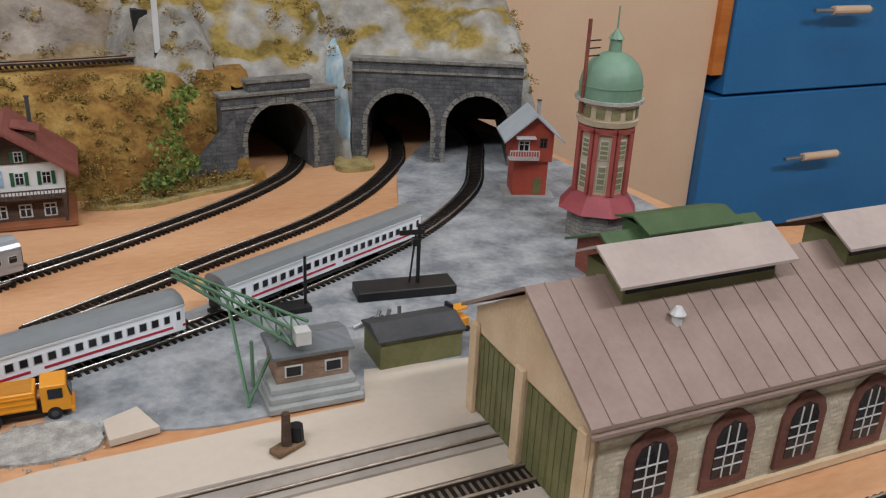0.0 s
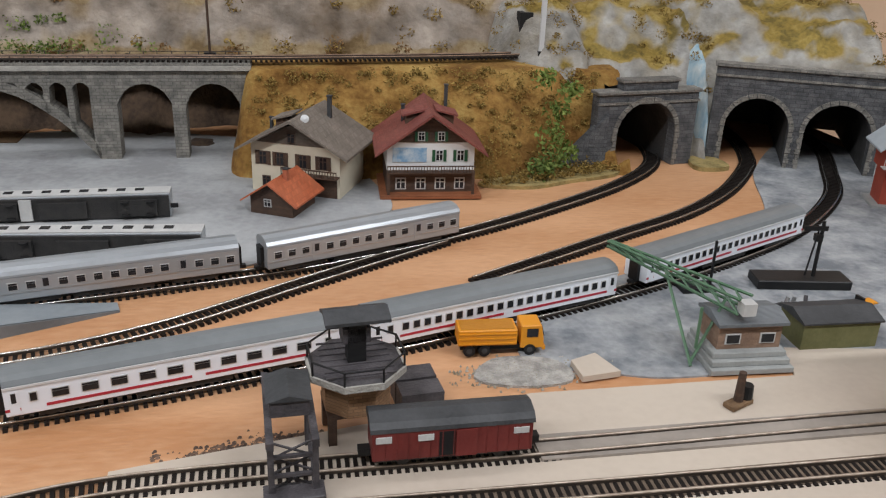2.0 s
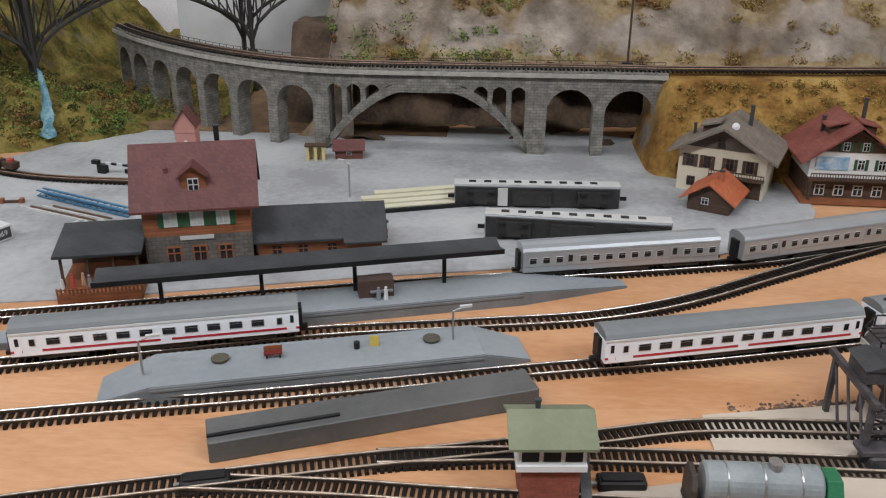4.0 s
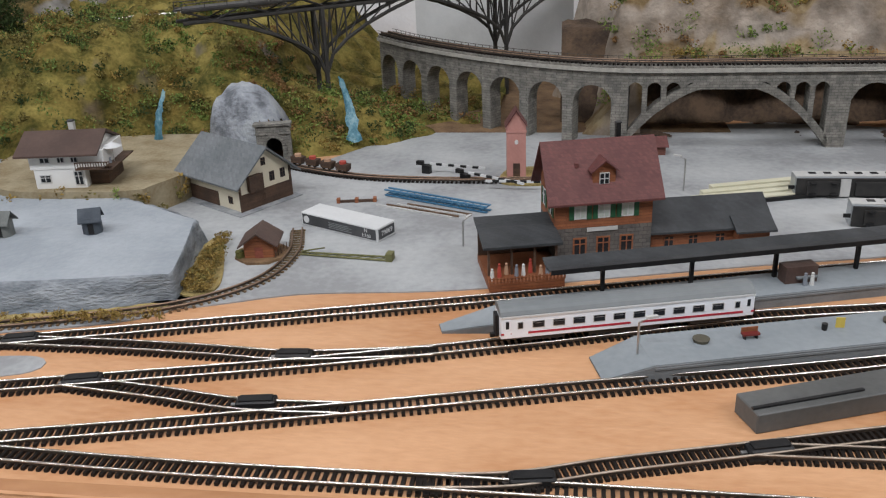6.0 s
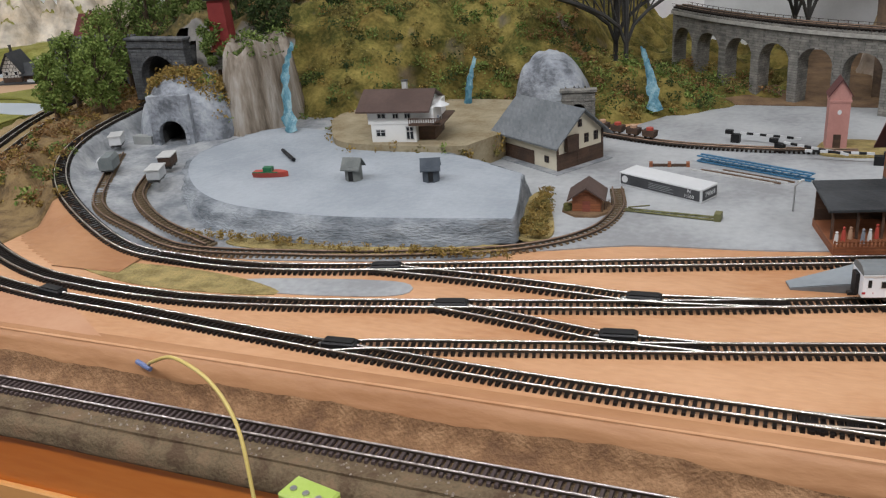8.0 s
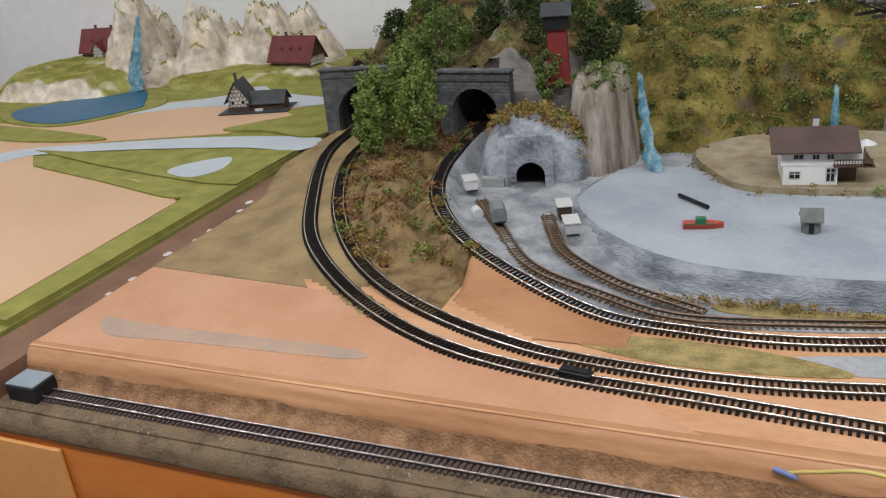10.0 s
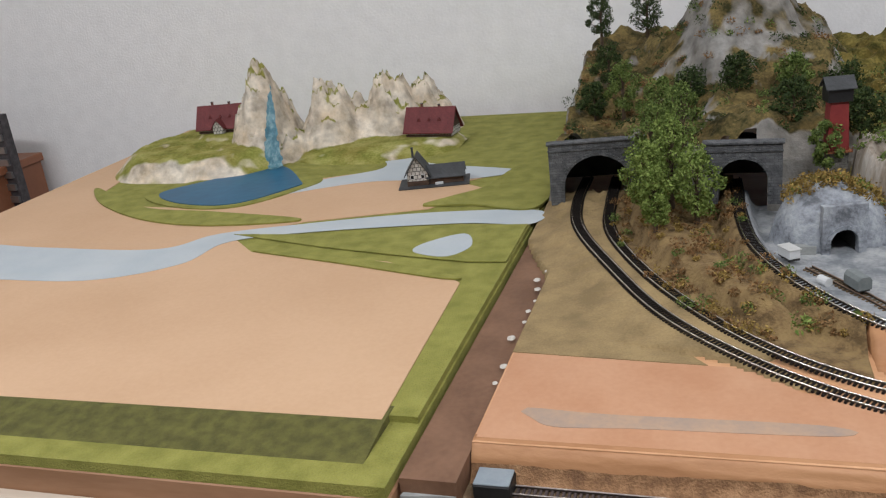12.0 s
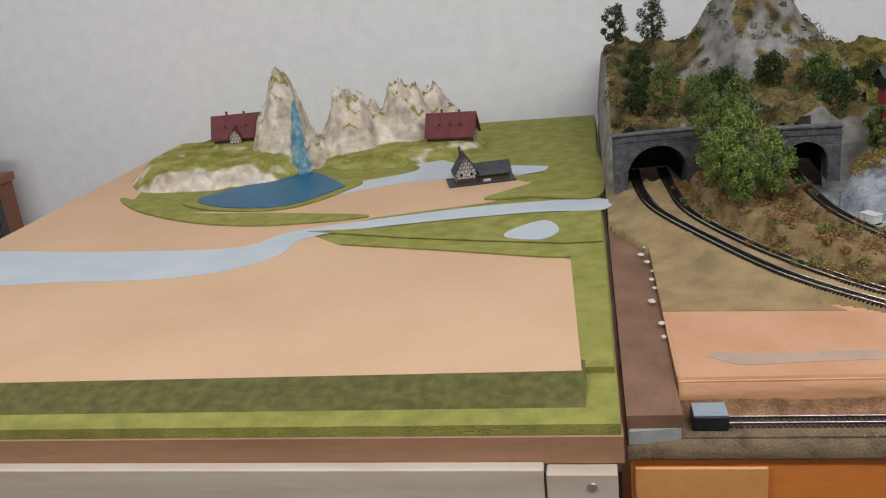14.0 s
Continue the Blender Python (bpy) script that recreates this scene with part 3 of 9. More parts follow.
# ---- plateau ----
PLAT = closed([(0.706, 0.199), (0.71, 0.207), (0.69, 0.292), (0.684, 0.303), (0.6, 0.35), (0.5, 0.372), (0.43, 0.41), (0.375, 0.4), (0.35, 0.315), (0.385, 0.245), (0.455, 0.19), (0.55, 0.174), (0.64, 0.184), (0.69, 0.195)])
FOOT = ((0.015, 0.0), (0.0115, 0.0035), (0.0085, 0.0075), (0.006, 0.0115), (0.0036, 0.0152), (0.001, 0.0184), (-0.0012, 0.0197), (-0.0035, 0.0199))
rows = []
for k, (out, z) in enumerate(FOOT):
    row = []
    for x, y in PLAT:
        nx, ny = x - 0.53, y - 0.28
        n = math.hypot(nx, ny)
        wall = smooth01(0.67, 0.7, x)
        w = math.sin(math.pi * k / (len(FOOT) - 1))
        j = w * (rough(x * 9, y * 9, 11, 4, k * 0.35) * 0.0035 + abs(rough(x, y, 90, 2, k * 0.9)) * 0.0022) * (1 - 0.6 * wall)
        o = out * (1 - 0.8 * wall) + j
        row.append((x + nx / n * o, y + ny / n * o, z + j * 0.5))
    rows.append(row)
patch("plateau_top", [p[:2] for p in rows[-1]], 0.016, 0.02, BLUEGREY, "raised blue-grey painted quarry plateau", "plateau", False)
m = len(PLAT)
structure(mesh_part("plateau_cliff", [p for row in rows for p in row], [(k * m + i, k * m + (i + 1) % m, (k + 1) * m + (i + 1) % m, (k + 1) * m + i) for k in range(len(FOOT) - 1) for i in range(m)], mat("blue_grey_strata", (0.10, 0.115, 0.13), (0.31, 0.335, 0.355), 0.75, 0, 50, 1.0, 7, third=(0.20, 0.22, 0.24), stretch=(0.6, 0.6, 2.2)), smooth=True), "rough blue-grey stone edge of the plateau", "rock")

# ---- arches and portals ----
# lining stone coloured near-black to stand for the shade inside the bores
STONE_IN = mat("shaded_tunnel_stone", (0.03, 0.03, 0.03), (0.06, 0.058, 0.055), 0.9, 0, 60, 0.5)


def arch_profile(w, h, holes, n=14):
    """Outline of a wall w x h standing on z = 0 with round-headed holes (centre, half width, springing height)."""
    p = [(-w / 2, 0.0), (-w / 2, h), (w / 2, h), (w / 2, 0.0)]
    for c, r, hs in sorted(holes, reverse=True):
        p += [(c + r, 0.0), (c + r, hs)]
        p += [(c + r * math.cos(math.pi * k / n), hs + r * math.sin(math.pi * k / n)) for k in range(1, n)]
        p += [(c - r, hs), (c - r, 0.0)]
    return p


def portal(name, x, y, turn, w, h, holes, stone, band, label, deep=0.012, tunnel=0.12, crown=0.0, z=0.0, plain=False):
    root = thing(name, x, y, z, turn, label, "tunnel portal")
    BORES.extend((pose(x, y, 0, 0, 0, turn).inverted(), c, r, z + hs + r + 0.002, tunnel) for c, r, hs in holes)
    bm = prism(arch_profile(w, h, holes), -deep / 2, deep / 2)
    bmesh.ops.triangulate(bm, faces=[f for f in bm.faces if len(f.verts) > 4])
    part("wall", bm, stone, root)
    if not plain:
        part("coping", box(-w / 2 - 0.002, w / 2 + 0.002, -deep / 2 - 0.002, deep / 2 + 0.001, h, h + 0.003), band, root, bevel=0.0005)
        part("string_course", box(-w / 2 - 0.0008, w / 2 + 0.0008, -deep / 2 - 0.0012, -deep / 2, h - 0.0085, h - 0.0065), band, root)
    if crown:
        part("parapet", box(-w * 0.27, w * 0.27, -deep / 2, deep / 2, h + 0.003, h + 0.003 + crown), stone, root)
        part("parapet_coping", box(-w * 0.29, w * 0.29, -deep / 2 - 0.0015, deep / 2, h + 0.003 + crown, h + 0.0055 + crown), band, root, bevel=0.0004)
    for c, r, hs in holes:
        # voussoirs and jamb stones, each a block of its own
        n = 13
        for k in range(n):
            a0, a1 = math.pi * (k + 0.06) / n, math.pi * (k + 0.94) / n
            q = [(c + rr * math.cos(a), hs + rr * math.sin(a)) for rr, a in ((r + 0.0002, a0), (r + 0.0042, a0), (r + 0.0042, a1), (r + 0.0002, a1))]
            part("arch_stone", prism(q, -deep / 2 - 0.0014, -deep / 2 + 0.001), band, root)
        m = max(2, int(hs / 0.0045))
        for side in (-1, 1):
            for k in range(m):
                ww = 0.0045 if k % 2 else 0.0032
                x0 = c + side * (r + 0.0002)
                part("jamb_stone", box(min(x0, x0 + side * ww), max(x0, x0 + side * ww), -deep / 2 - 0.0014, -deep / 2 + 0.001, hs * (k + 0.05) / m, hs * (k + 0.95) / m), band, root)
        # tunnel tube behind the opening, its inner darkness painted near-black
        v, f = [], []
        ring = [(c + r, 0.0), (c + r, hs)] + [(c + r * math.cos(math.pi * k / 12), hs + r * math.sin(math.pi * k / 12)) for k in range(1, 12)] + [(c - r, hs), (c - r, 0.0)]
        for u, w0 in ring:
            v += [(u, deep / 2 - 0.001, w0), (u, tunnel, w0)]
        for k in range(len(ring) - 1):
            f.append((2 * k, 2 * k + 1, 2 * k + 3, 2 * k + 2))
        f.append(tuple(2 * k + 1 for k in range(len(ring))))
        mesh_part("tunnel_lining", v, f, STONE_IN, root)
    return root


portal("tunnel_portal", 1.698, 0.522, 8, 0.098, 0.066, [(0.0, 0.029, 0.03)], DSTONE, STONE, "grey cut-stone single-track tunnel portal", crown=0.007)
portal("double_tunnel_portal", 1.834, 0.506, -25, 0.145, 0.087, [(-0.032, 0.0275, 0.034), (0.036, 0.0275, 0.034)], DSTONE, STONE, "dark stone double tunnel portal with two round bores", tunnel=0.16)
portal("wide_tunnel_portal", 0.028, 0.543, 9, 0.122, 0.08, [(0.0, 0.043, 0.02)], DSTONE, DSTONE, "dark grey wide tunnel portal for two tracks", z=0.012)
portal("inner_tunnel_portal", 0.204, 0.458, -3, 0.084, 0.07, [(0.0, 0.027, 0.026)], DSTONE, DSTONE, "dark grey single-track tunnel portal below the mountain", z=0.035)
portal("mine_tunnel_portal", 0.297, 0.346, 16, 0.044, 0.052, [(0.0, 0.0138, 0.0125)], BLUEROCK, BLUEROCK, "small blue-grey mine tunnel mouth in rock", deep=0.008, tunnel=0.05, z=0.0165, plain=True)
portal("narrow_tunnel_portal", 0.686, 0.508, 12, 0.034, 0.04, [(0.0, 0.008, 0.02)], STONE, STONE, "small grey stone tunnel portal above the depot", deep=0.008, tunnel=0.05)

# wing wall beside the single portal
bm = prism([(1.612, 0.0), (1.66, 0.0), (1.66, 0.05)], 0.507, 0.516)
structure(part("wing_wall", bm, DSTONE), "sloping grey stone wing wall beside the tunnel", "retaining wall")

# ---- the viaduct ----
DECK = 0.083
VIA = spline([(1.36, 0.573), (1.3, 0.574), (1.15, 0.574), (1.05, 0.576), (0.985, 0.592), (0.92, 0.625), (0.86, 0.668), (0.8, 0.722), (0.75, 0.78)], 0.001)
VLEN = 0.001 * (len(VIA) - 1)


def on_via(s, side, z):
    """A point on the viaduct: s along it from its straight end, side across it."""
    i = min(len(VIA) - 2, max(0, int(s / VLEN * (len(VIA) - 1))))
    d = VIA[i + 1] - VIA[i]
    d = d / np.linalg.norm(d)
    p = VIA[i]
    return (p[0] - d[1] * side, p[1] + d[0] * side, z)


def arcade(name, cols, material, parent, half=0.009, top=DECK - 0.006):
    """A wall along the viaduct from columns (s, underside)."""
    v, f = [], []
    for s, zl in cols:
        for side in (-half, half):
            v += [on_via(s, side, zl), on_via(s, side, top)]
    for i in range(len(cols) - 1):
        a, b = 4 * i, 4 * i + 4
        f += [(a, b, b + 1, a + 1), (a + 2, a + 3, b + 3, b + 2), (a, a + 2, b + 2, b), (a + 1, b + 1, b + 3, a + 3)]
    f += [(0, 1, 3, 2), (len(v) - 4, len(v) - 2, len(v) - 1, len(v) - 3)]
    return mesh_part(name, v, f, material, parent)


def round_bay(s0, s1, pier, zs, n=12):
    """Columns of one bay: a pier on the ground, then a round arch."""
    r = (s1 - s0 - pier) / 2
    c = s0 + pier + r
    out = [(s0, 0.0), (s0 + pier, 0.0)]
    out += [(c - r * math.cos(math.pi * k / n), zs + r * math.sin(math.pi * k / n)) for k in range(n + 1)]
    return out


viaduct = thing("stone_viaduct", 0, 0, 0, 0, "grey stone railway viaduct with a wide central arch", "viaduct")
cols = []
for s0, s1 in ((0.0, 0.056), (0.056, 0.112)):
    cols += round_bay(s0, s1, 0.011, 0.043)
arcade("end_arcade", cols + [(0.112, 0.0), (0.128, 0.0)], STONE, viaduct)
# wide arch: slender rib with columns standing on it
S0, S1, RISE = 0.128, 0.326, 0.064


def rib(s):
    t = (s - (S0 + S1) / 2) / ((S1 - S0) / 2)
    return RISE * (1 - abs(t) ** 2.1)


v, f = [], []
for k in range(49):
    s = S0 + (S1 - S0) * k / 48
    for side in (-0.009, 0.009):
        v += [on_via(s, side, max(0, rib(s))), on_via(s, side, rib(s) + 0.007 + 0.004 * abs(k - 24) / 24)]
for i in range(48):
    a, b = 4 * i, 4 * i + 4
    f += [(a, b, b + 1, a + 1), (a + 2, a + 3, b + 3, b + 2), (a, a + 2, b + 2, b), (a + 1, b + 1, b + 3, a + 3)]
mesh_part("arch_rib", v, f, STONE, viaduct)
cols = []
edges = [S0 + d for d in (0.0, 0.018, 0.036, 0.054)]
for a in edges:
    c, r = a + 0.011, 0.0068
    cols += [(a, max(0, rib(a))), (a + 0.0042, max(0, rib(a + 0.0042)))] + [(c - r * math.cos(math.pi * k / 8), max(0.06, rib(c)) + r * math.sin(math.pi * k / 8)) for k in range(9)]
mid = S0 + 0.072
cols += [(mid, rib(mid)), (S1 - 0.072, rib(S1 - 0.072))]
for a in edges[::-1]:
    b = S0 + S1 - a
    c, r = b - 0.011, 0.0068
    cols += [(c - r * math.cos(math.pi * k / 8), max(0.06, rib(c)) + r * math.sin(math.pi * k / 8)) for k in range(9)] + [(b - 0.0042, max(0, rib(b - 0.0042))), (b, max(0, rib(b)))]
arcade("spandrel_wall", cols, STONE, viaduct)
cols = []
s = S1
while s < VLEN - 0.05:
    cols += round_bay(s, s + 0.05, 0.011, 0.043)
    s += 0.05
arcade("curved_arcade", cols + [(s, 0.0), (s + 0.014, 0.0)], STONE, viaduct)
for k, (sa, hw, z0, z1, mm) in enumerate(((0, 0.0125, DECK - 0.006, DECK - 0.002, FASC), (0, 0.011, DECK - 0.002, DECK, STONE))):
    v, f = [], []
    n = int(VLEN / 0.004)
    for i in range(n + 1):
        s = VLEN * i / n
        for side in (-hw, hw):
            v += [on_via(s, side, z0), on_via(s, side, z1)]
    for i in range(n):
        a, b = 4 * i, 4 * i + 4
        f += [(a, b, b + 1, a + 1), (a + 2, a + 3, b + 3, b + 2), (a, a + 2, b + 2, b), (a + 1, b + 1, b + 3, a + 3)]
    f += [(0, 1, 3, 2)]
    mesh_part("deck" if k else "cornice", v, f, mm, viaduct)
DKBROWN = mat("dark_brown_plastic", (0.03, 0.022, 0.017), (0.055, 0.042, 0.033), 0.6, 0, 80, 0.1)
for side in (-0.0105, 0.0105):
    bm = bmesh.new()
    n = int(VLEN / 0.011)
    for i in range(n):
        a, b = Vector(on_via(VLEN * i / n, side, DECK)), Vector(on_via(VLEN * (i + 1) / n, side, DECK))
        rod(a, a + Vector((0, 0, 0.006)), 0.0004, 4, bm)
        for z in (0.0032, 0.006):
            rod(a + Vector((0, 0, z)), b + Vector((0, 0, z)), 0.0003, 4, bm)
    part("railing", bm, DKBROWN, viaduct, "thin dark brown railing")
track("dark weathered track over the viaduct", [tuple(VIA[i]) for i in range(len(VIA) - 1, 0, -60)] + [(1.36, 0.573), (1.45, 0.578), (1.55, 0.585), (1.64, 0.6)], DECK, rail=RUSTRAIL)

# ---- hills ----
def hill_left(x, y):
    base = 0.43 + 0.09 * smooth01(0.42, 0.55, x) + 0.09 * smooth01(0.72, 0.86, x)
    up = smooth01(base - 0.02, base + 0.17, y)
    top = 0.125 - 0.035 * smooth01(0.6, 0.72, x) - 0.07 * smooth01(0.6, 0.66, y) * smooth01(0.58, 0.68, x)
    knob = 0.03 * math.exp(-((x - 0.66) / 0.045) ** 2 - ((y - 0.56) / 0.045) ** 2)
    return -0.008 + up * top + knob + rough(x, y, 26, 5) * 0.016 * (0.25 + up)


sheet("green_hill", 0.31, 0.9, 0.38, 1.1, 0.006, hill_left, HILLG, "steep hillside of green and brown scatter")


def rock_back(x, y):
    up = smooth01(0.6, 0.66, y - 0.03 * smooth01(1.2, 1.0, x))
    up *= smooth01(0.97, 1.05, x - 0.28 * (y - 0.65) * 0 + 0.06 * rough(x, y, 8))
    h = -0.008 + up * (0.15 + 0.05 * smooth01(0.68, 0.9, y)) + rough(x, y, 16, 6, 3) * 0.03 * up
    return max(h, 0.079 * smooth01(0.99, 1.07, x) + 0.004 * rough(x, y, 40, 3, 4)) if x > 0.99 and y > 0.612 else h


sheet("rock_wall", 0.9, 1.68, 0.585, 1.1, 0.007, rock_back, ROCKM, "grey and brown painted plaster rock face", "rock",
      keep=lambda x, y, z: not (1.05 < x < 1.345 and y < 0.618))


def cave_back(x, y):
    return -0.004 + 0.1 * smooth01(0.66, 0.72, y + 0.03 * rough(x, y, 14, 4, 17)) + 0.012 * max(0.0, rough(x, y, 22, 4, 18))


# brown earth, its colour darkened to paint in the shade behind the arches
sheet("cave_back", 0.97, 1.36, 0.6, 0.76, 0.007, cave_back, mat("shaded_cave_earth", (0.035, 0.022, 0.014), (0.11, 0.07, 0.042), 0.95, 0, 30, 0.8, 8), "brown earth hollow behind the viaduct arches, colour darkened for shade", "rock")


def ledge_h(x, y):
    up = smooth01(0.485, 0.548, y + 0.016 * rough(x, y, 12)) * smooth01(1.335, 1.36, x)
    return -0.008 + 0.088 * up + rough(x, y, 40, 4, 5) * 0.004 * up * (1 - smooth01(0.555, 0.565, y))


sheet("ochre_slope", 1.33, 1.68, 0.47, 0.615, 0.005, ledge_h, HILLO, "ochre scattered embankment behind the chalets")


def tunnel_hill(x, y):
    front = 0.50 + 0.028 * smooth01(1.645, 1.665, x) - 0.0 * x
    front += (-0.02) * smooth01(1.75, 1.765, x)
    if x > 1.766:
        front = 0.546 - 0.466 * (x - 1.766) + 0.008
    up = smooth01(front, front + 0.05, y) * smooth01(1.58, 1.645, x + 0.3 * (y - 0.5)) * (1 - smooth01(1.915, 1.96, x - 0.3 * (y - 0.5)))
    h = 0.085 + 0.05 * smooth01(front + 0.03, front + 0.12, y)
    return -0.008 + up * h + rough(x, y, 24, 5, 8) * 0.014 * up


def tunnel_sheet():
    h = tunnel_hill
    return sheet("tunnel_hill", 1.57, 2.02, 0.44, 0.95, 0.005, h, HILLT, "plaster hill with ochre scatter over the tunnels")


tunnel_sheet()


def left_mountain(x, y):
    front = 0.556 - 0.088 * smooth01(0.1, 0.16, x) + 0.05 * smooth01(0.29, 0.36, x)
    up = smooth01(front, front + 0.036, y) * smooth01(-0.05, -0.03, x) * (1 - 0.6 * smooth01(0.3, 0.42, x))
    peak = math.exp(-((x - 0.2) / 0.075) ** 2 - ((y - 0.86) / 0.1) ** 2)
    back = smooth01(0.62, 0.95, y)
    return -0.008 + up * (0.09 + 0.028 * smooth01(0.13, 0.18, x) + 0.06 * back + 0.15 * peak) + rough(x, y, 20, 6, 11) * 0.026 * up


sheet("rocky_mountain", -0.045, 0.46, 0.45, 1.15, 0.006, left_mountain, MOUNTM, "rocky mountain with trees above the tunnels", "mountain")


def rock_dome(x, y):
    r = math.hypot((x - 0.289) / 0.06, (y - 0.39) / 0.055)
    if y < 0.348 + 0.287 * (x - 0.297):
        return -0.02
    return 0.004 + 0.078 * (max(0.0, 1 - r * r)) ** 0.5 + rough(x, y, 30, 4, 20) * 0.008 if r < 1 else -0.02


sheet("rock_dome", 0.21, 0.36, 0.33, 0.46, 0.004, rock_dome, BLUEROCK, "rounded blue-grey rock over the mine tunnel", "rock")


def cliff(x, y):
    r = math.hypot((x - 0.346) / 0.042, (y - 0.445) / 0.075)
    return -0.008 + 0.108 * smooth01(1.0, 0.6, r) + rough(x, y, 34, 4, 23) * 0.024 if r < 1.0 else -0.02


CLIFFM = mat("streaked_grey_cliff", (0.11, 0.085, 0.06), (0.36, 0.33, 0.29), 0.75, 0, 60, 0.8, 6, third=(0.24, 0.20, 0.155), stretch=(1, 1, 0.16))
sheet("grey_cliff", 0.29, 0.405, 0.365, 0.53, 0.004, cliff, CLIFFM, "tall streaked grey cliff under the red tower", "rock")


def dome2(x, y):
    r = (abs((x - 0.652) / 0.043) ** 3.5 + abs((y - 0.54) / 0.036) ** 3.5) ** (1 / 3.5)
    return -0.008 + (0.082 + 0.012 * (0.652 - x) / 0.04) * (max(0.0, 1 - r ** 3)) ** 0.6 + rough(x, y, 40, 5, 29) * 0.011 if r < 1 else -0.02


sheet("blue_rock", 0.6, 0.7, 0.5, 0.575, 0.004, dome2, BLUEROCK, "blue-grey rock beside the narrow tunnel", "rock")

# land under and between the curved tracks
CB, CA1, CA2 = (np.array(spline(q, 0.004)) for q in (LINE_B, LINE_A1, LINE_A2))


def beside(c, x, y):
    """Distance from a track line, its height there, and the side (positive to the outside of the curve)."""
    d2 = (c[:, 0] - x) ** 2 + (c[:, 1] - y) ** 2
    i = int(np.argmin(d2))
    a, b = c[max(0, i - 1)], c[min(len(c) - 1, i + 1)]
    s = (b[0] - a[0]) * (y - a[1]) - (b[1] - a[1]) * (x - a[0])
    return math.sqrt(d2[i]), c[i][2], 1.0 if s < 0 else -1.0


def curve_land(x, y):
    dB, zB, _ = beside(CB, x, y)
    dA, zA, _ = beside(CA1, x, y)
    dC, zC, _ = beside(CA2, x, y)
    h = max(zB * smooth01(0.034, 0.0095, dB), zA * smooth01(0.06, 0.0095, dA), zC * smooth01(0.045, 0.0095, dC))
    hump = 0.0 if beside(CA2, x, y)[2] > 0 else smooth01(0.016, 0.04, dB) * smooth01(0.014, 0.036, dC) * smooth01(0.165, 0.22, y) * smooth01(0.31, 0.26, x)
    if dB > 0.012 and dC > 0.012 and dA > 0.012:
        h = max(h, 0.03 * hump) + rough(x, y, 50, 3, 33) * 0.006 * min(1.0, h / 0.01 + hump)
    return h - 0.0003


def bank(x, y):
    if beside(CB, x, y)[2] * beside(CB, x, y)[0] < -0.004 or beside(CA2, x, y)[2] * beside(CA2, x, y)[0] > 0.004 or y < 0.1 or x > 0.3:
        return -0.02
    return curve_land(x, y) + 0.0012


def outer_ramp(x, y):
    d, _, s = beside(CA2, x, y)
    if d * s < -0.003 or x < -0.044 or beside(CA1, x, y)[0] > 0.011 + 0.051 * smooth01(0.13, 0.17, y) or (x > 0.25 and y < 0.095):
        return -0.02
    return curve_land(x, y) + 0.0009


def mine_ground(x, y):
    d, zb, s = beside(CB, x, y)
    if d * s > 0.003 or x > 0.452 or y < 0.12:
        return -0.02
    lev = max(0.016 * min(1.0, max(0.0, (0.45 - x) / 0.13)), 0.016 * smooth01(0.2, 0.25, y))
    f = smooth01(0.009, 0.02, d)
    return zb * (1 - f) + lev * f + 0.0012 + (rough(x, y, 60, 3, 51) * 0.0012 if d > 0.012 else -0.0002)


UNDERG = mat("brown_undergrowth", (0.09, 0.055, 0.02), (0.25, 0.17, 0.07), 0.95, 0, 60, 0.9, 6, third=(0.20, 0.13, 0.055))
sheet("brush_bank", 0.03, 0.4, 0.1, 0.58, 0.005, bank, UNDERG, "brown scattered bank between the curved tracks", "bank", bored=False)


def board_slope(x, y):
    if x < 0.297 or beside(CB, x, y)[2] * beside(CB, x, y)[0] < -0.004 or beside(CB, x, y)[0] > 0.05 or beside(CA2, x, y)[2] > 0 or beside(CA2, x, y)[0] < 0.008:
        return -0.02
    return curve_land(x, y) + 0.0012


sheet("board_slope", 0.275, 0.44, 0.085, 0.25, 0.004, board_slope, TANEDGE, "brown painted slope below the climbing track", "embankment", bored=False)
sheet("track_ramp", -0.044, 0.3, 0.09, 0.58, 0.005, outer_ramp, mat("tan_flocked_ramp", (0.20, 0.14, 0.065), (0.33, 0.235, 0.11), 0.95, 0, 30, 0.6, 14), "tan scattered ramp carrying the outer tracks", "embankment", bored=False)
sheet("mine_ground", 0.16, 0.455, 0.115, 0.5, 0.005, mine_ground, GRIME, "raised grey mine yard inside the curve", "ground", bored=False)

# grassy shoulder of the plateau
patch("ochre_verge", [(0.712, 0.205), (0.735, 0.215), (0.72, 0.27), (0.7, 0.31), (0.695, 0.26)], 0.001, 0.002, OCHRE, "ochre grass verge beside the plateau", "verge")
patch("ochre_foot", [(0.5, 0.148), (0.6, 0.152), (0.7, 0.18), (0.7, 0.19), (0.6, 0.166), (0.5, 0.163)], 0.001, 0.002, OCHRE, "ochre scatter at the foot of the stone edge", "verge")
patch("gravel_patch", [(1.475, 0.178), (1.5, 0.168), (1.525, 0.172), (1.52, 0.192), (1.49, 0.197)], 0.0, 0.0015, BALLAST, "pale gravel heap beside the truck", "gravel")
v, f = [], []
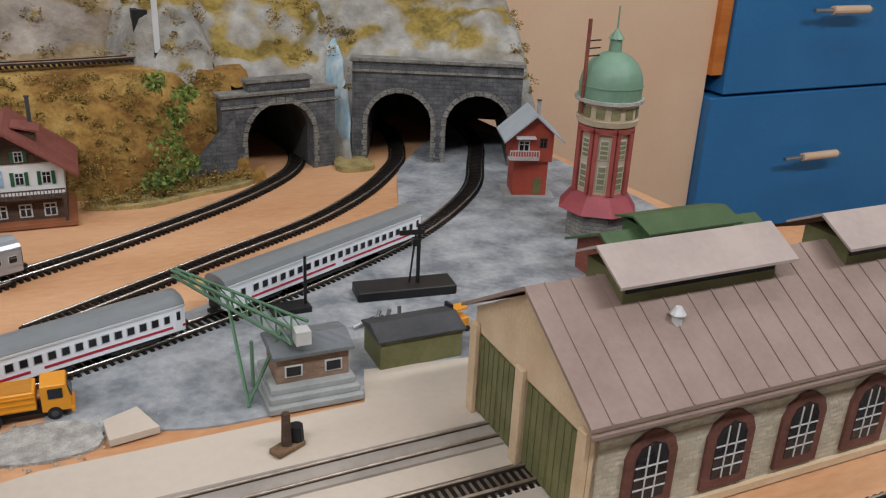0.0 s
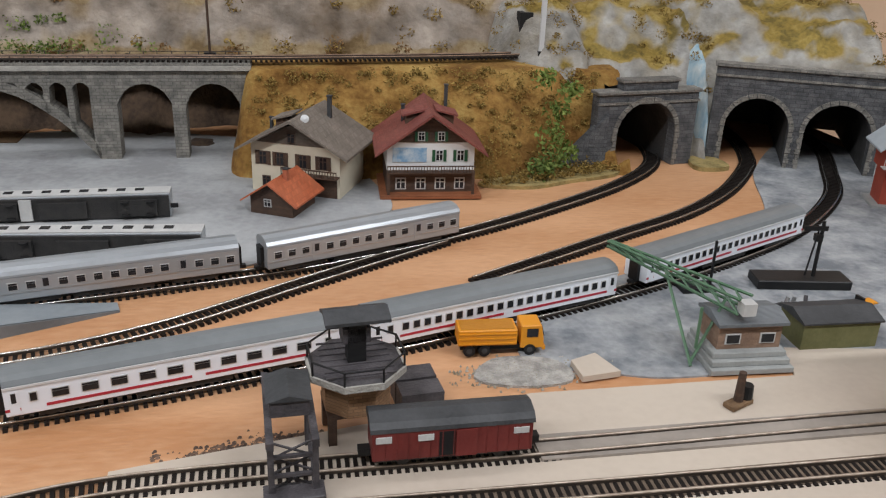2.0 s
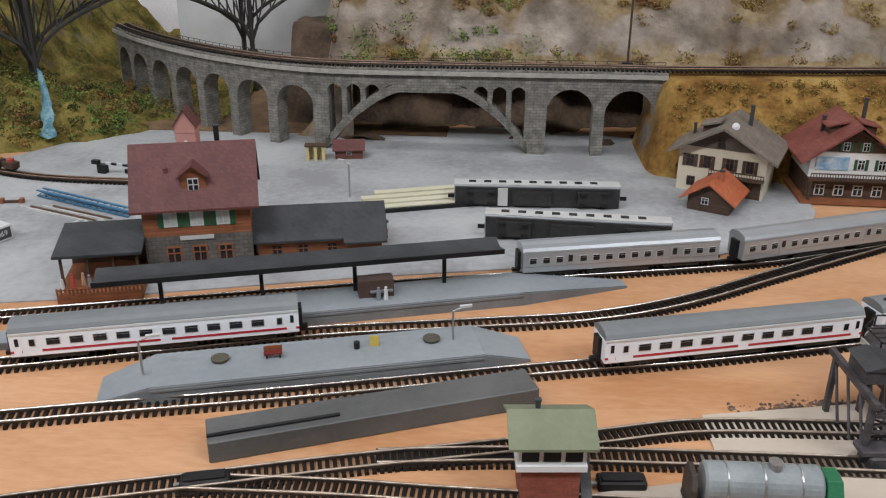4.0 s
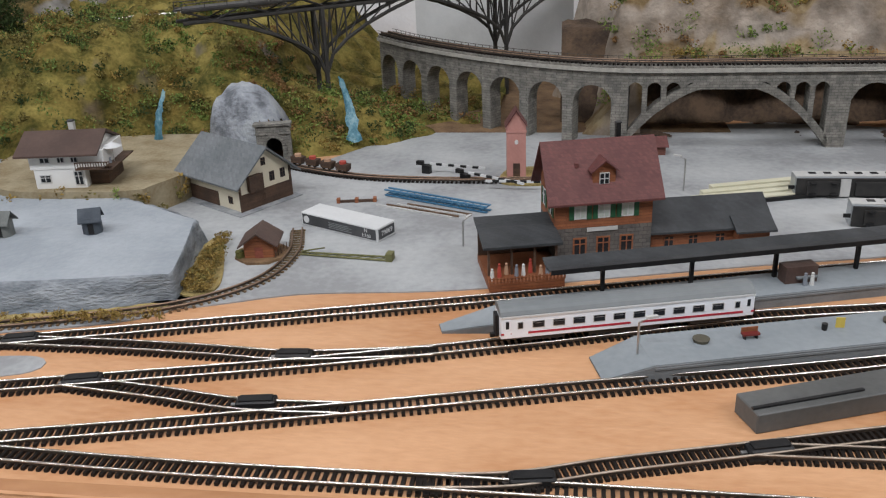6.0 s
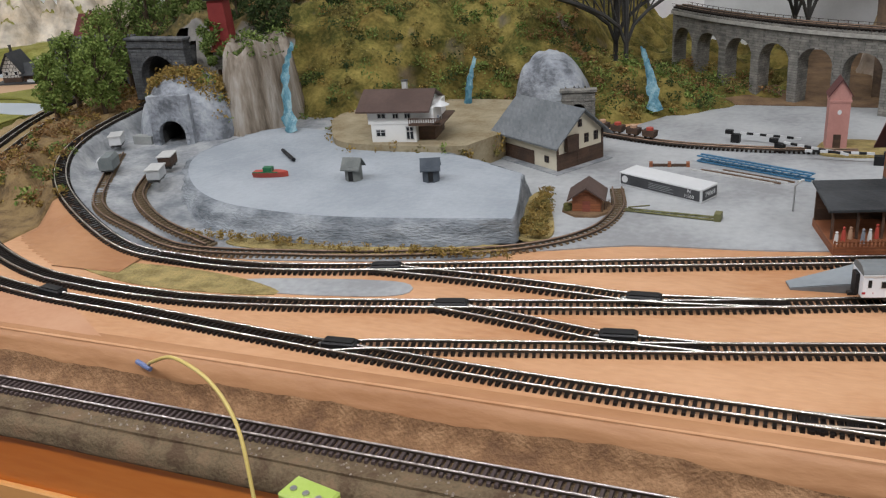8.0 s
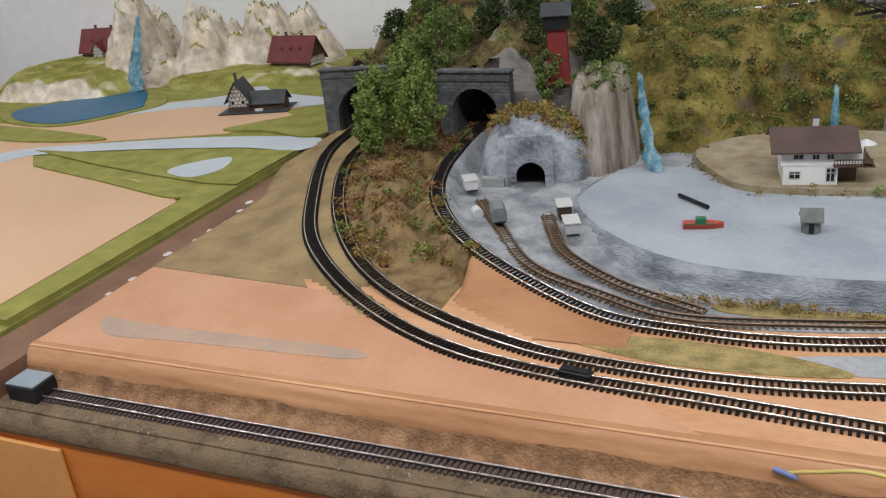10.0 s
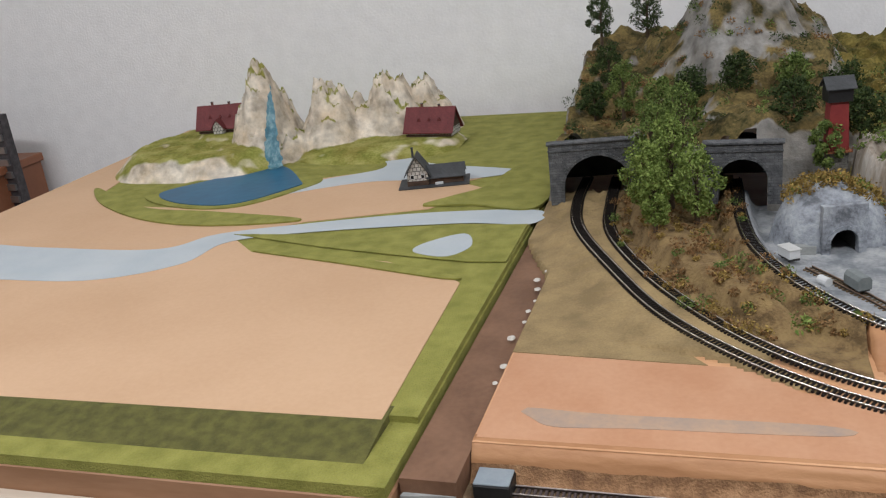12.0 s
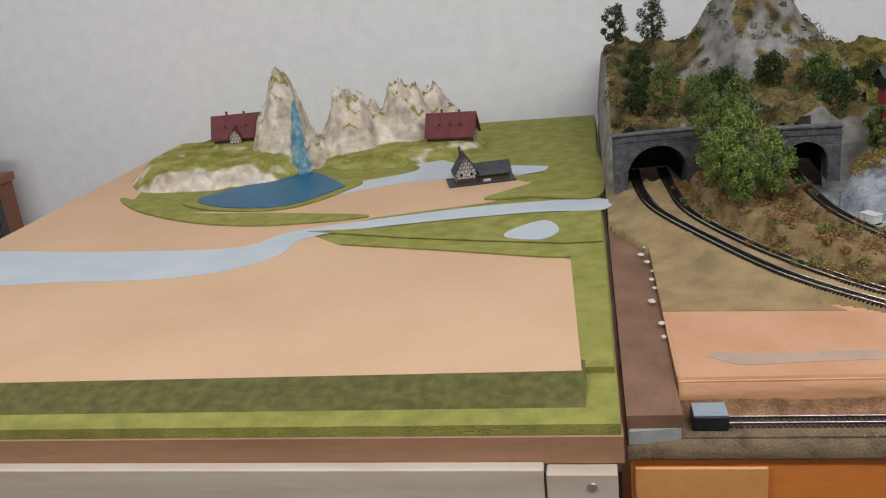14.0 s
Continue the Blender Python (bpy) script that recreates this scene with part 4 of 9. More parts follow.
for _ in range(650):
    x, y, r = CRUMB.normal(1.5, 0.013), CRUMB.normal(0.1815, 0.006), CRUMB.uniform(0.0003, 0.0009)
    k = len(v)
    v += [(x - r, y - r, 0.0004), (x + r, y - r * 0.7, 0.0004), (x + r * 0.8, y + r, 0.0004), (x - r * 0.9, y + r * 0.8, 0.0004), (x, y, 0.0012 + r * 0.8)]
    f += [(k, k + 1, k + 4), (k + 1, k + 2, k + 4), (k + 2, k + 3, k + 4), (k + 3, k, k + 4)]
tagged(mesh_part("gravel_crumbs", v, f, mat("gravel_crumbs", (0.26, 0.22, 0.15), (0.46, 0.43, 0.37), 0.9, 0, 200, 0.2, 5)), "pale and ochre gravel crumbs beside the truck", "gravel", kind="stuff")
patch("yellow_scatter", [(1.62, 0.475), (1.665, 0.49), (1.672, 0.515), (1.6, 0.5), (1.54, 0.475), (1.58, 0.462)], 0.0, 0.003, OCHRE, "ochre scatter at the portal foot", "verge")
patch("yellow_scatter", [(1.745, 0.5), (1.775, 0.5), (1.772, 0.53), (1.75, 0.53)], 0.0, 0.004, OCHRE, "ochre scatter between the tunnel portals", "verge")

# ---- the meadow module ----
structure(part("meadow_board", box(-1.0, -0.048, -0.0665, 1.17, -0.0405, -0.0142), mat("brown_plywood", (0.30, 0.155, 0.08), (0.39, 0.215, 0.12), 0.6, 0, 16, 0.08, stretch=(0.3, 1, 2)), bevel=0.001), "brown wooden board carrying the meadow module", "baseboard")
structure(part("front_plank", box(-1.0, -0.1125, -0.079, -0.067, -0.13, -0.0375), PINEW, bevel=0.001), "pale pine plank along the module front", "plank")
post = structure(part("corner_block", box(-0.1105, -0.054, -0.08, -0.04, -0.13, -0.041), PINEW, bevel=0.001), "pale pine corner block with screws", "post")
for z in (-0.0525, -0.09):
    sc = part("screw", cyl(0.004, 0.004, 0.002, pose(-0.0745, -0.0803, z, 90), 16), STEEL, None, bevel=0.0004)
    tagged(sc, "round dark steel screw head in the pine block", "screw", "screws in the corner block")
patch("meadow_turf", [(-0.05, -0.0655), (-0.05, 1.16), (-0.98, 1.16), (-0.98, -0.0655)], -0.014, -0.004, GRASS, "bright green flocked turf", "turf", False)
# raised sand field with dark grassy bank
bm = prism([(-0.041, -0.0042), (-0.03, -0.0028), (0.004, 0.0026), (0.014, 0.0030), (0.05, 0.0016), (0.05, -0.0042)], -0.979, -0.077, axis="x")
structure(part("field_bank", bm, DGRASS), "dark green grassy bank in front of the field", "bank")
patch("field_shoulder", [(-0.052, 0.02), (-0.052, 1.155), (-0.97, 1.155), (-0.97, 0.02)], -0.004, 0.0022, GRASS, "green turf shoulder around the field", "turf", False)
patch("sand_field", [(-0.08, 0.012), (-0.092, 0.29), (-0.098, 0.296), (-0.2, 0.352), (-0.4, 0.383), (-0.46, 0.44), (-0.38, 0.5), (-0.21, 0.55), (-0.15, 0.64), (-0.196, 0.675), (-0.13, 0.735), (-0.3, 0.78), (-0.5, 0.7), (-0.6, 0.57), (-0.75, 0.59), (-0.85, 0.68), (-0.92, 1.0), (-0.975, 1.155), (-0.978, 0.01)], 0.0022, 0.0032, SAND, "plain sand-coloured painted field", "field", False)
patch("country_road", [(-0.978, 0.42), (-0.75, 0.4), (-0.552, 0.392), (-0.49, 0.45), (-0.385, 0.487), (-0.211, 0.53), (-0.052, 0.535), (-0.052, 0.48), (-0.147, 0.486), (-0.343, 0.458), (-0.455, 0.42), (-0.48, 0.34), (-0.579, 0.285), (-0.75, 0.285), (-0.978, 0.29)], 0.0032, 0.0038, ROADB, "pale blue-grey painted country road", "road")
patch("village_lane", [(-0.525, 0.61), (-0.456, 0.7), (-0.36, 0.77), (-0.4, 0.86), (-0.435, 0.97), (-0.38, 1.0), (-0.345, 0.87), (-0.28, 0.79), (-0.125, 0.735), (-0.2, 0.69), (-0.36, 0.69)], 0.0032, 0.0038, ROADB, "pale blue-grey painted village lane", "road")
patch("lane_spur", [(-0.176, 0.38), (-0.17, 0.41), (-0.128, 0.443), (-0.108, 0.4), (-0.13, 0.365)], 0.0045, 0.005, ROADB, "pale grey turning place", "road")
patch("green_strip", [(-0.875, 0.69), (-0.7, 0.575), (-0.55, 0.545), (-0.385, 0.505), (-0.523, 0.484), (-0.66, 0.515), (-0.8, 0.6)], 0.0035, 0.006, GRASS, "narrow green flocked verge", "verge")
patch("green_wedge", [(-0.462, 0.448), (-0.31, 0.4), (-0.2, 0.372), (-0.1, 0.35), (-0.0535, 0.35), (-0.0535, 0.478), (-0.2, 0.475), (-0.322, 0.445)], 0.0032, 0.0045, GRASS, "green flocked wedge beside the road", "verge", False)
patch("thin_green_strip", [(-0.4, 0.384), (-0.22, 0.35), (-0.1, 0.305), (-0.12, 0.3), (-0.25, 0.34)], 0.0035, 0.0055, GRASS, "thin green flocked strip", "verge")
patch("green_lobe", [(-0.222, 0.56), (-0.15, 0.56), (-0.052, 0.55), (-0.052, 0.8), (-0.1, 0.8), (-0.13, 0.735), (-0.15, 0.645), (-0.19, 0.6)], 0.0032, 0.006, GRASS, "green flocked meadow lobe", "verge")
patch("pond_rim", [(-0.74, 0.64), (-0.69, 0.72), (-0.57, 0.82), (-0.45, 0.72), (-0.46, 0.655), (-0.53, 0.57), (-0.64, 0.575)], 0.003, 0.005, GRASS, "green bank round the pond", "bank")
patch("pond", [(-0.715, 0.645), (-0.67, 0.71), (-0.575, 0.8), (-0.48, 0.7), (-0.475, 0.665), (-0.54, 0.583), (-0.64, 0.59)], 0.005, 0.0062, WATER, "glossy blue lacquer pond", "pond")


def alps(x, y):
    h = 0.0
    for cx, cy, hh, r in ((-0.625, 0.885, 0.17, 0.062), (-0.655, 0.96, 0.12, 0.06), (-0.52, 0.945, 0.125, 0.06), (-0.42, 1.0, 0.125, 0.06), (-0.37, 1.06, 0.1, 0.055), (-0.47, 0.98, 0.085, 0.06), (-0.8, 1.02, 0.06, 0.04)):
        d = math.hypot(x - cx, (y - cy) * 0.9) / r
        h = max(h, hh * min(1.0, 1.18 * max(0.0, 1 - d * 0.76) ** 0.8))
    left = 0.046 * smooth01(0.2, 0.13, math.hypot((x + 0.74) / 1.05, y - 0.87)) * smooth01(0.7, 0.75, y)
    right = 0.026 * smooth01(0.17, 0.06, math.hypot((x + 0.43) / 1.4, y - 0.93))
    h = max(h, left, right)
    g = -0.05 * math.exp(-((x + 0.58) / 0.016) ** 2) * smooth01(0.02, 0.1, h)
    bumps = (rough(x, y, 42, 5, 40) * 0.03 + abs(rough(x, y, 70, 4, 44)) * 0.02 - abs(rough(x, y, 38, 3, 46)) * 0.018) * smooth01(0.035, 0.09, h)
    # level sites for the two farmhouses
    for hx, hy, hz in ((-0.735, 0.915, 0.0495), (-0.318, 0.93, 0.0205)):
        w = smooth01(0.062, 0.036, math.hypot(x - hx, y - hy))
        h, g, bumps = h * (1 - w) + (hz + 0.006) * w, g * (1 - w), bumps * (1 - w)
    return -0.006 + h + g + bumps


sheet("alpine_ridge", -0.95, -0.26, 0.7, 1.15, 0.004, alps, ALPM, "cream plaster alpine ridge with green slopes", "mountain")


def cascade(label, pts, w, material=CASCADE):
    q = spline([(*p,) for p in pts], 0.004)
    v, f = [], []
    for i, p in enumerate(q):
        for k in range(5):
            u = (k - 2) / 2
            v.append((p[0] + u * w * (0.3 + 0.9 * (i / len(q)) ** 1.3) * (0.9 + 0.5 * noise.noise((i * 0.35, w * 900, 0))), p[1] - 0.002 * (1 - u * u) + 0.001 * math.sin(i * 1.7 + k), p[2] + 0.0015 * math.sin(i * 2.1 + k * 1.3)))
    for i in range(len(q) - 1):
        for k in range(4):
            a = i * 5 + k
            f.append((a, a + 1, a + 6, a + 5))
    ob = mesh_part("waterfall", v, f, material, smooth=True)
    return tagged(ob, label, "waterfall", "waterfalls")


cascade("blue painted waterfall falling into the pond", [(-0.603, 0.872, 0.14), (-0.592, 0.842, 0.09), (-0.582, 0.81, 0.045), (-0.575, 0.79, 0.012), (-0.573, 0.775, 0.0065)], 0.018)
cascade("turquoise waterfall beside the grey cliff", [(0.38, 0.465, 0.1), (0.391, 0.425, 0.075), (0.4, 0.406, 0.04), (0.409, 0.393, 0.021)], 0.008)
cascade("narrow turquoise waterfall on the hillside", [(0.565, 0.535, 0.07), (0.565, 0.515, 0.05), (0.565, 0.5, 0.012)], 0.006)
cascade("turquoise waterfall on the brown slope", [(0.735, 0.6, 0.068), (0.748, 0.58, 0.04), (0.757, 0.555, 0.01)], 0.008)


def wash(label, fn, xc, half, y0, y1, material):
    """A ragged coat of paint lying on modelled land."""
    v, f = [], []
    ny, nx = int((y1 - y0) / 0.0025), 9
    for j in range(ny + 1):
        y = y0 + (y1 - y0) * j / ny
        w = half * (0.75 + 0.5 * noise.noise((y * 90, 3.1, 0))) * math.sin(math.pi * min(1.0, 0.15 + 0.85 * (1 - j / ny) * 1.4))
        for k in range(nx):
            x = xc + 0.006 * noise.noise((y * 40, 9.0, 0)) + w * (2 * k / (nx - 1) - 1)
            v.append((x, y - 0.0008, max(0.0, fn(x, y)) + 0.0022))
    for j in range(ny):
        f += [(j * nx + k, j * nx + k + 1, (j + 1) * nx + k + 1, (j + 1) * nx + k) for k in range(nx - 1)]
    ob = mesh_part("paint_wash", v, f, material, smooth=True)
    return tagged(ob, label, "painted streak", kind="structure")


wash("pale blue painted streak between the tunnel portals", tunnel_hill, 1.762, 0.011, 0.507, 0.575,
     mat("pale_blue_wash", (0.17, 0.31, 0.42), (0.50, 0.55, 0.54), 0.6, 0, 60, 0.6, 5, third=(0.32, 0.43, 0.48), stretch=(1, 1, 0.4)))

# ---- cupboard behind the layout ----
cup = thing("cupboard", 1.96, 1.04, -0.965, 0, "peach veneered cupboard with deep blue drawers", "cupboard")
part("side_panel", box(-0.14, 0.66, 0.0, 0.1, 0.0, 2.3), PEACH, cup)
part("stile", box(0.66, 0.685, -0.012, 0.1, 0.9, 2.3), ORANGEW, cup)
part("shelf_void", box(0.66, 1.55, 0.06, 0.1, 0.0, 2.3), mat("dark_shelf_back", (0.12, 0.05, 0.02), (0.2, 0.08, 0.03), 0.6, 0, 8), cup)
for z0, z1 in ((0.59, 0.86), (0.865, 1.14), (1.145, 1.42)):
    dr = part("drawer", box(0.687 if z0 > 0.8 else 0.662, 1.55, -0.02, 0.05, z0, z1), BLUED, cup, bevel=0.002)
    h = part("handle", rod((0.885, -0.05, z0 + 0.15), (0.975, -0.05, z0 + 0.15), 0.008, 12), PEACH, dr, "pale wooden grip")
    part("handle_bracket", rod((0.84, -0.05, z0 + 0.15), (0.985, -0.05, z0 + 0.15), 0.004, 8), STEEL, dr, "chrome bow")

# ---- rolling stock ----
SILVER = mat("silver_coach_paint", (0.40, 0.425, 0.445), (0.34, 0.365, 0.385), 0.28, 0.45, 30, 0.03)
ROOFG = mat("grey_coach_roof", (0.15, 0.165, 0.17), (0.19, 0.205, 0.21), 0.45, 0, 20, 0.05)
COACHW = mat("white_coach_side", (0.76, 0.80, 0.85), (0.80, 0.83, 0.87), 0.35, 0, 20, 0.02)
REDS = mat("crimson_stripe", (0.42, 0.02, 0.04), (0.36, 0.018, 0.035), 0.4)
PANE = mat("dark_coach_window", (0.010, 0.011, 0.013), (0.022, 0.024, 0.028), 0.2, 0, 60, 0, spec=0.3)
FRAMEW = mat("pale_window_frame", (0.55, 0.55, 0.53), (0.45, 0.45, 0.44), 0.4)
UNDER = mat("black_underframe", (0.014, 0.014, 0.014), (0.03, 0.028, 0.026), 0.6, 0, 120, 0.3)


def bogie(parent, x, z=0.0):
    b = part("bogie", box(x - 0.013, x + 0.013, -0.0072, 0.0072, z + 0.0018, z + 0.0046), UNDER, parent)
    for dx in (-0.0085, 0.0085):
        for sy in (-1, 1):
            w = part("wheel", cyl(0.0029, 0.0029, 0.0014, pose(x + dx, sy * 0.0049, z + 0.0029, 90), 14), UNDER, b)
    return b


def coach(x, y, turn, length, livery, windows, label, group):
    """A bogie coach of the given livery; windows lists (position along the side 0..1, width)."""
    white = livery == "white"
    c = thing("railway_coach", x, y, 0.0042, turn, label, "railway coach", group)
    L, w = length / 2, 0.0091
    z0, ze, zr = 0.0048, 0.0188, 0.0238
    body = part("body", box(-L, L, -w, w, z0, ze), COACHW if white else SILVER, c, bevel=0.0004)
    prof = [(-w - 0.0002, ze), (-w, ze + 0.0012), (-w * 0.86, ze + 0.0032), (-w * 0.55, ze + 0.0046), (0, zr + 0.0002), (w * 0.55, ze + 0.0046), (w * 0.86, ze + 0.0032), (w, ze + 0.0012), (w + 0.0002, ze)]
    part("roof", prism(prof, -L, L, axis="x"), ROOFG if white else SILVER, c, smooth=False)
    for sy in (-1, 1):
        if white:
            for a, b in ((0.0, 0.04), (0.105, 0.505), (0.545, 0.955), (0.965, 1.0)):
                part("stripe", box(-L + a * length, -L + b * length, sy * w, sy * (w + 0.00025), z0 + 0.0026, z0 + 0.0039), REDS, c)
            part("gutter", box(-L, L, sy * w, sy * (w + 0.0005), ze - 0.0005, ze + 0.0007), WHITEP, c)
        else:
            part("sill_rib", box(-L, L, sy * w, sy * (w + 0.0003), z0 + 0.0042, z0 + 0.0047), STEEL, c)
        for u, ww in windows:
            xx = -L + u * length
            if ww > 0:
                wd = part("window", box(xx - ww / 2, xx + ww / 2, sy * w, sy * (w + 0.0003), z0 + 0.0062, z0 + 0.0108), FRAMEW, c)
                part("pane", box(xx - ww / 2 + 0.0004, xx + ww / 2 - 0.0004, sy * (w + 0.0003), sy * (w + 0.0005), z0 + 0.0066, z0 + (0.0092 if ww > 0.0045 else 0.0104)), PANE, wd)
                if ww > 0.0045:
                    part("vent_pane", box(xx - ww / 2 + 0.0004, xx + ww / 2 - 0.0004, sy * (w + 0.0003), sy * (w + 0.0005), z0 + 0.0095, z0 + 0.0104), PANE, wd)
            else:
                d = part("door", box(xx + ww / 2, xx - ww / 2, sy * w, sy * (w + 0.0003), z0 + 0.0008, z0 + 0.0125), COACHW if white else SILVER, c)
                part("door_window", box(xx + ww / 4, xx - ww / 4, sy * (w + 0.0003), sy * (w + 0.0005), z0 + 0.0068, z0 + 0.0115), PANE, d)
    for s in (-1, 1):
        part("gangway", box(s * L, s * (L + 0.0022), -0.0036, 0.0036, z0, ze - 0.001), BLACK, c)
        part("coupler", box(s * L, s * (L + 0.005), -0.0016, 0.0016, z0 - 0.0018, z0 + 0.0002), BLACK, c)
        bogie(c, s * (L - 0.026))
    part("underframe", box(-L + 0.002, L - 0.002, -0.0078, 0.0078, z0 - 0.0011, z0 + 0.0004), UNDER, c)
    part("equipment_box", box(-0.024, 0.02, -0.007, 0.007, z0 - 0.0036, z0 - 0.001), UNDER, c)
    return c


WIN_C = [(0.025, -0.004), (0.075, 0.0035)] + [(0.145 + k * 0.0785, 0.0075) for k in range(10)] + [(0.93, 0.0035), (0.975, -0.004)]
WIN_O = [(0.025, -0.004), (0.07, 0.0035)] + [(0.125 + k * 0.0405, 0.0042) for k in range(20)] + [(0.935, 0.0035), (0.975, -0.004)]
WIN_S = [(0.05 + k * 0.0655, 0.0052) for k in range(3)] + [(0.235, -0.006)] + [(0.3 + k * 0.065, 0.0052) for k in range(7)] + [(0.765, -0.006)] + [(0.83 + k * 0.0655, 0.0052) for k in range(3)]
G1, G2 = "white express coaches", "silver local coaches"
coach(1.3365, 0.187, 15.0, 0.156, "white", WIN_C, "white express coach with grey roof and red stripe", G1)
coach(1.497, 0.2335, 17.5, 0.156, "white", WIN_O, "white open coach with grey roof and red stripe", G1)
coach(1.666, 0.303, 25.5, 0.16, "white", WIN_O, "white tail coach with grey roof and red stripe", G1)
coach(1.013, 0.1705, 15.0, 0.156, "white", WIN_C, "white express coach standing at the station platform", G1)
coach(1.287, 0.2965, 13.2, 0.139, "silver", WIN_S, "silver-grey local coach with dark windows", G2)
coach(1.4335, 0.3365, 21.5, 0.137, "silver", WIN_S, "silver-grey local coach on the branch line", G2)


def tipped(x, y, turn, length, label):
    """A coach lying on its side, its black underside to the front."""
    c = thing("overturned_coach", x, y, 0.001, turn, label, "railway coach", "overturned coaches")
    L = length / 2
    part("body", box(-L, L, -0.004, 0.0105, 0.0, 0.0178), SILVER, c, bevel=0.0006)
    part("underframe", box(-L + 0.001, L - 0.001, -0.006, -0.004, 0.0008, 0.0165), UNDER, c)
    part("side_panel", box(-L, L, -0.0035, 0.0095, 0.0178, 0.0186), FRAMEW, c, "pale side turned upwards")
    for k in range(9):
        part("window", box(-L + 0.012 + k * (length - 0.024) / 9, -L + 0.018 + k * (length - 0.024) / 9, 0.0015, 0.0065, 0.0186, 0.0189), PANE, c)
    for s in (-1, 1):
        b = part("bogie", box(s * (L - 0.022) - 0.013, s * (L - 0.022) + 0.013, -0.0085, -0.006, 0.003, 0.0145), UNDER, c)
        for dx in (-0.0085, 0.0085):
            for zz in (0.0042, 0.0135):
                part("wheel", cyl(0.0029, 0.0029, 0.0014, pose(s * (L - 0.022) + dx, -0.0088, zz), 12), BLACK, b)
        part("coupler", box(s * L, s * (L + 0.005), -0.0045, -0.003, 0.007, 0.01), BLACK, c)
    part("equipment_box", box(-0.02, 0.012, -0.0085, -0.006, 0.0025, 0.014), UNDER, c)
    return c


t1 = tipped(1.236, 0.424, 1.0, 0.136, "black underside of a coach lying on its side")
part("weight_plate", box(-0.032, -0.024, -0.0075, -0.006, 0.0015, 0.0165), FRAMEW, t1, "pale plate across the underframe")
tipped(1.2635, 0.352, -4.0, 0.138, "tipped coach on its side beside silver coaches")

BRWN = mat("oxide_red_wagon", (0.115, 0.014, 0.012), (0.17, 0.024, 0.02), 0.5, 0, 60, 0.1)
ROOFD = mat("dark_grey_roof", (0.026, 0.028, 0.03), (0.055, 0.057, 0.06), 0.6, 0, 50, 0.2)
boxcar = thing("boxcar", 1.4505, 0.116, 0.0042, 0.5, "oxide red covered goods wagon with open door", "goods wagon")
part("body", box(-0.036, 0.036, -0.0088, 0.0088, 0.0048, 0.0186), BRWN, boxcar, bevel=0.0003)
prof = [(-0.0092, 0.0184), (-0.0088, 0.0202), (-0.0065, 0.0222), (0, 0.0238), (0.0065, 0.0222), (0.0088, 0.0202), (0.0092, 0.0184)]
part("roof", prism(prof, -0.0368, 0.0368, axis="x"), ROOFD, boxcar)
for k in range(15):
    part("plank_rib", box(-0.0352 + k * 0.005, -0.0348 + k * 0.005, -0.0091, -0.0088, 0.005, 0.0184), BRWN, boxcar)
part("doorway", box(-0.0065, 0.0005, -0.00905, -0.0087, 0.0056, 0.0172), BLACK, boxcar, "dark open doorway")
part("sliding_door", box(0.001, 0.0105, -0.0098, -0.0091, 0.0052, 0.0178), BRWN, boxcar)
for xx in (-0.031, -0.0125, 0.0305):
    part("vent_flap", box(xx - 0.0035, xx + 0.0035, -0.0094, -0.0088, 0.0138, 0.0166), FRAMEW, boxcar, "pale ventilator flap")
part("underframe", box(-0.035, 0.035, -0.0075, 0.0075, 0.0034, 0.0048), UNDER, boxcar)
for xx in (-0.022, 0.022):
    for sy in (-1, 1):
        part("wheel", cyl(0.0032, 0.0032, 0.0014, pose(xx, sy * 0.005, 0.0032, 90), 14), UNDER, boxcar)
boxcar.scale = (0.94, 1, 1)
for s in (-1, 1):
    part("coupler", box(s * 0.036, s * 0.0415, -0.0022, 0.0022, 0.0036, 0.0066), BLACK, boxcar)

GREENP = mat("bright_green_plastic", (0.012, 0.12, 0.05), (0.02, 0.15, 0.065), 0.4)
tank = thing("tank_wagon", 1.317, 0.0505, 0.0042, 0, "grey tank wagon with green end cradles", "tank wagon")
bm = cyl(0.0092, 0.0092, 0.058, pose(0, 0, 0.0145, 0, 90), 24)
part("tank", bm, mat("grey_tank_paint", (0.19, 0.215, 0.22), (0.26, 0.285, 0.29), 0.5, 0.0, 60, 0.1), tank, smooth=False, bevel=0.0015)
for xx in (-0.018, 0.0, 0.018):
    part("band", cyl(0.0094, 0.0094, 0.0008, pose(xx, 0, 0.0145, 0, 90), 24), STEEL, tank)
for xx in (-0.034, 0.034):
    part("end_cradle", prism([(-0.009, 0.004), (0.009, 0.004), (0.009, 0.015), (0.005, 0.021), (-0.005, 0.021), (-0.009, 0.015)], xx - (0.004 if xx > 0 else 0.002), xx + (0.004 if xx > 0 else 0.001), axis="x"), GREENP if xx > 0 else DKBROWN, tank, "bright green plastic end cradle" if xx > 0 else "dark brown end frame", bevel=0.0004)
part("dome", cyl(0.0035, 0.0035, 0.004, pose(0.006, 0, 0.0245), 14), STEEL, tank)
part("underframe", box(-0.037, 0.037, -0.006, 0.006, 0.0032, 0.0055), UNDER, tank)
for xx in (-0.024, 0.024):
    for sy in (-1, 1):
        part("wheel", cyl(0.0032, 0.0032, 0.0014, pose(xx, sy * 0.005, 0.0032, 90), 14), UNDER, tank)
tank.scale = (0.84, 0.95, 0.95)

# ---- houses ----
CREAM = mat("cream_render", (0.55, 0.50, 0.38), (0.62, 0.57, 0.45), 0.8, 0, 30, 0.1)
WHITEW = mat("white_render", (0.66, 0.66, 0.64), (0.72, 0.72, 0.70), 0.8, 0, 30, 0.1)
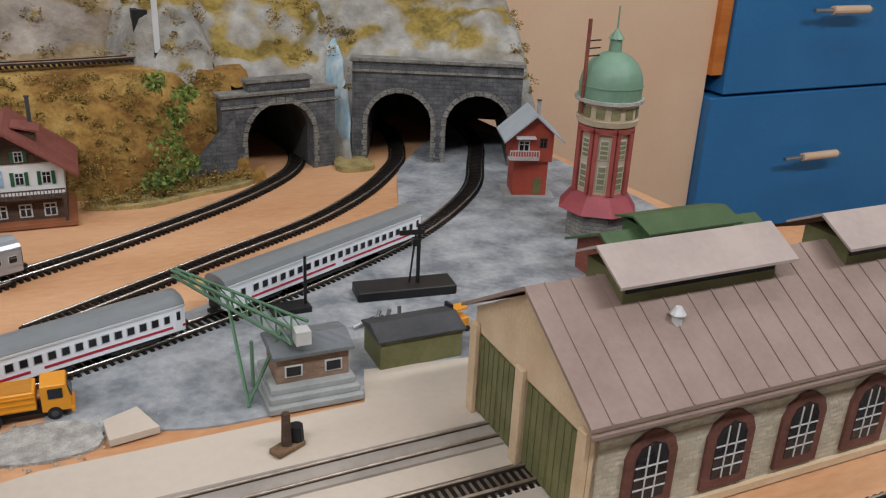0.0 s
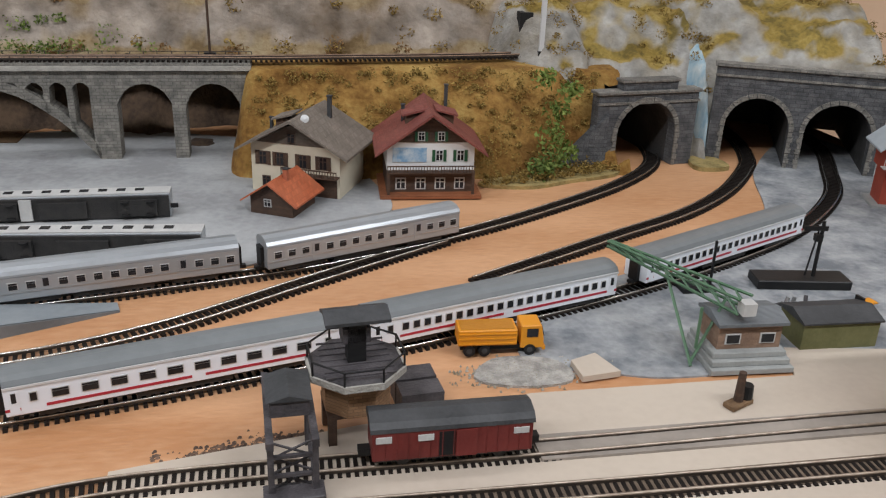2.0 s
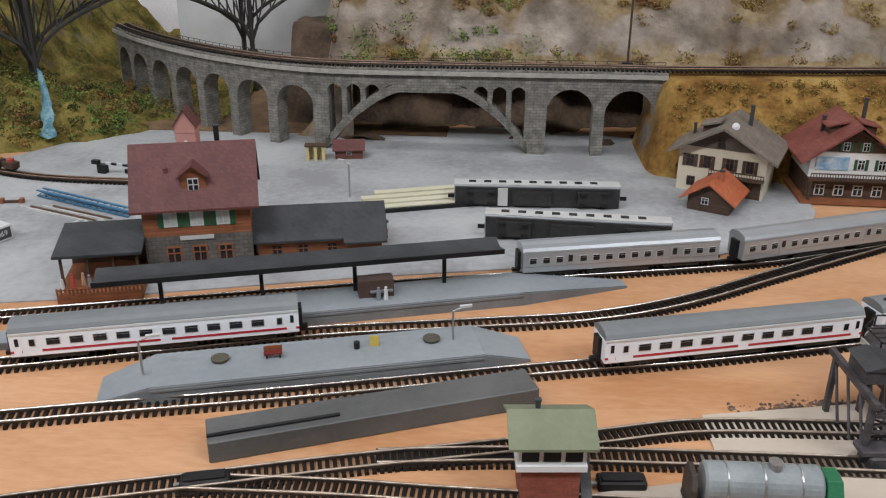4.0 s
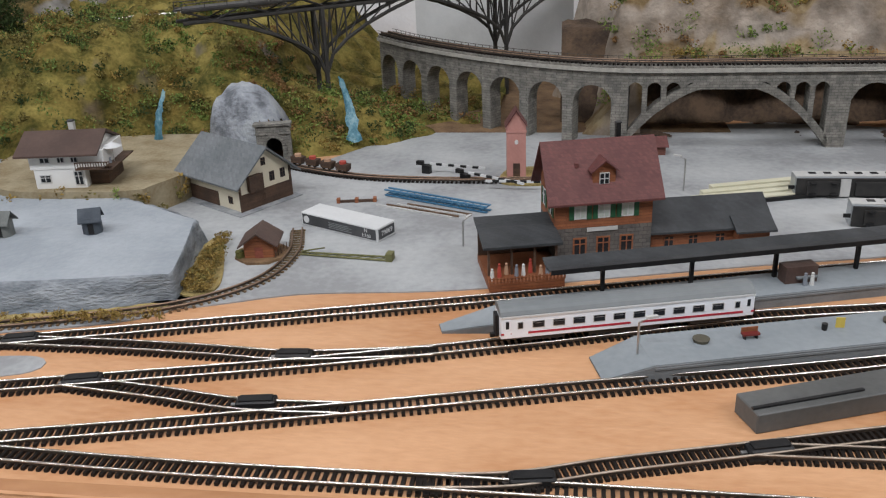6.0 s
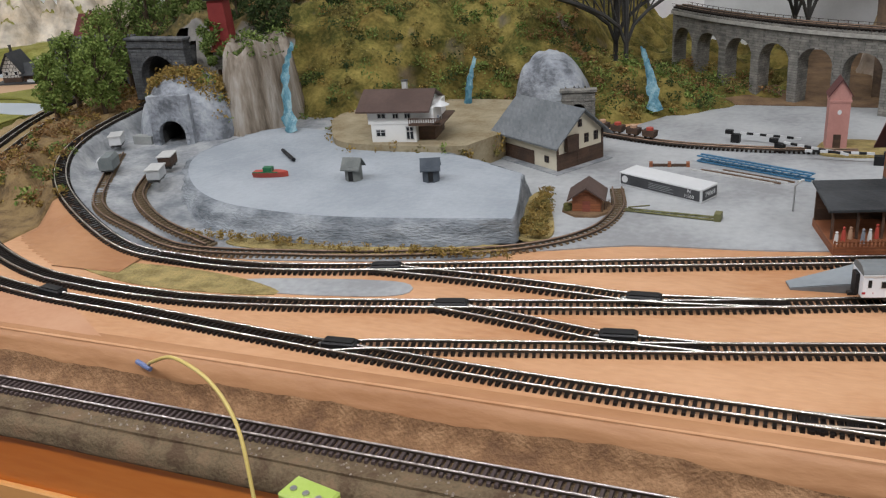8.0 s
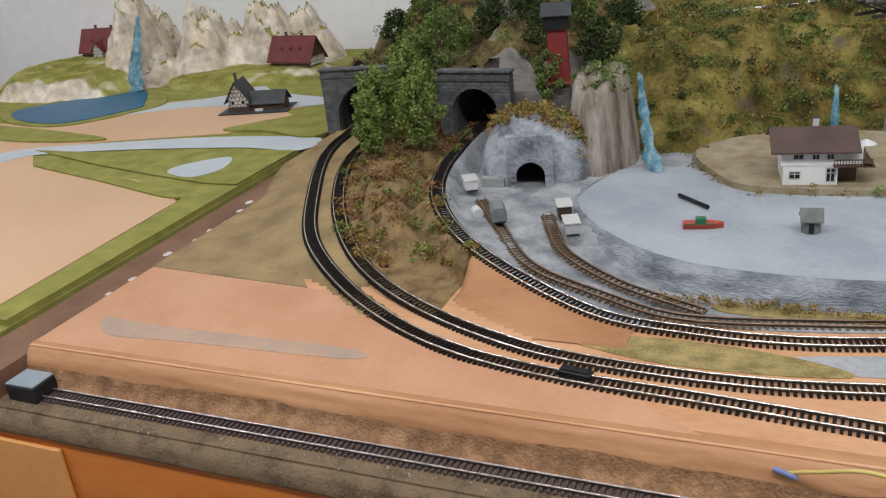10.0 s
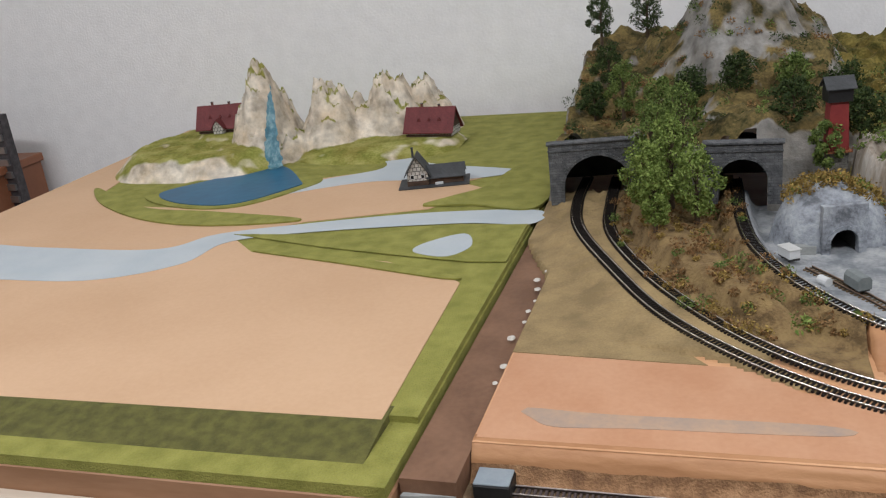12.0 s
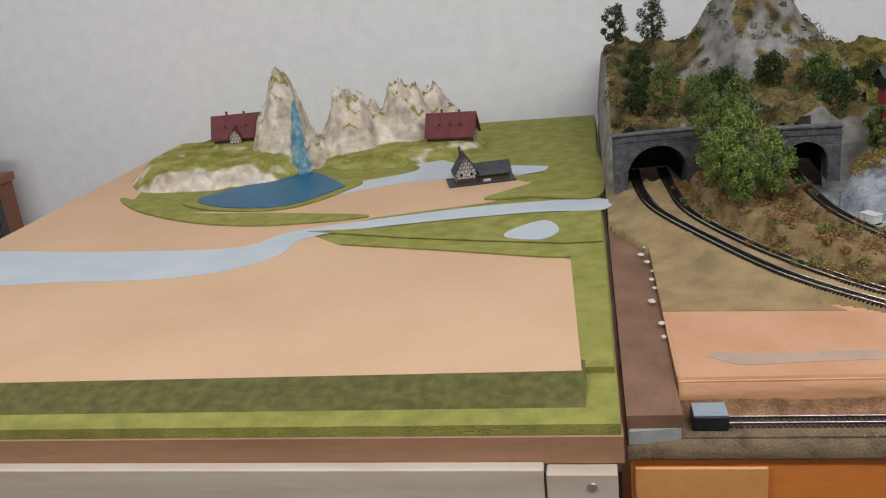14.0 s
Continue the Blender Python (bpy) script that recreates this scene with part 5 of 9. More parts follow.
DWOOD = coursed(mat("dark_brown_timber", (0.05, 0.028, 0.018), (0.1, 0.055, 0.032), 0.7, 0, 60, 0.2), 0.05, 0.002, 0.4, 0.7)
BLIND = mat("pale_green_blind", (0.40, 0.46, 0.41), (0.56, 0.60, 0.56), 0.5, 0, 220, 0)
RWOOD = coursed(mat("red_brown_timber", (0.23, 0.075, 0.028), (0.31, 0.11, 0.045), 0.7, 0, 60, 0.2), 0.05, 0.0022, 0.4, 0.6)
MAROON = coursed(mat("maroon_tile_roof", (0.115, 0.036, 0.034), (0.155, 0.052, 0.046), 0.65, 0, 60, 0.15), 0.0024, 0.0022, 0.4, 0.75)
REDROOF = coursed(mat("red_tile_roof", (0.2, 0.05, 0.04), (0.27, 0.08, 0.06), 0.65, 0, 60, 0.15), 0.0024, 0.0022, 0.4, 0.75)
ORROOF = coursed(mat("orange_tile_roof", (0.46, 0.11, 0.04), (0.56, 0.16, 0.07), 0.65, 0, 60, 0.15), 0.003, 0.0025, 0.4, 0.75)
TAUPE = coursed(mat("grey_brown_shingle_roof", (0.16, 0.135, 0.11), (0.23, 0.195, 0.16), 0.75, 0, 60, 0.15), 0.0024, 0.0022, 0.4, 0.75)
SLATE = coursed(mat("blue_grey_sheet_roof", (0.13, 0.145, 0.155), (0.19, 0.205, 0.215), 0.55, 0, 30, 0.1), 0.003, 0.0026, 0.2, 0.85)
BLKROOF = coursed(mat("black_felt_roof", (0.025, 0.028, 0.031), (0.05, 0.054, 0.058), 0.6, 0, 40, 0.15), 0.004, 0.004, 0.2, 0.8)
BRNROOF = mat("dark_brown_sheet_roof", (0.06, 0.035, 0.028), (0.095, 0.058, 0.046), 0.5, 0, 40, 0.1)
SHUT = mat("green_shutter", (0.012, 0.07, 0.03), (0.02, 0.1, 0.045), 0.5)
BRICK = coursed(mat("red_brick", (0.21, 0.055, 0.035), (0.29, 0.085, 0.055), 0.8, 0, 60, 0.2), 0.004, 0.0016, 0.5, 0.8)


def window(parent, face, u, z, w, h, half, frame_mat=None, shutter=None, arched=False, pane=None):
    """A framed window on the wall 'S', 'N', 'E' or 'W' of a house of half sizes (hx, hy)."""
    hx, hy = half
    turn, off = {"S": (0, hy), "N": (180, hy), "E": (90, hx), "W": (-90, hx)}[face]
    m = pose(0, 0, 0, 0, 0, turn) @ pose(u, -off, z)
    fm = frame_mat or FRAMEW

    def slab(name, x0, x1, z0, z1, d0, d1, mm, par):
        bm = box(x0, x1, -d1, -d0, z0, z1)
        bm.transform(m)
        return part(name, bm, mm, par)

    t = min(w, h) * 0.12
    fr = slab("window", -w / 2, w / 2, 0, h, -0.0003, 0.0004, fm, parent)
    slab("pane", -w / 2 + t, w / 2 - t, t, h - t, 0.0004, 0.0006, pane or PANE, fr)
    slab("mullion", -t * 0.35, t * 0.35, t, h - t, 0.0006, 0.0009, fm, fr)
    slab("transom", -w / 2 + t, w / 2 - t, h * 0.62, h * 0.62 + t * 0.6, 0.0006, 0.0009, fm, fr)
    if shutter:
        for s in (-1, 1):
            a, b = sorted((s * (w / 2 + 0.0002), s * (w / 2 + w * 0.42)))
            slab("shutter", a, b, -0.0002, h, 0.0, 0.0007, shutter, parent)
    return fr


def gable_roof(parent, w, d, eave, ridge, material, over=0.005, thick=0.0016, along="x", name="roof", cx=0.0, cy=0.0):
    """Two pitched slabs with overhang; the ridge runs along x or y."""
    run = (d if along == "x" else w) / 2
    slope = (ridge - eave) / run
    o = run + over
    zo = ridge - slope * o
    prof = [(-o, zo), (0, ridge), (o, zo), (o, zo + thick), (0, ridge + thick * 1.15), (-o, zo + thick)]
    half = (w if along == "x" else d) / 2 + over
    bm = prism(prof, -half, half, axis="x" if along == "x" else "y")
    bm.transform(Matrix.Translation((cx, cy, 0)))
    return part(name, bm, material, parent)


def gable_walls(parent, w, d, eave, ridge, material, along="x", z0=0.0, name="wall", cx=0.0, cy=0.0):
    run = (d if along == "x" else w) / 2
    prof = [(-run, z0), (run, z0), (run, eave), (0, ridge), (-run, eave)]
    half = (w if along == "x" else d) / 2
    bm = prism(prof, -half, half, axis="x" if along == "x" else "y")
    bm.transform(Matrix.Translation((cx, cy, 0)))
    return part(name, bm, material, parent)


def chimney(parent, x, y, z0, z1, material=BRICK, r=0.002):
    c = part("chimney", box(x - r, x + r, y - r, y + r, z0, z1), material, parent)
    part("chimney_cap", box(x - r - 0.0004, x + r + 0.0004, y - r - 0.0004, y + r + 0.0004, z1, z1 + 0.0008), ROOFD, c)


def balcony(parent, x0, x1, y, z, out=0.006, material=None, h=0.005):
    mm = material or DWOOD
    b = part("balcony", box(x0, x1, y - out, y, z - 0.0008, z), mm, parent)
    part("balcony_rail", box(x0, x1, y - out, y - out + 0.0006, z + h - 0.0008, z + h), mm, b)
    n = int((x1 - x0) / 0.002)
    for k in range(n + 1):
        xx = x0 + (x1 - x0 - 0.0005) * k / n
        part("baluster", box(xx, xx + 0.0005, y - out, y - out + 0.0005, z, z + h - 0.0008), mm, b)
    return b


# station building
st = thing("station_building", 0.998, 0.295, 0.003, 14, "timber station building with maroon roof and green shutters", "station")
SW, SD = 0.07, 0.046
part("stone_base", box(-SW / 2, SW / 2, -SD / 2, SD / 2, 0, 0.027), coursed(mat("dark_stone_render", (0.1, 0.09, 0.085), (0.15, 0.135, 0.12), 0.85, 0, 60, 0.3), 0.006, 0.003), st)
gable_walls(st, SW, SD, 0.054, 0.083, RWOOD, "x", 0.027, "timber_storey")
gable_roof(st, SW, SD, 0.054, 0.083, MAROON, 0.0065)
for k in (-0.017, 0.0, 0.017):
    window(st, "S", k, 0.0335, 0.0088, 0.0135, (SW / 2, SD / 2), WHITEP, SHUT, pane=BLIND)
    window(st, "S", k, 0.006, 0.01, 0.0135, (SW / 2, SD / 2), RWOOD)
for k in (-0.011, 0.011):
    window(st, "W", k, 0.034, 0.008, 0.0125, (SW / 2, SD / 2), WHITEP, SHUT)
dm = part("dormer", prism([(-0.008, 0.055), (0.008, 0.055), (0.008, 0.068), (0, 0.0745), (-0.008, 0.068)], -0.0205, 0.0), RWOOD, st)
gable_roof(dm, 0.016, 0.022, 0.068, 0.0745, MAROON, 0.0022, 0.001, "y", "dormer_roof", 0.0, -0.0105)
bm = box(-0.0035, 0.0035, -0.0212, -0.0205, 0.0575, 0.066)
dw = part("dormer_window", bm, WHITEP, dm)
for a in (-1, 1):
    for z in (0.0582, 0.0622):
        part("pane", box(a * 0.0017 - 0.0013, a * 0.0017 + 0.0013, -0.0215, -0.0212, z, z + 0.0032), PANE, dw)
chimney(st, 0.016, 0.004, 0.074, 0.094, BLACK, 0.0017)
part("roof_hatch", box(-0.019, -0.0165, -0.0135, -0.0105, 0.068, 0.0712), MAROON, st)
part("name_board", box(-0.012, 0.01, -SD / 2 - 0.001, -SD / 2 - 0.0004, 0.024, 0.0268), FRAMEW, st)

# station terrace with its roof
ter = thing("station_terrace", 0.944, 0.258, 0.001, 14, "covered station terrace with brown fence and seating", "terrace")
part("floor_slab", box(-0.026, 0.026, -0.032, 0.022, 0, 0.006), RWOOD, ter)
part("roof", prism([(-0.034 + 0.012, 0.0265), (0.024, 0.032), (0.024, 0.0338), (-0.022, 0.0283)], -0.028, 0.027, axis="x"), BLKROOF, ter)
for xx in (-0.024, -0.008, 0.008, 0.023):
    part("roof_post", box(xx - 0.0008, xx + 0.0008, -0.019, -0.0174, 0.006, 0.0268), DWOOD, ter)
part("rear_wall", box(-0.026, 0.026, 0.018, 0.02, 0.006, 0.031), DWOOD, ter)
for k in range(22):
    part("fence_slat", box(-0.026 + k * 0.00245, -0.0248 + k * 0.00245, -0.032, -0.0314, 0.006, 0.0105), RWOOD, ter)
part("fence_rail", box(-0.026, 0.0275, -0.0326, -0.032, 0.0092, 0.0099), RWOOD, ter)
FIGM = [mat("figurine_" + n, c, c, 0.6) for n, c in (("white", (0.6, 0.6, 0.58)), ("red", (0.4, 0.06, 0.04)), ("tan", (0.45, 0.28, 0.18)), ("grey", (0.2, 0.22, 0.25)))]


def figurine(x, y, z, k, h=0.0105):
    bm = cyl(0.0016, 0.0011, h * 0.75, pose(x, y, z + h * 0.375), 8)
    bmesh.ops.create_icosphere(bm, subdivisions=1, radius=0.0011, matrix=pose(x, y, z + h * 0.88))
    ob = part("figurine", bm, FIGM[k % 4])
    return tagged(ob, "tiny plain painted layout figurine standing on a terrace", "figurine", "layout figurines")


for k in range(9):
    a = math.radians(14)
    u, v = -0.023 + k * 0.0056, -0.026 + 0.004 * ((k * 7) % 3)
    figurine(0.944 + u * math.cos(a) - v * math.sin(a), 0.258 + u * math.sin(a) + v * math.cos(a), 0.007, k, 0.009 + 0.002 * (k % 2))

# station annex
an = thing("station_annex", 1.076, 0.32, 0.001, 12, "low station annex with black felt roof", "annex")
gable_walls(an, 0.086, 0.046, 0.02, 0.034, RWOOD)
gable_roof(an, 0.086, 0.046, 0.02, 0.034, BLKROOF, 0.004)
part("porch", box(0.018, 0.042, -0.03, -0.023, 0, 0.018), RWOOD, an)
part("porch_roof", prism([(-0.034, 0.017), (-0.018, 0.0245), (-0.018, 0.026), (-0.034, 0.0185)], 0.016, 0.046, axis="x"), BLKROOF, an)
for k in (-0.03, -0.012, 0.008):
    window(an, "S", k, 0.006, 0.008, 0.009, (0.043, 0.023), RWOOD)

# platform canopy
can = thing("platform_canopy", 1.0855, 0.2305, 0.0, 15.8, "long black platform canopy on slender posts", "canopy")
prof = [(-0.011, 0.0325), (0, 0.03), (0.011, 0.0325), (0.011, 0.0338), (0, 0.0315), (-0.011, 0.0338)]
part("roof", prism(prof, -0.125, 0.125, axis="x"), BLKROOF, can)
part("fascia", box(-0.125, 0.125, -0.0116, -0.011, 0.031, 0.0342), BLACK, can)
for xx in (-0.088, -0.028, 0.03, 0.088):
    p = part("post", box(xx - 0.0012, xx + 0.0012, -0.0012, 0.0012, 0.0082, 0.03), BLACK, can)
    part("bracket", prism([(-0.009, 0.031), (0.009, 0.031), (0.0, 0.025)], xx - 0.0005, xx + 0.0005, axis="x"), BLACK, p)

# platforms
PLATM = mat("blue_grey_platform", (0.20, 0.225, 0.24), (0.26, 0.285, 0.30), 0.6, 0, 14, 0.15, 16)
PLATE = mat("grey_platform_edge", (0.13, 0.14, 0.145), (0.18, 0.19, 0.195), 0.7, 0, 30, 0.2)


def platform(x, y, turn, length, w, ramp_a, ramp_b, label, top=0.0085, nose=1.0):
    p = thing("station_platform", x, y, 0.0, turn, label, "station platform", "station platforms")
    L = length / 2
    prof = [(-L, 0.0), (L, 0.0), (L - ramp_b * 0.02, 0.001), (L - ramp_b, top), (-L + ramp_a, top), (-L + ramp_a * 0.02, 0.001)]
    bm = bmesh.new()
    for (u0, z0), (u1, z1) in (((-L, 0.001), (-L + ramp_a, top)), ((-L + ramp_a, top), (L - ramp_b, top)), ((L - ramp_b, top), (L, 0.001))):
        w0 = w / 2 * (nose if u0 == -L else 1)
        w1 = w / 2 * (nose if u1 == L else 1)
        q = [bm.verts.new(c) for c in ((u0, -w0, 0), (u1, -w1, 0), (u1, w1, 0), (u0, w0, 0), (u0, -w0, z0), (u1, -w1, z1), (u1, w1, z1), (u0, w0, z0))]
        for f in ((0, 1, 5, 4), (1, 2, 6, 5), (2, 3, 7, 6), (3, 0, 4, 7), (4, 5, 6, 7)):
            bm.faces.new([q[i] for i in f])
    bmesh.ops.recalc_face_normals(bm, faces=bm.faces)
    part("slab", bm, PLATE, p)
    part("paving", box(-L + ramp_a, L - ramp_b, -w / 2 + 0.0008, w / 2 - 0.0008, top, top + 0.0006), PLATM, p)
    part("kerb", box(-L + ramp_a, L - ramp_b, -w / 2 - 0.0006, -w / 2, top - 0.0022, top - 0.001), PLATE, p)
    for a, b, ww in ((-L, -L + ramp_a, 0), (L, L - ramp_b, 1)):
        bm = bmesh.new()
        wn = w / 2 * nose - 0.0006
        q = [bm.verts.new(c) for c in ((a, -wn, 0.0014), (b, -w / 2 + 0.0008, top + 0.0005), (b, w / 2 - 0.0008, top + 0.0005), (a, wn, 0.0014))]
        bm.faces.new(q)
        bmesh.ops.recalc_face_normals(bm, faces=bm.faces)
        part("ramp", bm, PLATM, p)
    return p


p2 = platform(1.095, 0.2235, 15.8, 0.405, 0.032, 0.05, 0.075, "long blue-grey island platform under the canopy", 0.0085, 0.35)
p1 = platform(1.108, 0.156, 15.0, 0.234, 0.036, 0.028, 0.028, "blue-grey island platform with ramped ends", 0.0095, 0.75)
slab = thing("platform_slab", 1.146, 0.1085, 0.0, 20.5, "loose dark grey platform slab lying beside tracks", "platform slab")
part("slab", box(-0.083, 0.083, -0.0105, 0.0105, 0, 0.0115), mat("dark_grey_slab", (0.068, 0.07, 0.068), (0.105, 0.107, 0.104), 0.55, 0, 30, 0.15), slab, bevel=0.0006)
part("groove", box(-0.083, -0.02, -0.006, -0.004, 0.0115, 0.0125), BLACK, slab)
for u, rr in ((-0.055, 0.0), (0.062, 0.0)):
    a = math.radians(15)
    ob = part("flower_tub", cyl(0.0045, 0.005, 0.0018, pose(1.108 + u * math.cos(a), 0.156 + u * math.sin(a) + 0.004, 0.011), 16), mat("dark_tub", (0.06, 0.055, 0.04), (0.1, 0.09, 0.06), 0.8))
    tagged(ob, "flat round dark planter on the platform", "planter", "platform planters")
ob = part("bench", box(-0.005, 0.005, -0.002, 0.002, 0.0, 0.0012), BRWN)
ob.matrix_world = pose(1.083, 0.151, 0.0125, 0, 0, 15)
tagged(ob, "small red slatted bench on the platform", "bench")
part("bench_back", box(-0.005, 0.005, 0.0014, 0.002, 0.0012, 0.004), RWOOD, ob)
part("bench_leg", box(-0.004, -0.0032, -0.0015, 0.0015, -0.0024, 0.0), BLACK, ob)
part("bench_leg", box(0.0032, 0.004, -0.0015, 0.0015, -0.0024, 0.0), BLACK, ob)
ob = part("litter_bin", cyl(0.0016, 0.0018, 0.004, pose(1.127, 0.164, 0.0121), 12), BLACK)
tagged(ob, "small black litter bin on the platform", "bin")
ob = part("timetable_board", box(1.134, 1.139, 0.167, 0.1676, 0.0101, 0.0165), mat("yellow_board", (0.5, 0.38, 0.06), (0.56, 0.43, 0.09), 0.5))
tagged(ob, "yellow timetable board on the platform", "board")
kiosk = thing("platform_kiosk", 1.128, 0.2345, 0.0091, 15.8, "small brown kiosk on the island platform", "kiosk")
part("body", box(-0.011, 0.011, -0.005, 0.005, 0, 0.0115), BRNROOF, kiosk)
part("counter", box(-0.004, 0.01, -0.0075, -0.005, 0.004, 0.005), ROOFG, kiosk)
figurine(1.131, 0.2265, 0.0091, 3, 0.009)
figurine(1.1355, 0.2275, 0.0091, 0, 0.009)


def lamp_post(x, y, z, turn, h, label, arms=1):
    p = thing("platform_lamp", x, y, z, turn, label, "lamp post", "lamp posts")
    part("pole", rod((0, 0, 0), (0, 0, h), 0.0007, 8), STEEL, p)
    for s in ((1,) if arms == 1 else (1, -1)):
        part("arm", rod((0, 0, h), (s * 0.007, 0, h + 0.002), 0.0005, 6), STEEL, p)
        part("lamp_head", box(s * 0.004, s * 0.011, -0.001, 0.001, h + 0.0015, h + 0.0028), FRAMEW, p)
    return p


lamp_post(1.018, 0.13, 0.0095, 20, 0.02, "thin grey platform lamp post", 1)
lamp_post(1.18, 0.178, 0.0101, 20, 0.018, "thin grey platform lamp post", 1)
lamp_post(1.079, 0.432, 0.001, 150, 0.029, "grey street lamp in the station yard", 1)
lamp_post(0.9, 0.3, 0.001, 60, 0.02, "short grey yard lamp", 1)

# signal tower
tw = thing("signal_tower", 1.228, 0.061, 0.0, 4, "signal tower with olive roof, white windows, brick base", "signal tower")
part("brick_base", box(-0.0145, 0.0145, -0.0125, 0.0125, 0, 0.022), BRICK, tw)
part("window_band", box(-0.0165, 0.0165, -0.014, 0.014, 0.022, 0.036), WHITEP, tw)
for k in (-0.0105, 0.0, 0.0105):
    part("pane", box(k - 0.0042, k + 0.0042, -0.0144, -0.014, 0.0265, 0.0345), PANE, tw)
for k in (-0.007, 0.007):
    part("pane", box(0.0165, 0.0169, k - 0.005, k + 0.005, 0.0265, 0.0345), PANE, tw)
part("sill", box(-0.0172, 0.0172, -0.0152, 0.0145, 0.0215, 0.0245), WHITEP, tw)
gable_roof(tw, 0.033, 0.028, 0.037, 0.0435, mat("olive_felt_roof", (0.15, 0.17, 0.1), (0.2, 0.22, 0.14), 0.7, 0, 40, 0.1), 0.005, 0.0014)
chimney(tw, -0.006, 0.003, 0.041, 0.048, ROOFD, 0.0012)
part("stair", prism([(-0.014, 0.0), (0.012, 0.0), (0.012, 0.02)], 0.0165, 0.022, axis="x"), ROOFD, tw)
# clerestory gap filler below the roof
part("gable_infill", prism([(-0.014, 0.036), (0.014, 0.036), (0, 0.0432)], -0.0165, 0.0165, axis="x"), WHITEP, tw)

tw.scale = (0.88, 0.88, 0.97)

# chalets
GW, GD = 0.066, 0.05
gh = thing("grey_chalet", 1.404, 0.488, 0.001, -24, "alpine chalet with grey-brown shingle roof", "house")
part("ground_floor", box(-GW / 2, GW / 2, -GD / 2, GD / 2, 0, 0.016), CREAM, gh)
gable_walls(gh, GW, GD, 0.034, 0.05, CREAM, "y", 0.016)
gable_roof(gh, GW, GD, 0.034, 0.052, TAUPE, 0.0085, 0.0016, "y")
part("gable_boarding", prism([(-0.0285, 0.0355), (0.0285, 0.0355), (0.0, 0.0505)], -GD / 2 - 0.0007, -GD / 2 + 0.001), coursed(mat("weathered_grey_boards", (0.12, 0.095, 0.07), (0.19, 0.155, 0.12), 0.8, 0, 60, 0.2), 0.0022, 0.1, 0.4, 0.6), gh, "weathered grey-brown boarding")
balcony(gh, -0.008, 0.033, -GD / 2, 0.016, 0.007)
part("dark_porch", box(0.002, 0.031, -GD / 2 - 0.0004, -GD / 2 + 0.001, 0.0, 0.0152), DWOOD, gh)
for k in (-0.024, -0.011, 0.006, 0.021):
    window(gh, "S", k, 0.0195, 0.0062, 0.0095, (GW / 2, GD / 2), DWOOD, DWOOD)
window(gh, "S", -0.002, 0.0365, 0.006, 0.007, (GW / 2, GD / 2 + 0.0008), DWOOD)
for k in (-0.022, -0.008):
    window(gh, "S", k, 0.004, 0.0062, 0.0075, (GW / 2, GD / 2), DWOOD)
for k in (-0.014, 0.012):
    window(gh, "W", k, 0.02, 0.006, 0.008, (GW / 2, GD / 2), DWOOD)
chimney(gh, 0.012, 0.012, 0.045, 0.062, ROOFD, 0.0014)
chimney(gh, -0.028, 0.0, 0.034, 0.046, ROOFD, 0.001)
bm = box(-0.02, -0.009, -0.01, 0.004, 0.04, 0.049)
part("dormer", bm, DWOOD, gh)
part("dormer_roof", prism([(-0.0225, 0.0475), (-0.0065, 0.052), (-0.0065, 0.0532), (-0.0225, 0.0487)], -0.0125, 0.006), TAUPE, gh)
part("satellite_dish", cyl(0.003, 0.0008, 0.0012, pose(0.006, -0.02, 0.053, 60, 0, 20), 14), WHITEP, gh)

RW, RD = 0.062, 0.05
rh = thing("red_chalet", 1.498, 0.48, 0.001, -3, "alpine inn with red roof and painted gable", "house")
part("ground_floor", box(-RW / 2, RW / 2, -RD / 2, RD / 2, 0, 0.0185), DWOOD, rh)
gable_walls(rh, RW, RD, 0.036, 0.056, WHITEW, "y", 0.0185)
gable_roof(rh, RW, RD, 0.036, 0.058, REDROOF, 0.0085, 0.0016, "y")
part("gable_boarding", prism([(-0.0265, 0.0385), (0.0265, 0.0385), (0.0, 0.0558)], -RD / 2 - 0.0007, -RD / 2 + 0.001), DWOOD, rh, "dark timber gable boarding")
balcony(rh, -0.031, 0.031, -RD / 2, 0.0185, 0.007)
part("mural", box(-0.027, -0.003, -RD / 2 - 0.0006, -RD / 2 - 0.0001, 0.0245, 0.0345), mat("blue_mural", (0.16, 0.32, 0.5), (0.5, 0.58, 0.62), 0.7, 0, 220, 0), rh, "blue and white painted mural")
for k in (0.006, 0.021):
    window(rh, "S", k, 0.025, 0.0055, 0.008, (RW / 2, RD / 2), WHITEP, SHUT)
for k in (-0.007, 0.007):
    window(rh, "S", k, 0.0395, 0.005, 0.0065, (RW / 2, RD / 2 + 0.0008), FRAMEW, SHUT)
for k in (-0.021, -0.007, 0.007, 0.021):
    window(rh, "S", k, 0.0045, 0.0075, 0.0085, (RW / 2, RD / 2), FRAMEW)
part("terrace_slab", box(-0.036, 0.036, -RD / 2 - 0.009, RD / 2, 0, 0.0025), RWOOD, rh)
for xx in (-0.03, 0.03):
    part("post", box(xx - 0.0009, xx + 0.0009, -RD / 2 - 0.0068, -RD / 2 - 0.005, 0.0025, 0.0178), DWOOD, rh)
for sx in (-1, 1):
    part("dormer", box(sx * 0.012 - 0.005, sx * 0.012 + 0.005, -0.012, 0.002, 0.046, 0.0545), DWOOD, rh)
    part("dormer_roof", prism([(sx * 0.02, 0.0535), (sx * 0.004, 0.0575), (sx * 0.004, 0.0588), (sx * 0.02, 0.0548)], -0.0145, 0.004), REDROOF, rh)
chimney(rh, 0.014, 0.012, 0.05, 0.07, ROOFD, 0.0012)
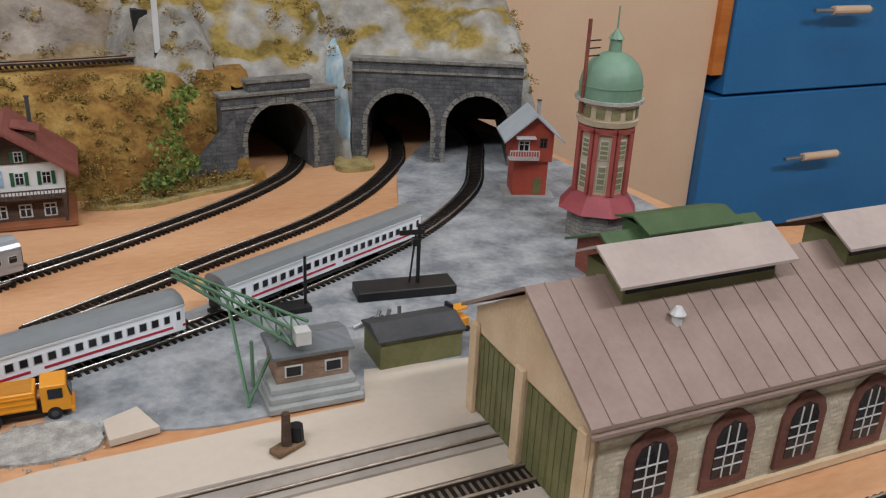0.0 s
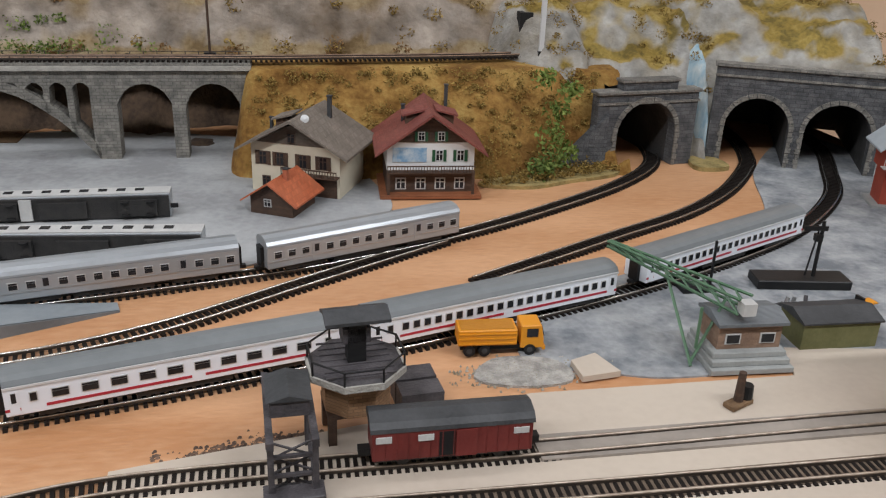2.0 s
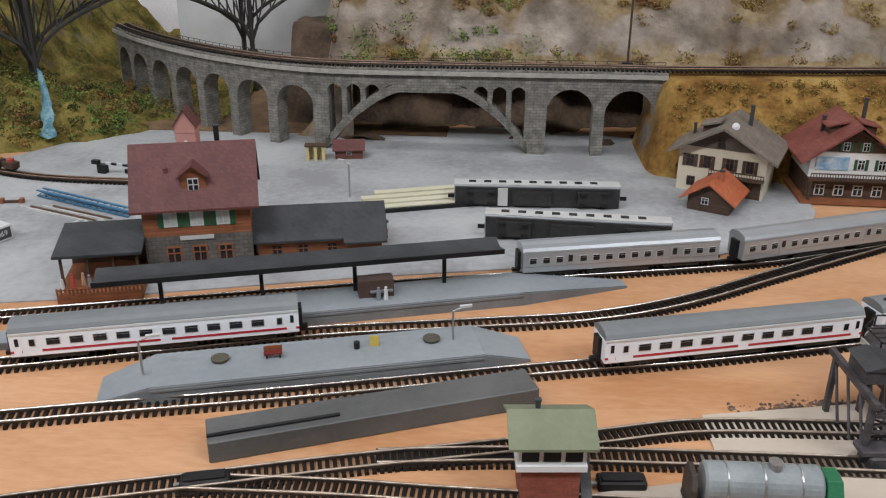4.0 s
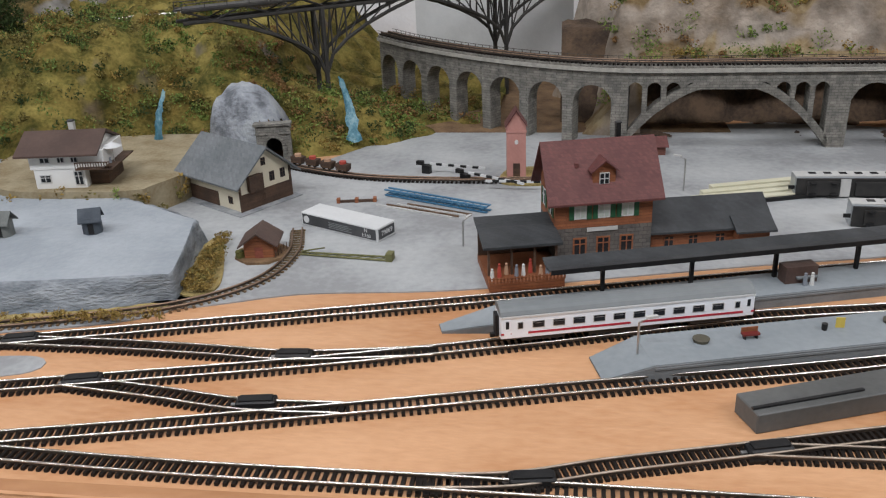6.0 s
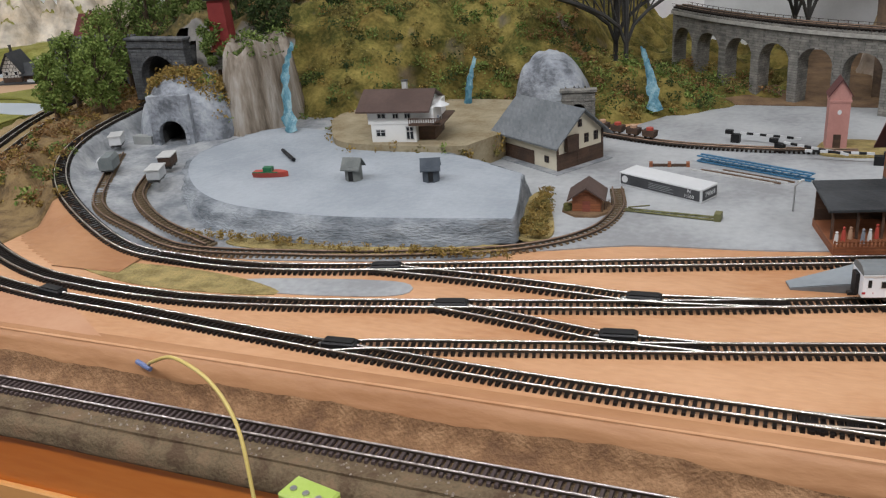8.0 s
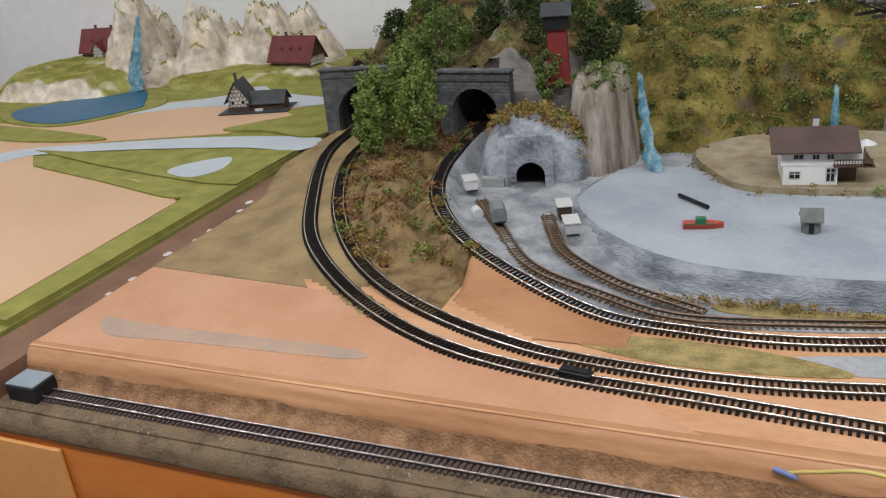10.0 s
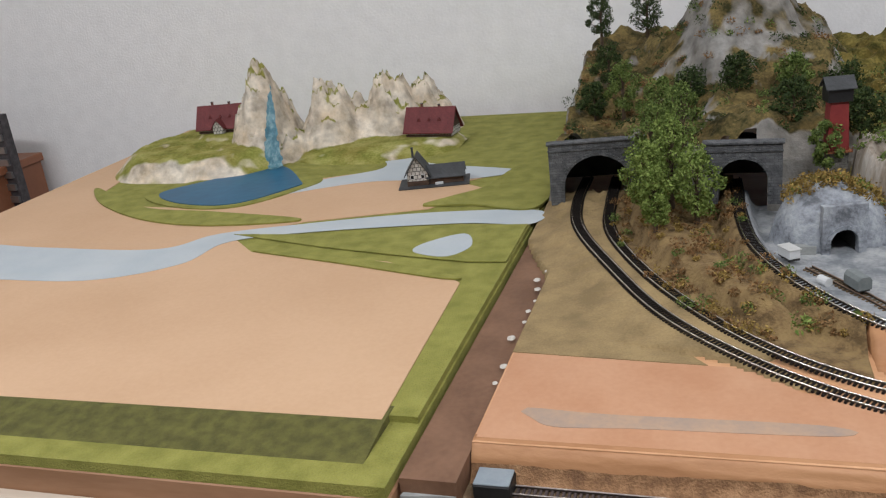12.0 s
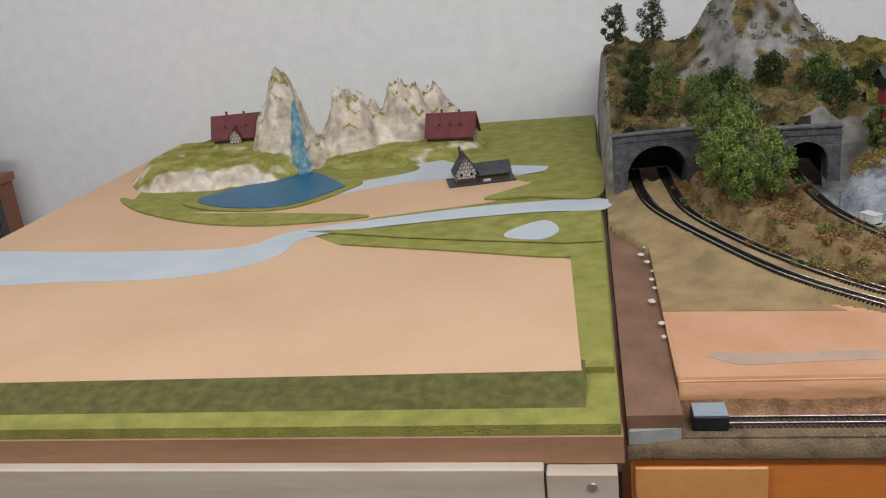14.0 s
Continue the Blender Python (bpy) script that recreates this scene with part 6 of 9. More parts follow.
chimney(rh, -0.018, 0.002, 0.045, 0.058, ROOFD, 0.0012)

gh.scale = rh.scale = (1.1, 1.1, 1.12)
osd = thing("orange_roof_shed", 1.383, 0.434, 0.001, -28, "small brown shed with bright orange tile roof", "shed")
gable_walls(osd, 0.034, 0.036, 0.013, 0.0235, DWOOD, "y")
gable_roof(osd, 0.034, 0.036, 0.013, 0.0245, ORROOF, 0.0055, 0.0014, "y")
chimney(osd, 0.004, -0.002, 0.022, 0.031, mat("orange_brick", (0.35, 0.1, 0.05), (0.42, 0.14, 0.07), 0.8), 0.0018)
window(osd, "S", -0.003, 0.006, 0.006, 0.006, (0.017, 0.018), FRAMEW)

# ---- depot yard ----
DIRTG = mat("sooty_grey_plastic", (0.032, 0.029, 0.032), (0.085, 0.077, 0.082), 0.6, 0, 90, 0.3)
YELLOW = mat("orange_yellow_plastic", (0.62, 0.24, 0.01), (0.68, 0.28, 0.015), 0.4, 0, 30, 0.03)
OLIVE = mat("olive_paint", (0.1, 0.1, 0.035), (0.15, 0.145, 0.06), 0.7, 0, 60, 0.1)
CRANEG = mat("green_crane_paint", (0.06, 0.13, 0.07), (0.09, 0.18, 0.1), 0.5, 0, 60, 0.1)


def octagon(r, z0, z1, cx=0.0, cy=0.0, r1=None):
    return cyl(r, r1 or r, z1 - z0, pose(cx, cy, (z0 + z1) / 2, 0, 0, 22.5), 8)


gan_scale = 0.86
coal = thing("coaling_tower", 1.413, 0.143, 0.0, 6, "octagonal coaling tower with brick body and dark platform", "coaling tower")
for sx in (-1, 1):
    for sy in (-1, 1):
        part("leg", box(sx * 0.012 - 0.0018, sx * 0.012 + 0.0018, sy * 0.009 - 0.0018, sy * 0.009 + 0.0018, 0, 0.016), DWOOD, coal)
part("cross_beam", box(-0.014, 0.014, -0.011, 0.011, 0.0145, 0.0165), DWOOD, coal)
part("brick_body", octagon(0.0155, 0.0165, 0.033), coursed(mat("tan_brick", (0.32, 0.18, 0.09), (0.40, 0.24, 0.13), 0.8, 0, 60, 0.2), 0.004, 0.0016), coal)
part("gallery", octagon(0.0225, 0.033, 0.036), FASC, coal)
part("gallery_floor", octagon(0.0214, 0.036, 0.0375, r1=0.0205), DIRTG, coal)
for k in range(7):
    part("floor_rib", box(-0.015, 0.015, -0.0155 + k * 0.005, -0.0145 + k * 0.005, 0.0375, 0.0381), DIRTG, coal)
for k in range(8):
    a0, a1 = math.radians(45 * k + 22.5), math.radians(45 * k + 67.5)
    p0, p1 = (0.0215 * math.cos(a0), 0.0215 * math.sin(a0)), (0.0215 * math.cos(a1), 0.0215 * math.sin(a1))
    part("gallery_rail", rod((*p0, 0.0425), (*p1, 0.0425), 0.0005, 5), BLACK, coal)
    part("rail_post", rod((*p0, 0.036), (*p0, 0.0425), 0.0005, 5), BLACK, coal)
part("crane_pillar", box(-0.004, 0.004, -0.004, 0.004, 0.0375, 0.058), BLACK, coal)
part("crane_cabin", box(-0.006, 0.006, -0.004, 0.006, 0.047, 0.054), DIRTG, coal)
part("top_roof", prism([(-0.008, 0.0575), (0, 0.0605), (0.008, 0.0575), (0.008, 0.059), (0, 0.0622), (-0.008, 0.059)], -0.014, 0.014, axis="x"), ROOFD, coal)
for k, (xx, yy) in enumerate(((0.02, 0.026), (0.02, 0.012))):
    bk = part("coal_bin", box(xx + 0.002, xx + 0.022, yy - 0.009, yy + 0.003, 0.0, 0.013), DIRTG, coal, "open dark coal bin")

gan = thing("coal_gantry", 1.384, 0.112, 0.0, 3, "weathered grey steel coal gantry straddling the track", "gantry")
for sx in (-1, 1):
    for y0, lean in ((-0.02, 0.004), (0.022, -0.004)):
        part("leg", prism([(sx * 0.0085 - 0.0012, 0), (sx * 0.0085 + 0.0012, 0), (sx * 0.0085 + 0.0012, 0.04), (sx * 0.0085 - 0.0012, 0.04)], y0 - 0.0015, y0 + 0.0015), DIRTG, gan)
    part("side_beam", box(sx * 0.0085 - 0.0014, sx * 0.0085 + 0.0014, -0.024, 0.028, 0.037, 0.041), DIRTG, gan)
    for k in range(3):
        part("brace", rod((sx * 0.0085, -0.02 + k * 0.014, 0.004), (sx * 0.0085, -0.006 + k * 0.014, 0.037), 0.0008, 5), DIRTG, gan)
for z in (0.01, 0.02, 0.03):
    part("rung", box(-0.0085, 0.0085, -0.021, -0.0195, z, z + 0.0015), DIRTG, gan)
for k in range(3):
    for sx in (-1, 1):
        part("cross_brace", rod((-0.0075 * sx, -0.0175, 0.012 + k * 0.008), (0.0075 * sx, -0.0175, 0.02 + k * 0.008), 0.0006, 5), DIRTG, gan)
part("base_plate", box(-0.0118, 0.0118, -0.0262, -0.0155, 0.009, 0.0125), DIRTG, gan, bevel=0.0005)
part("hoist_house", box(-0.0078, 0.0078, -0.008, 0.012, 0.041, 0.05), DIRTG, gan, bevel=0.0008)
part("hoist_roof", prism([(-0.009, 0.05), (0, 0.053), (0.009, 0.05)], -0.009, 0.013), ROOFD, gan)
part("hopper", box(-0.008, 0.008, -0.027, -0.014, 0.001, 0.009), DIRTG, gan, bevel=0.001)

gan.scale = (1, 1, gan_scale)
truck = thing("tipper_truck", 1.4935, 0.206, 0.001, -3, "orange-yellow toy tipper truck with black wheels", "truck")
part("chassis", box(-0.021, 0.021, -0.0045, 0.0045, 0.003, 0.0052), BLACK, truck)
tub = part("tipper_body", box(-0.0225, 0.0085, -0.0068, 0.0068, 0.0062, 0.0152), YELLOW, truck, bevel=0.0004)
for k in range(3):
    part("side_rib", box(-0.0222, 0.0082, -0.0073, -0.0068, 0.0072 + k * 0.0028, 0.0079 + k * 0.0028), YELLOW, tub)
part("load_floor", box(-0.0212, 0.0072, -0.0056, 0.0056, 0.0152, 0.0154), mat("shaded_tub", (0.4, 0.16, 0.01), (0.46, 0.19, 0.015), 0.5), tub)
cab = part("cab", prism([(0.0105, 0.004), (0.0225, 0.004), (0.0228, 0.009), (0.0212, 0.0172), (0.0105, 0.0172)], -0.0065, 0.0065), YELLOW, truck, bevel=0.0004)
part("windscreen", prism([(0.0228, 0.0105), (0.0216, 0.0158), (0.0219, 0.0158), (0.0232, 0.0105)], -0.0052, 0.0052), PANE, cab)
part("side_window", box(0.0135, 0.0195, -0.0069, -0.0066, 0.0108, 0.0155), PANE, cab)
part("bumper", box(0.0222, 0.0238, -0.0066, 0.0066, 0.003, 0.0052), YELLOW, cab)
for xx in (-0.0165, -0.0085, 0.0155):
    for sy in (-1, 1):
        w = part("wheel", cyl(0.0032, 0.0032, 0.0026, pose(xx, sy * 0.0055, 0.0032, 90), 16), BLACK, truck)
        part("rim", cyl(0.0016, 0.0016, 0.0028, pose(xx, sy * 0.0055, 0.0032, 90), 10), ROOFD, w)

hut = thing("crane_hut", 1.619, 0.1835, 0.001, -2, "small brick crane hut on stepped concrete base", "hut")
CONC = mat("pale_concrete", (0.25, 0.26, 0.25), (0.33, 0.34, 0.33), 0.8, 0, 60, 0.2)
for k in range(3):
    part("step", box(-0.0225 + k * 0.0012, 0.0225 - k * 0.0012, -0.018 + k * 0.003, 0.018, k * 0.0032, k * 0.0032 + 0.0032), CONC, hut, bevel=0.0003)
part("wall", box(-0.0165, 0.018, -0.0075, 0.013, 0.0096, 0.0235), coursed(mat("tan_brick", (0.24, 0.15, 0.10), (0.32, 0.21, 0.145), 0.8, 0, 60, 0.2), 0.004, 0.0016, 0.5, 0.8), hut)
part("roof", prism([(-0.0105, 0.0235), (0.016, 0.0235), (0.016, 0.0252), (0.003, 0.0285), (-0.0105, 0.0252)], -0.0185, 0.02, axis="x"), SLATE, hut)
for xx in (-0.0085, 0.0105):
    w = part("window", box(xx - 0.0042, xx + 0.0042, -0.0079, -0.0074, 0.0125, 0.0185), FRAMEW, hut)
    part("pane", box(xx - 0.0034, xx + 0.0034, -0.0082, -0.0079, 0.0132, 0.0178), PANE, w)

jib = thing("crane_jib", 0, 0, 0, 0, "green lattice crane jib leaning on the hut", "crane")
tip, heel = Vector((1.572, 0.262, 0.036)), Vector((1.6135, 0.176, 0.036))
ax = (tip - heel).normalized()
sd = ax.cross(Vector((0, 0, 1))).normalized()
upv = sd.cross(ax)
ends = []
for s in (-1, 1):
    for u in (0.0, 1.0):
        a = heel + sd * s * 0.005 + upv * (u * 0.008 - 0.004)
        b = tip + sd * s * 0.0012 + upv * (u * 0.003 - 0.0015)
        part("chord", rod(a, b, 0.0009, 5), CRANEG, jib)
        ends.append((a, b))
for k in range(9):
    t0, t1 = k / 9, (k + 1) / 9
    for i, j in ((0, 1), (2, 3), (0, 2), (1, 3)):
        part("lattice", rod(ends[i][0].lerp(ends[i][1], t0), ends[j][0].lerp(ends[j][1], t1), 0.0005, 4), CRANEG, jib)
part("stay", rod(heel + Vector((-0.005, 0.01, 0.0)), (1.589, 0.178, 0.002), 0.0009, 5), CRANEG, jib)
part("stay", rod(tip.lerp(heel, 0.45), (1.589, 0.176, 0.002), 0.0009, 5), CRANEG, jib)
part("mast", rod((1.592, 0.1795, 0.0105), (1.592, 0.1795, 0.034), 0.0009, 5), CRANEG, jib)
part("counterweight", box(1.6105, 1.6175, 0.171, 0.178, 0.0318, 0.0385), FRAMEW, jib)

gs = thing("olive_shed", 1.68, 0.198, 0.001, -1, "small olive green shed with dark roof", "shed")
part("wall", box(-0.0225, 0.0225, -0.012, 0.012, 0, 0.0155), OLIVE, gs)
part("roof", prism([(-0.0135, 0.0155), (0.0135, 0.0155), (0.0135, 0.0165), (0.0, 0.0205), (-0.0135, 0.0165)], -0.0238, 0.0238, axis="x"), ROOFD, gs)
fl = thing("forklift", 1.712, 0.212, 0.001, 10, "tiny yellow forklift with black mast", "forklift")
part("body", box(-0.004, 0.006, -0.004, 0.004, 0.002, 0.0085), YELLOW, fl, bevel=0.0005)
part("mast", box(-0.0065, -0.005, -0.003, 0.003, 0.001, 0.018), BLACK, fl)
part("roll_cage", box(-0.003, 0.005, -0.0035, 0.0035, 0.0135, 0.0142), YELLOW, fl)
for xx in (-0.003, 0.0045):
    for sy in (-1, 1):
        part("wheel", cyl(0.0017, 0.0017, 0.0014, pose(xx, sy * 0.004, 0.0017, 90), 10), BLACK, fl)
jk = thing("scrap_heap", 1.674, 0.232, 0.001, 0, "dark scrap machinery in front of the olive shed", "scrap")
for k in range(7):
    part("scrap_piece", rod((-0.014 + k * 0.005, 0.004 * math.sin(k * 2.2), 0.001), (-0.008 + k * 0.004, -0.004 * math.sin(k * 1.3), 0.004 + 0.003 * (k % 3)), 0.0012, 6), DIRTG if k % 2 else STEEL, jk)

sg = thing("railway_signal", 1.704, 0.266, 0.001, -8, "black semaphore signal mast on a slab base", "signal")
part("base_slab", box(-0.03, 0.03, -0.009, 0.009, 0, 0.006), BLACK, sg, bevel=0.0006)
part("mast", rod((0.008, 0, 0.006), (0.008, 0, 0.043), 0.0012, 8), BLACK, sg)
part("arm", box(-0.004, 0.011, -0.0012, -0.0004, 0.037, 0.04), BLACK, sg)
part("lamp", box(0.004, 0.0085, -0.002, 0.002, 0.03, 0.0345), BLACK, sg)
part("ladder", rod((0.003, 0.001, 0.006), (0.0062, 0.001, 0.036), 0.0006, 5), BLACK, sg)
s2 = thing("track_signal", 1.643, 0.266, 0.001, 0, "slender black lineside post beside the train", "signal")
part("post", rod((0, 0, 0), (0, 0, 0.032), 0.0009, 6), BLACK, s2)
part("foot", box(-0.02, 0.002, -0.006, 0.006, 0, 0.003), BLACK, s2)
st2 = thing("pump", 1.597, 0.1395, 0.0012, 25, "small rusty brown tree-stump-like pump on card", "pump")
part("base", box(-0.008, 0.007, -0.0035, 0.0035, 0, 0.003), EARTH, st2, bevel=0.0006)
part("column", cyl(0.0024, 0.0018, 0.016, pose(-0.001, 0, 0.0105), 9), DWOOD, st2)
part("motor", cyl(0.0035, 0.003, 0.007, pose(0.0045, 0, 0.0065), 10), BLACK, st2)
cp = part("card_offcut", prism([(1.528, 0.1685), (1.549, 0.1715), (1.542, 0.191), (1.527, 0.185)], 0.0012, 0.0045, axis="z"), PAPER)
tagged(cp, "beige card offcut lying on the ground", "card")

# red signal box
sb = thing("red_signal_box", 1.868, 0.404, 0.001, -20, "red wooden signal box with grey roof and balcony", "signal box")
REDW = mat("red_painted_wood", (0.30, 0.045, 0.025), (0.37, 0.065, 0.035), 0.6, 0, 60, 0.1)
part("lower_storey", box(-0.0135, 0.0135, -0.012, 0.012, 0.002, 0.03), REDW, sb)
gable_walls(sb, 0.032, 0.028, 0.053, 0.066, REDW, "y", 0.03, "upper_storey")
gable_roof(sb, 0.032, 0.028, 0.053, 0.067, mat("pale_grey_roof", (0.3, 0.34, 0.37), (0.36, 0.4, 0.43), 0.6, 0, 40, 0.1), 0.0075, 0.0014, "y")
balcony(sb, -0.019, 0.004, -0.014, 0.034, 0.008, FRAMEW, 0.007)
part("awning", box(-0.014, 0.001, -0.021, -0.014, 0.0495, 0.0505), FRAMEW, sb)
window(sb, "S", -0.007, 0.038, 0.009, 0.009, (0.016, 0.014), FRAMEW)
window(sb, "S", 0.008, 0.041, 0.006, 0.008, (0.016, 0.014), DWOOD)
part("door", box(0.003, 0.009, -0.0125, -0.012, 0.003, 0.016), OLIVE, sb)
part("base_slab", box(-0.02, 0.02, -0.018, 0.016, 0, 0.002), CONC, sb)
chimney(sb, 0.006, 0.004, 0.058, 0.074, CONC, 0.0012)

# water tower
wt = thing("water_tower", 1.872, 0.313, 0.001, 10, "tall brick water tower with green copper dome", "water tower")
BEIGE = mat("beige_stone", (0.42, 0.33, 0.22), (0.52, 0.43, 0.31), 0.8, 0, 80, 0.2)
COPPER = mat("green_copper", (0.12, 0.22, 0.15), (0.18, 0.30, 0.21), 0.5, 0, 30, 0.1)
part("stone_foot", octagon(0.022, 0, 0.02), STONE, wt)
part("skirt_roof", octagon(0.029, 0.02, 0.033, r1=0.019), mat("crimson_roof", (0.25, 0.04, 0.05), (0.32, 0.06, 0.07), 0.6), wt)
part("shaft", octagon(0.0182, 0.033, 0.083), BEIGE, wt)
for k in range(8):
    a = 45 * k
    m = pose(0, 0, 0, 0, 0, a)
    bm = box(0.0168, 0.0192, -0.0072, -0.0045, 0.033, 0.078)
    box(0.0168, 0.0192, 0.0045, 0.0072, 0.033, 0.078, bm)
    box(0.0168, 0.0192, -0.0072, 0.0072, 0.076, 0.08, bm)
    bm.transform(m)
    part("brick_pilaster", bm, mat("crimson_brick", (0.27, 0.05, 0.04), (0.34, 0.075, 0.06), 0.7) if k == 0 else bpy.data.materials["crimson_brick"], wt)
    for z0, z1 in ((0.036, 0.054), (0.058, 0.072)):
        bm = box(0.0165, 0.0174, -0.003, 0.003, z0, z1)
        bm.transform(m)
        w = part("window", bm, FRAMEW, wt)
        for q in range(4):
            bm = box(0.0174, 0.0177, -0.0024, 0.0024, z0 + 0.001 + q * (z1 - z0 - 0.001) / 4, z0 + (q + 1) * (z1 - z0 - 0.001) / 4)
            bm.transform(m)
            part("pane", bm, mat("olive_glass", (0.16, 0.15, 0.07), (0.25, 0.23, 0.12), 0.25) if "olive_glass" not in bpy.data.materials else bpy.data.materials["olive_glass"], w)
part("cornice", cyl(0.0205, 0.0215, 0.004, pose(0, 0, 0.083), 24), BEIGE, wt)
part("drum", cyl(0.0198, 0.0198, 0.0125, pose(0, 0, 0.0905), 24), BEIGE, wt)
for k in range(12):
    bm = box(0.0192, 0.0202, -0.003, 0.003, 0.0865, 0.0935)
    bm.transform(pose(0, 0, 0, 0, 0, 30 * k))
    part("drum_window", bm, bpy.data.materials["olive_glass"], wt)
part("gallery_ring", cyl(0.0235, 0.0235, 0.0022, pose(0, 0, 0.0975), 32), FASC, wt)
part("tank_band", cyl(0.0212, 0.0212, 0.008, pose(0, 0, 0.1026), 32), COPPER, wt)
bm = bmesh.new()
rings = []
for k in range(9):
    a = math.radians(90 * k / 9)
    rings.append([bm.verts.new((0.0212 * math.cos(a) * math.cos(t), 0.0212 * math.cos(a) * math.sin(t), 0.1066 + 0.0225 * math.sin(a))) for t in (2 * math.pi * i / 32 for i in range(32))])
for k in range(8):
    for i in range(32):
        bm.faces.new((rings[k][i], rings[k][(i + 1) % 32], rings[k + 1][(i + 1) % 32], rings[k + 1][i]))
bm.faces.new(rings[-1])
part("dome", bm, COPPER, wt, smooth=True)
part("dome_rib", cyl(0.0216, 0.0216, 0.0007, pose(0, 0, 0.1068), 32), COPPER, wt)
part("lantern", cyl(0.0045, 0.004, 0.009, pose(0, 0, 0.1325), 10), COPPER, wt)
part("lantern_roof", cyl(0.0055, 0.0012, 0.006, pose(0, 0, 0.14), 10), COPPER, wt)
part("finial", rod((0, 0, 0.142), (0, 0, 0.158), 0.0006, 6), COPPER, wt)
part("downpipe", rod((-0.0215, 0.004, 0.088), (-0.0215, 0.004, 0.15), 0.0013, 8), BRICK, wt)
for z in (0.126, 0.131, 0.136):
    part("pipe_stay", rod((-0.0215, 0.004, z), (-0.01, 0.004, z), 0.0005, 5), BLACK, wt)

# engine shed
sh = thing("engine_shed", 1.685, 0.046, 0.0012, -1.0, "two-track engine shed with brown roof and olive doors", "engine shed")
SBR = coursed(mat("cream_ashlar", (0.44, 0.39, 0.29), (0.53, 0.48, 0.37), 0.85, 0, 60, 0.3), 0.005, 0.0022, 0.6, 0.8)
SROOF = coursed(mat("mauve_brown_roof", (0.24, 0.165, 0.135), (0.30, 0.215, 0.175), 0.7, 0, 40, 0.1), 0.011, 0.5, 0.5, 0.88)
SANDST = mat("sandstone_trim", (0.5, 0.36, 0.22), (0.58, 0.44, 0.29), 0.8, 0, 60, 0.2)
MARB = coursed(mat("dark_red_brick_trim", (0.11, 0.04, 0.028), (0.16, 0.06, 0.042), 0.8, 0, 60, 0.2), 0.004, 0.0016, 0.5, 0.8)
SL, SDD = 0.36, 0.094
EV, RG = 0.053, 0.081
part("side_wall", box(0.0, SL, 0.0, 0.003, 0, EV), SBR, sh)
part("rear_side_wall", box(0.0, SL, SDD - 0.003, SDD, 0, EV), SBR, sh)
part("back_wall", box(SL - 0.003, SL, 0.003, SDD - 0.003, 0, EV), SBR, sh)
prof = [(0.0, 0.0), (0.0, EV), (SDD / 2, RG), (SDD, EV), (SDD, 0.0), (0.09, 0.0), (0.09, 0.042), (0.0525, 0.042), (0.0525, 0.0), (0.0475, 0.0), (0.0475, 0.042), (0.007, 0.042), (0.007, 0.0)]
bm = prism(prof, -0.002, 0.002, axis="x")
bmesh.ops.triangulate(bm, faces=[f for f in bm.faces if len(f.verts) > 4])
part("gable_wall", bm, SANDST, sh)
for y0, y1 in ((0.0075, 0.047), (0.053, 0.0895)):
    m = (y0 + y1) / 2
    for a, b in ((y0, m - 0.0003), (m + 0.0003, y1)):
        d = part("door", box(-0.0012, 0.0006, a, b, 0.001, 0.0415), OLIVE, sh)
        for k in range(4):
            part("door_board", box(-0.0016, -0.0012, a + 0.0008 + k * (b - a) / 4, a - 0.0004 + (k + 1) * (b - a) / 4, 0.002, 0.0405), OLIVE, d)
for yy in (0.003, 0.05, SDD - 0.002):
    part("pilaster", box(-0.0045, -0.002, yy - 0.003, yy + 0.003, 0, 0.046), SANDST, sh, bevel=0.0004)
run, over = SDD / 2, 0.006
slope = (RG - EV) / run
for nm, y0, y1 in (("roof_front", -over, SDD / 2), ("roof_back", SDD / 2, SDD + over)):
    za = EV + 0.0015 - slope * over if y0 < 0 else RG + 0.0015
    zb = RG + 0.0015 if y0 < 0 else EV + 0.0015 - slope * over
    part(nm, prism([(y0, za), (y1, zb), (y1, zb + 0.0018), (y0, za + 0.0018)], -0.007, SL + 0.006, axis="x"), SROOF, sh)
for k in range(30):
    xx = 0.002 + k * 0.012
    part("roof_batten", prism([(-over, EV + 0.0034 - slope * over), (SDD / 2, RG + 0.0034), (SDD / 2, RG + 0.0039), (-over, EV + 0.0039 - slope * over)], xx - 0.0004, xx + 0.0004, axis="x"), SROOF, sh)
part("gutter", box(-0.007, SL, -over - 0.0012, -over + 0.0002, EV - 0.0045, EV - 0.003), SROOF, sh)
for x0 in (0.03, 0.15, 0.27):
    ln = part("roof_lantern", box(x0, x0 + 0.078, SDD / 2 - 0.013, SDD / 2 + 0.013, 0.076, 0.0870), OLIVE, sh, "olive ventilator lantern")
    part("lantern_roof", prism([(SDD / 2 - 0.019, 0.0860), (SDD / 2, 0.0960), (SDD / 2 + 0.019, 0.0860), (SDD / 2 + 0.019, 0.0872), (SDD / 2, 0.0973), (SDD / 2 - 0.019, 0.0872)], x0 - 0.006, x0 + 0.084, axis="x"), coursed(mat("pale_mauve_sheet", (0.36, 0.29, 0.26), (0.43, 0.35, 0.31), 0.7, 0, 40, 0.1), 0.009, 0.5, 0.4, 0.9) if x0 < 0.1 else bpy.data.materials["pale_mauve_sheet"], ln)
    part("louvre", box(x0 + 0.001, x0 + 0.077, SDD / 2 - 0.0135, SDD / 2 - 0.013, 0.0810, 0.0860), PANE, ln)
part("roof_vent", cyl(0.0022, 0.0022, 0.007, pose(0.05, 0.024, 0.0710), 12), FRAMEW, sh)
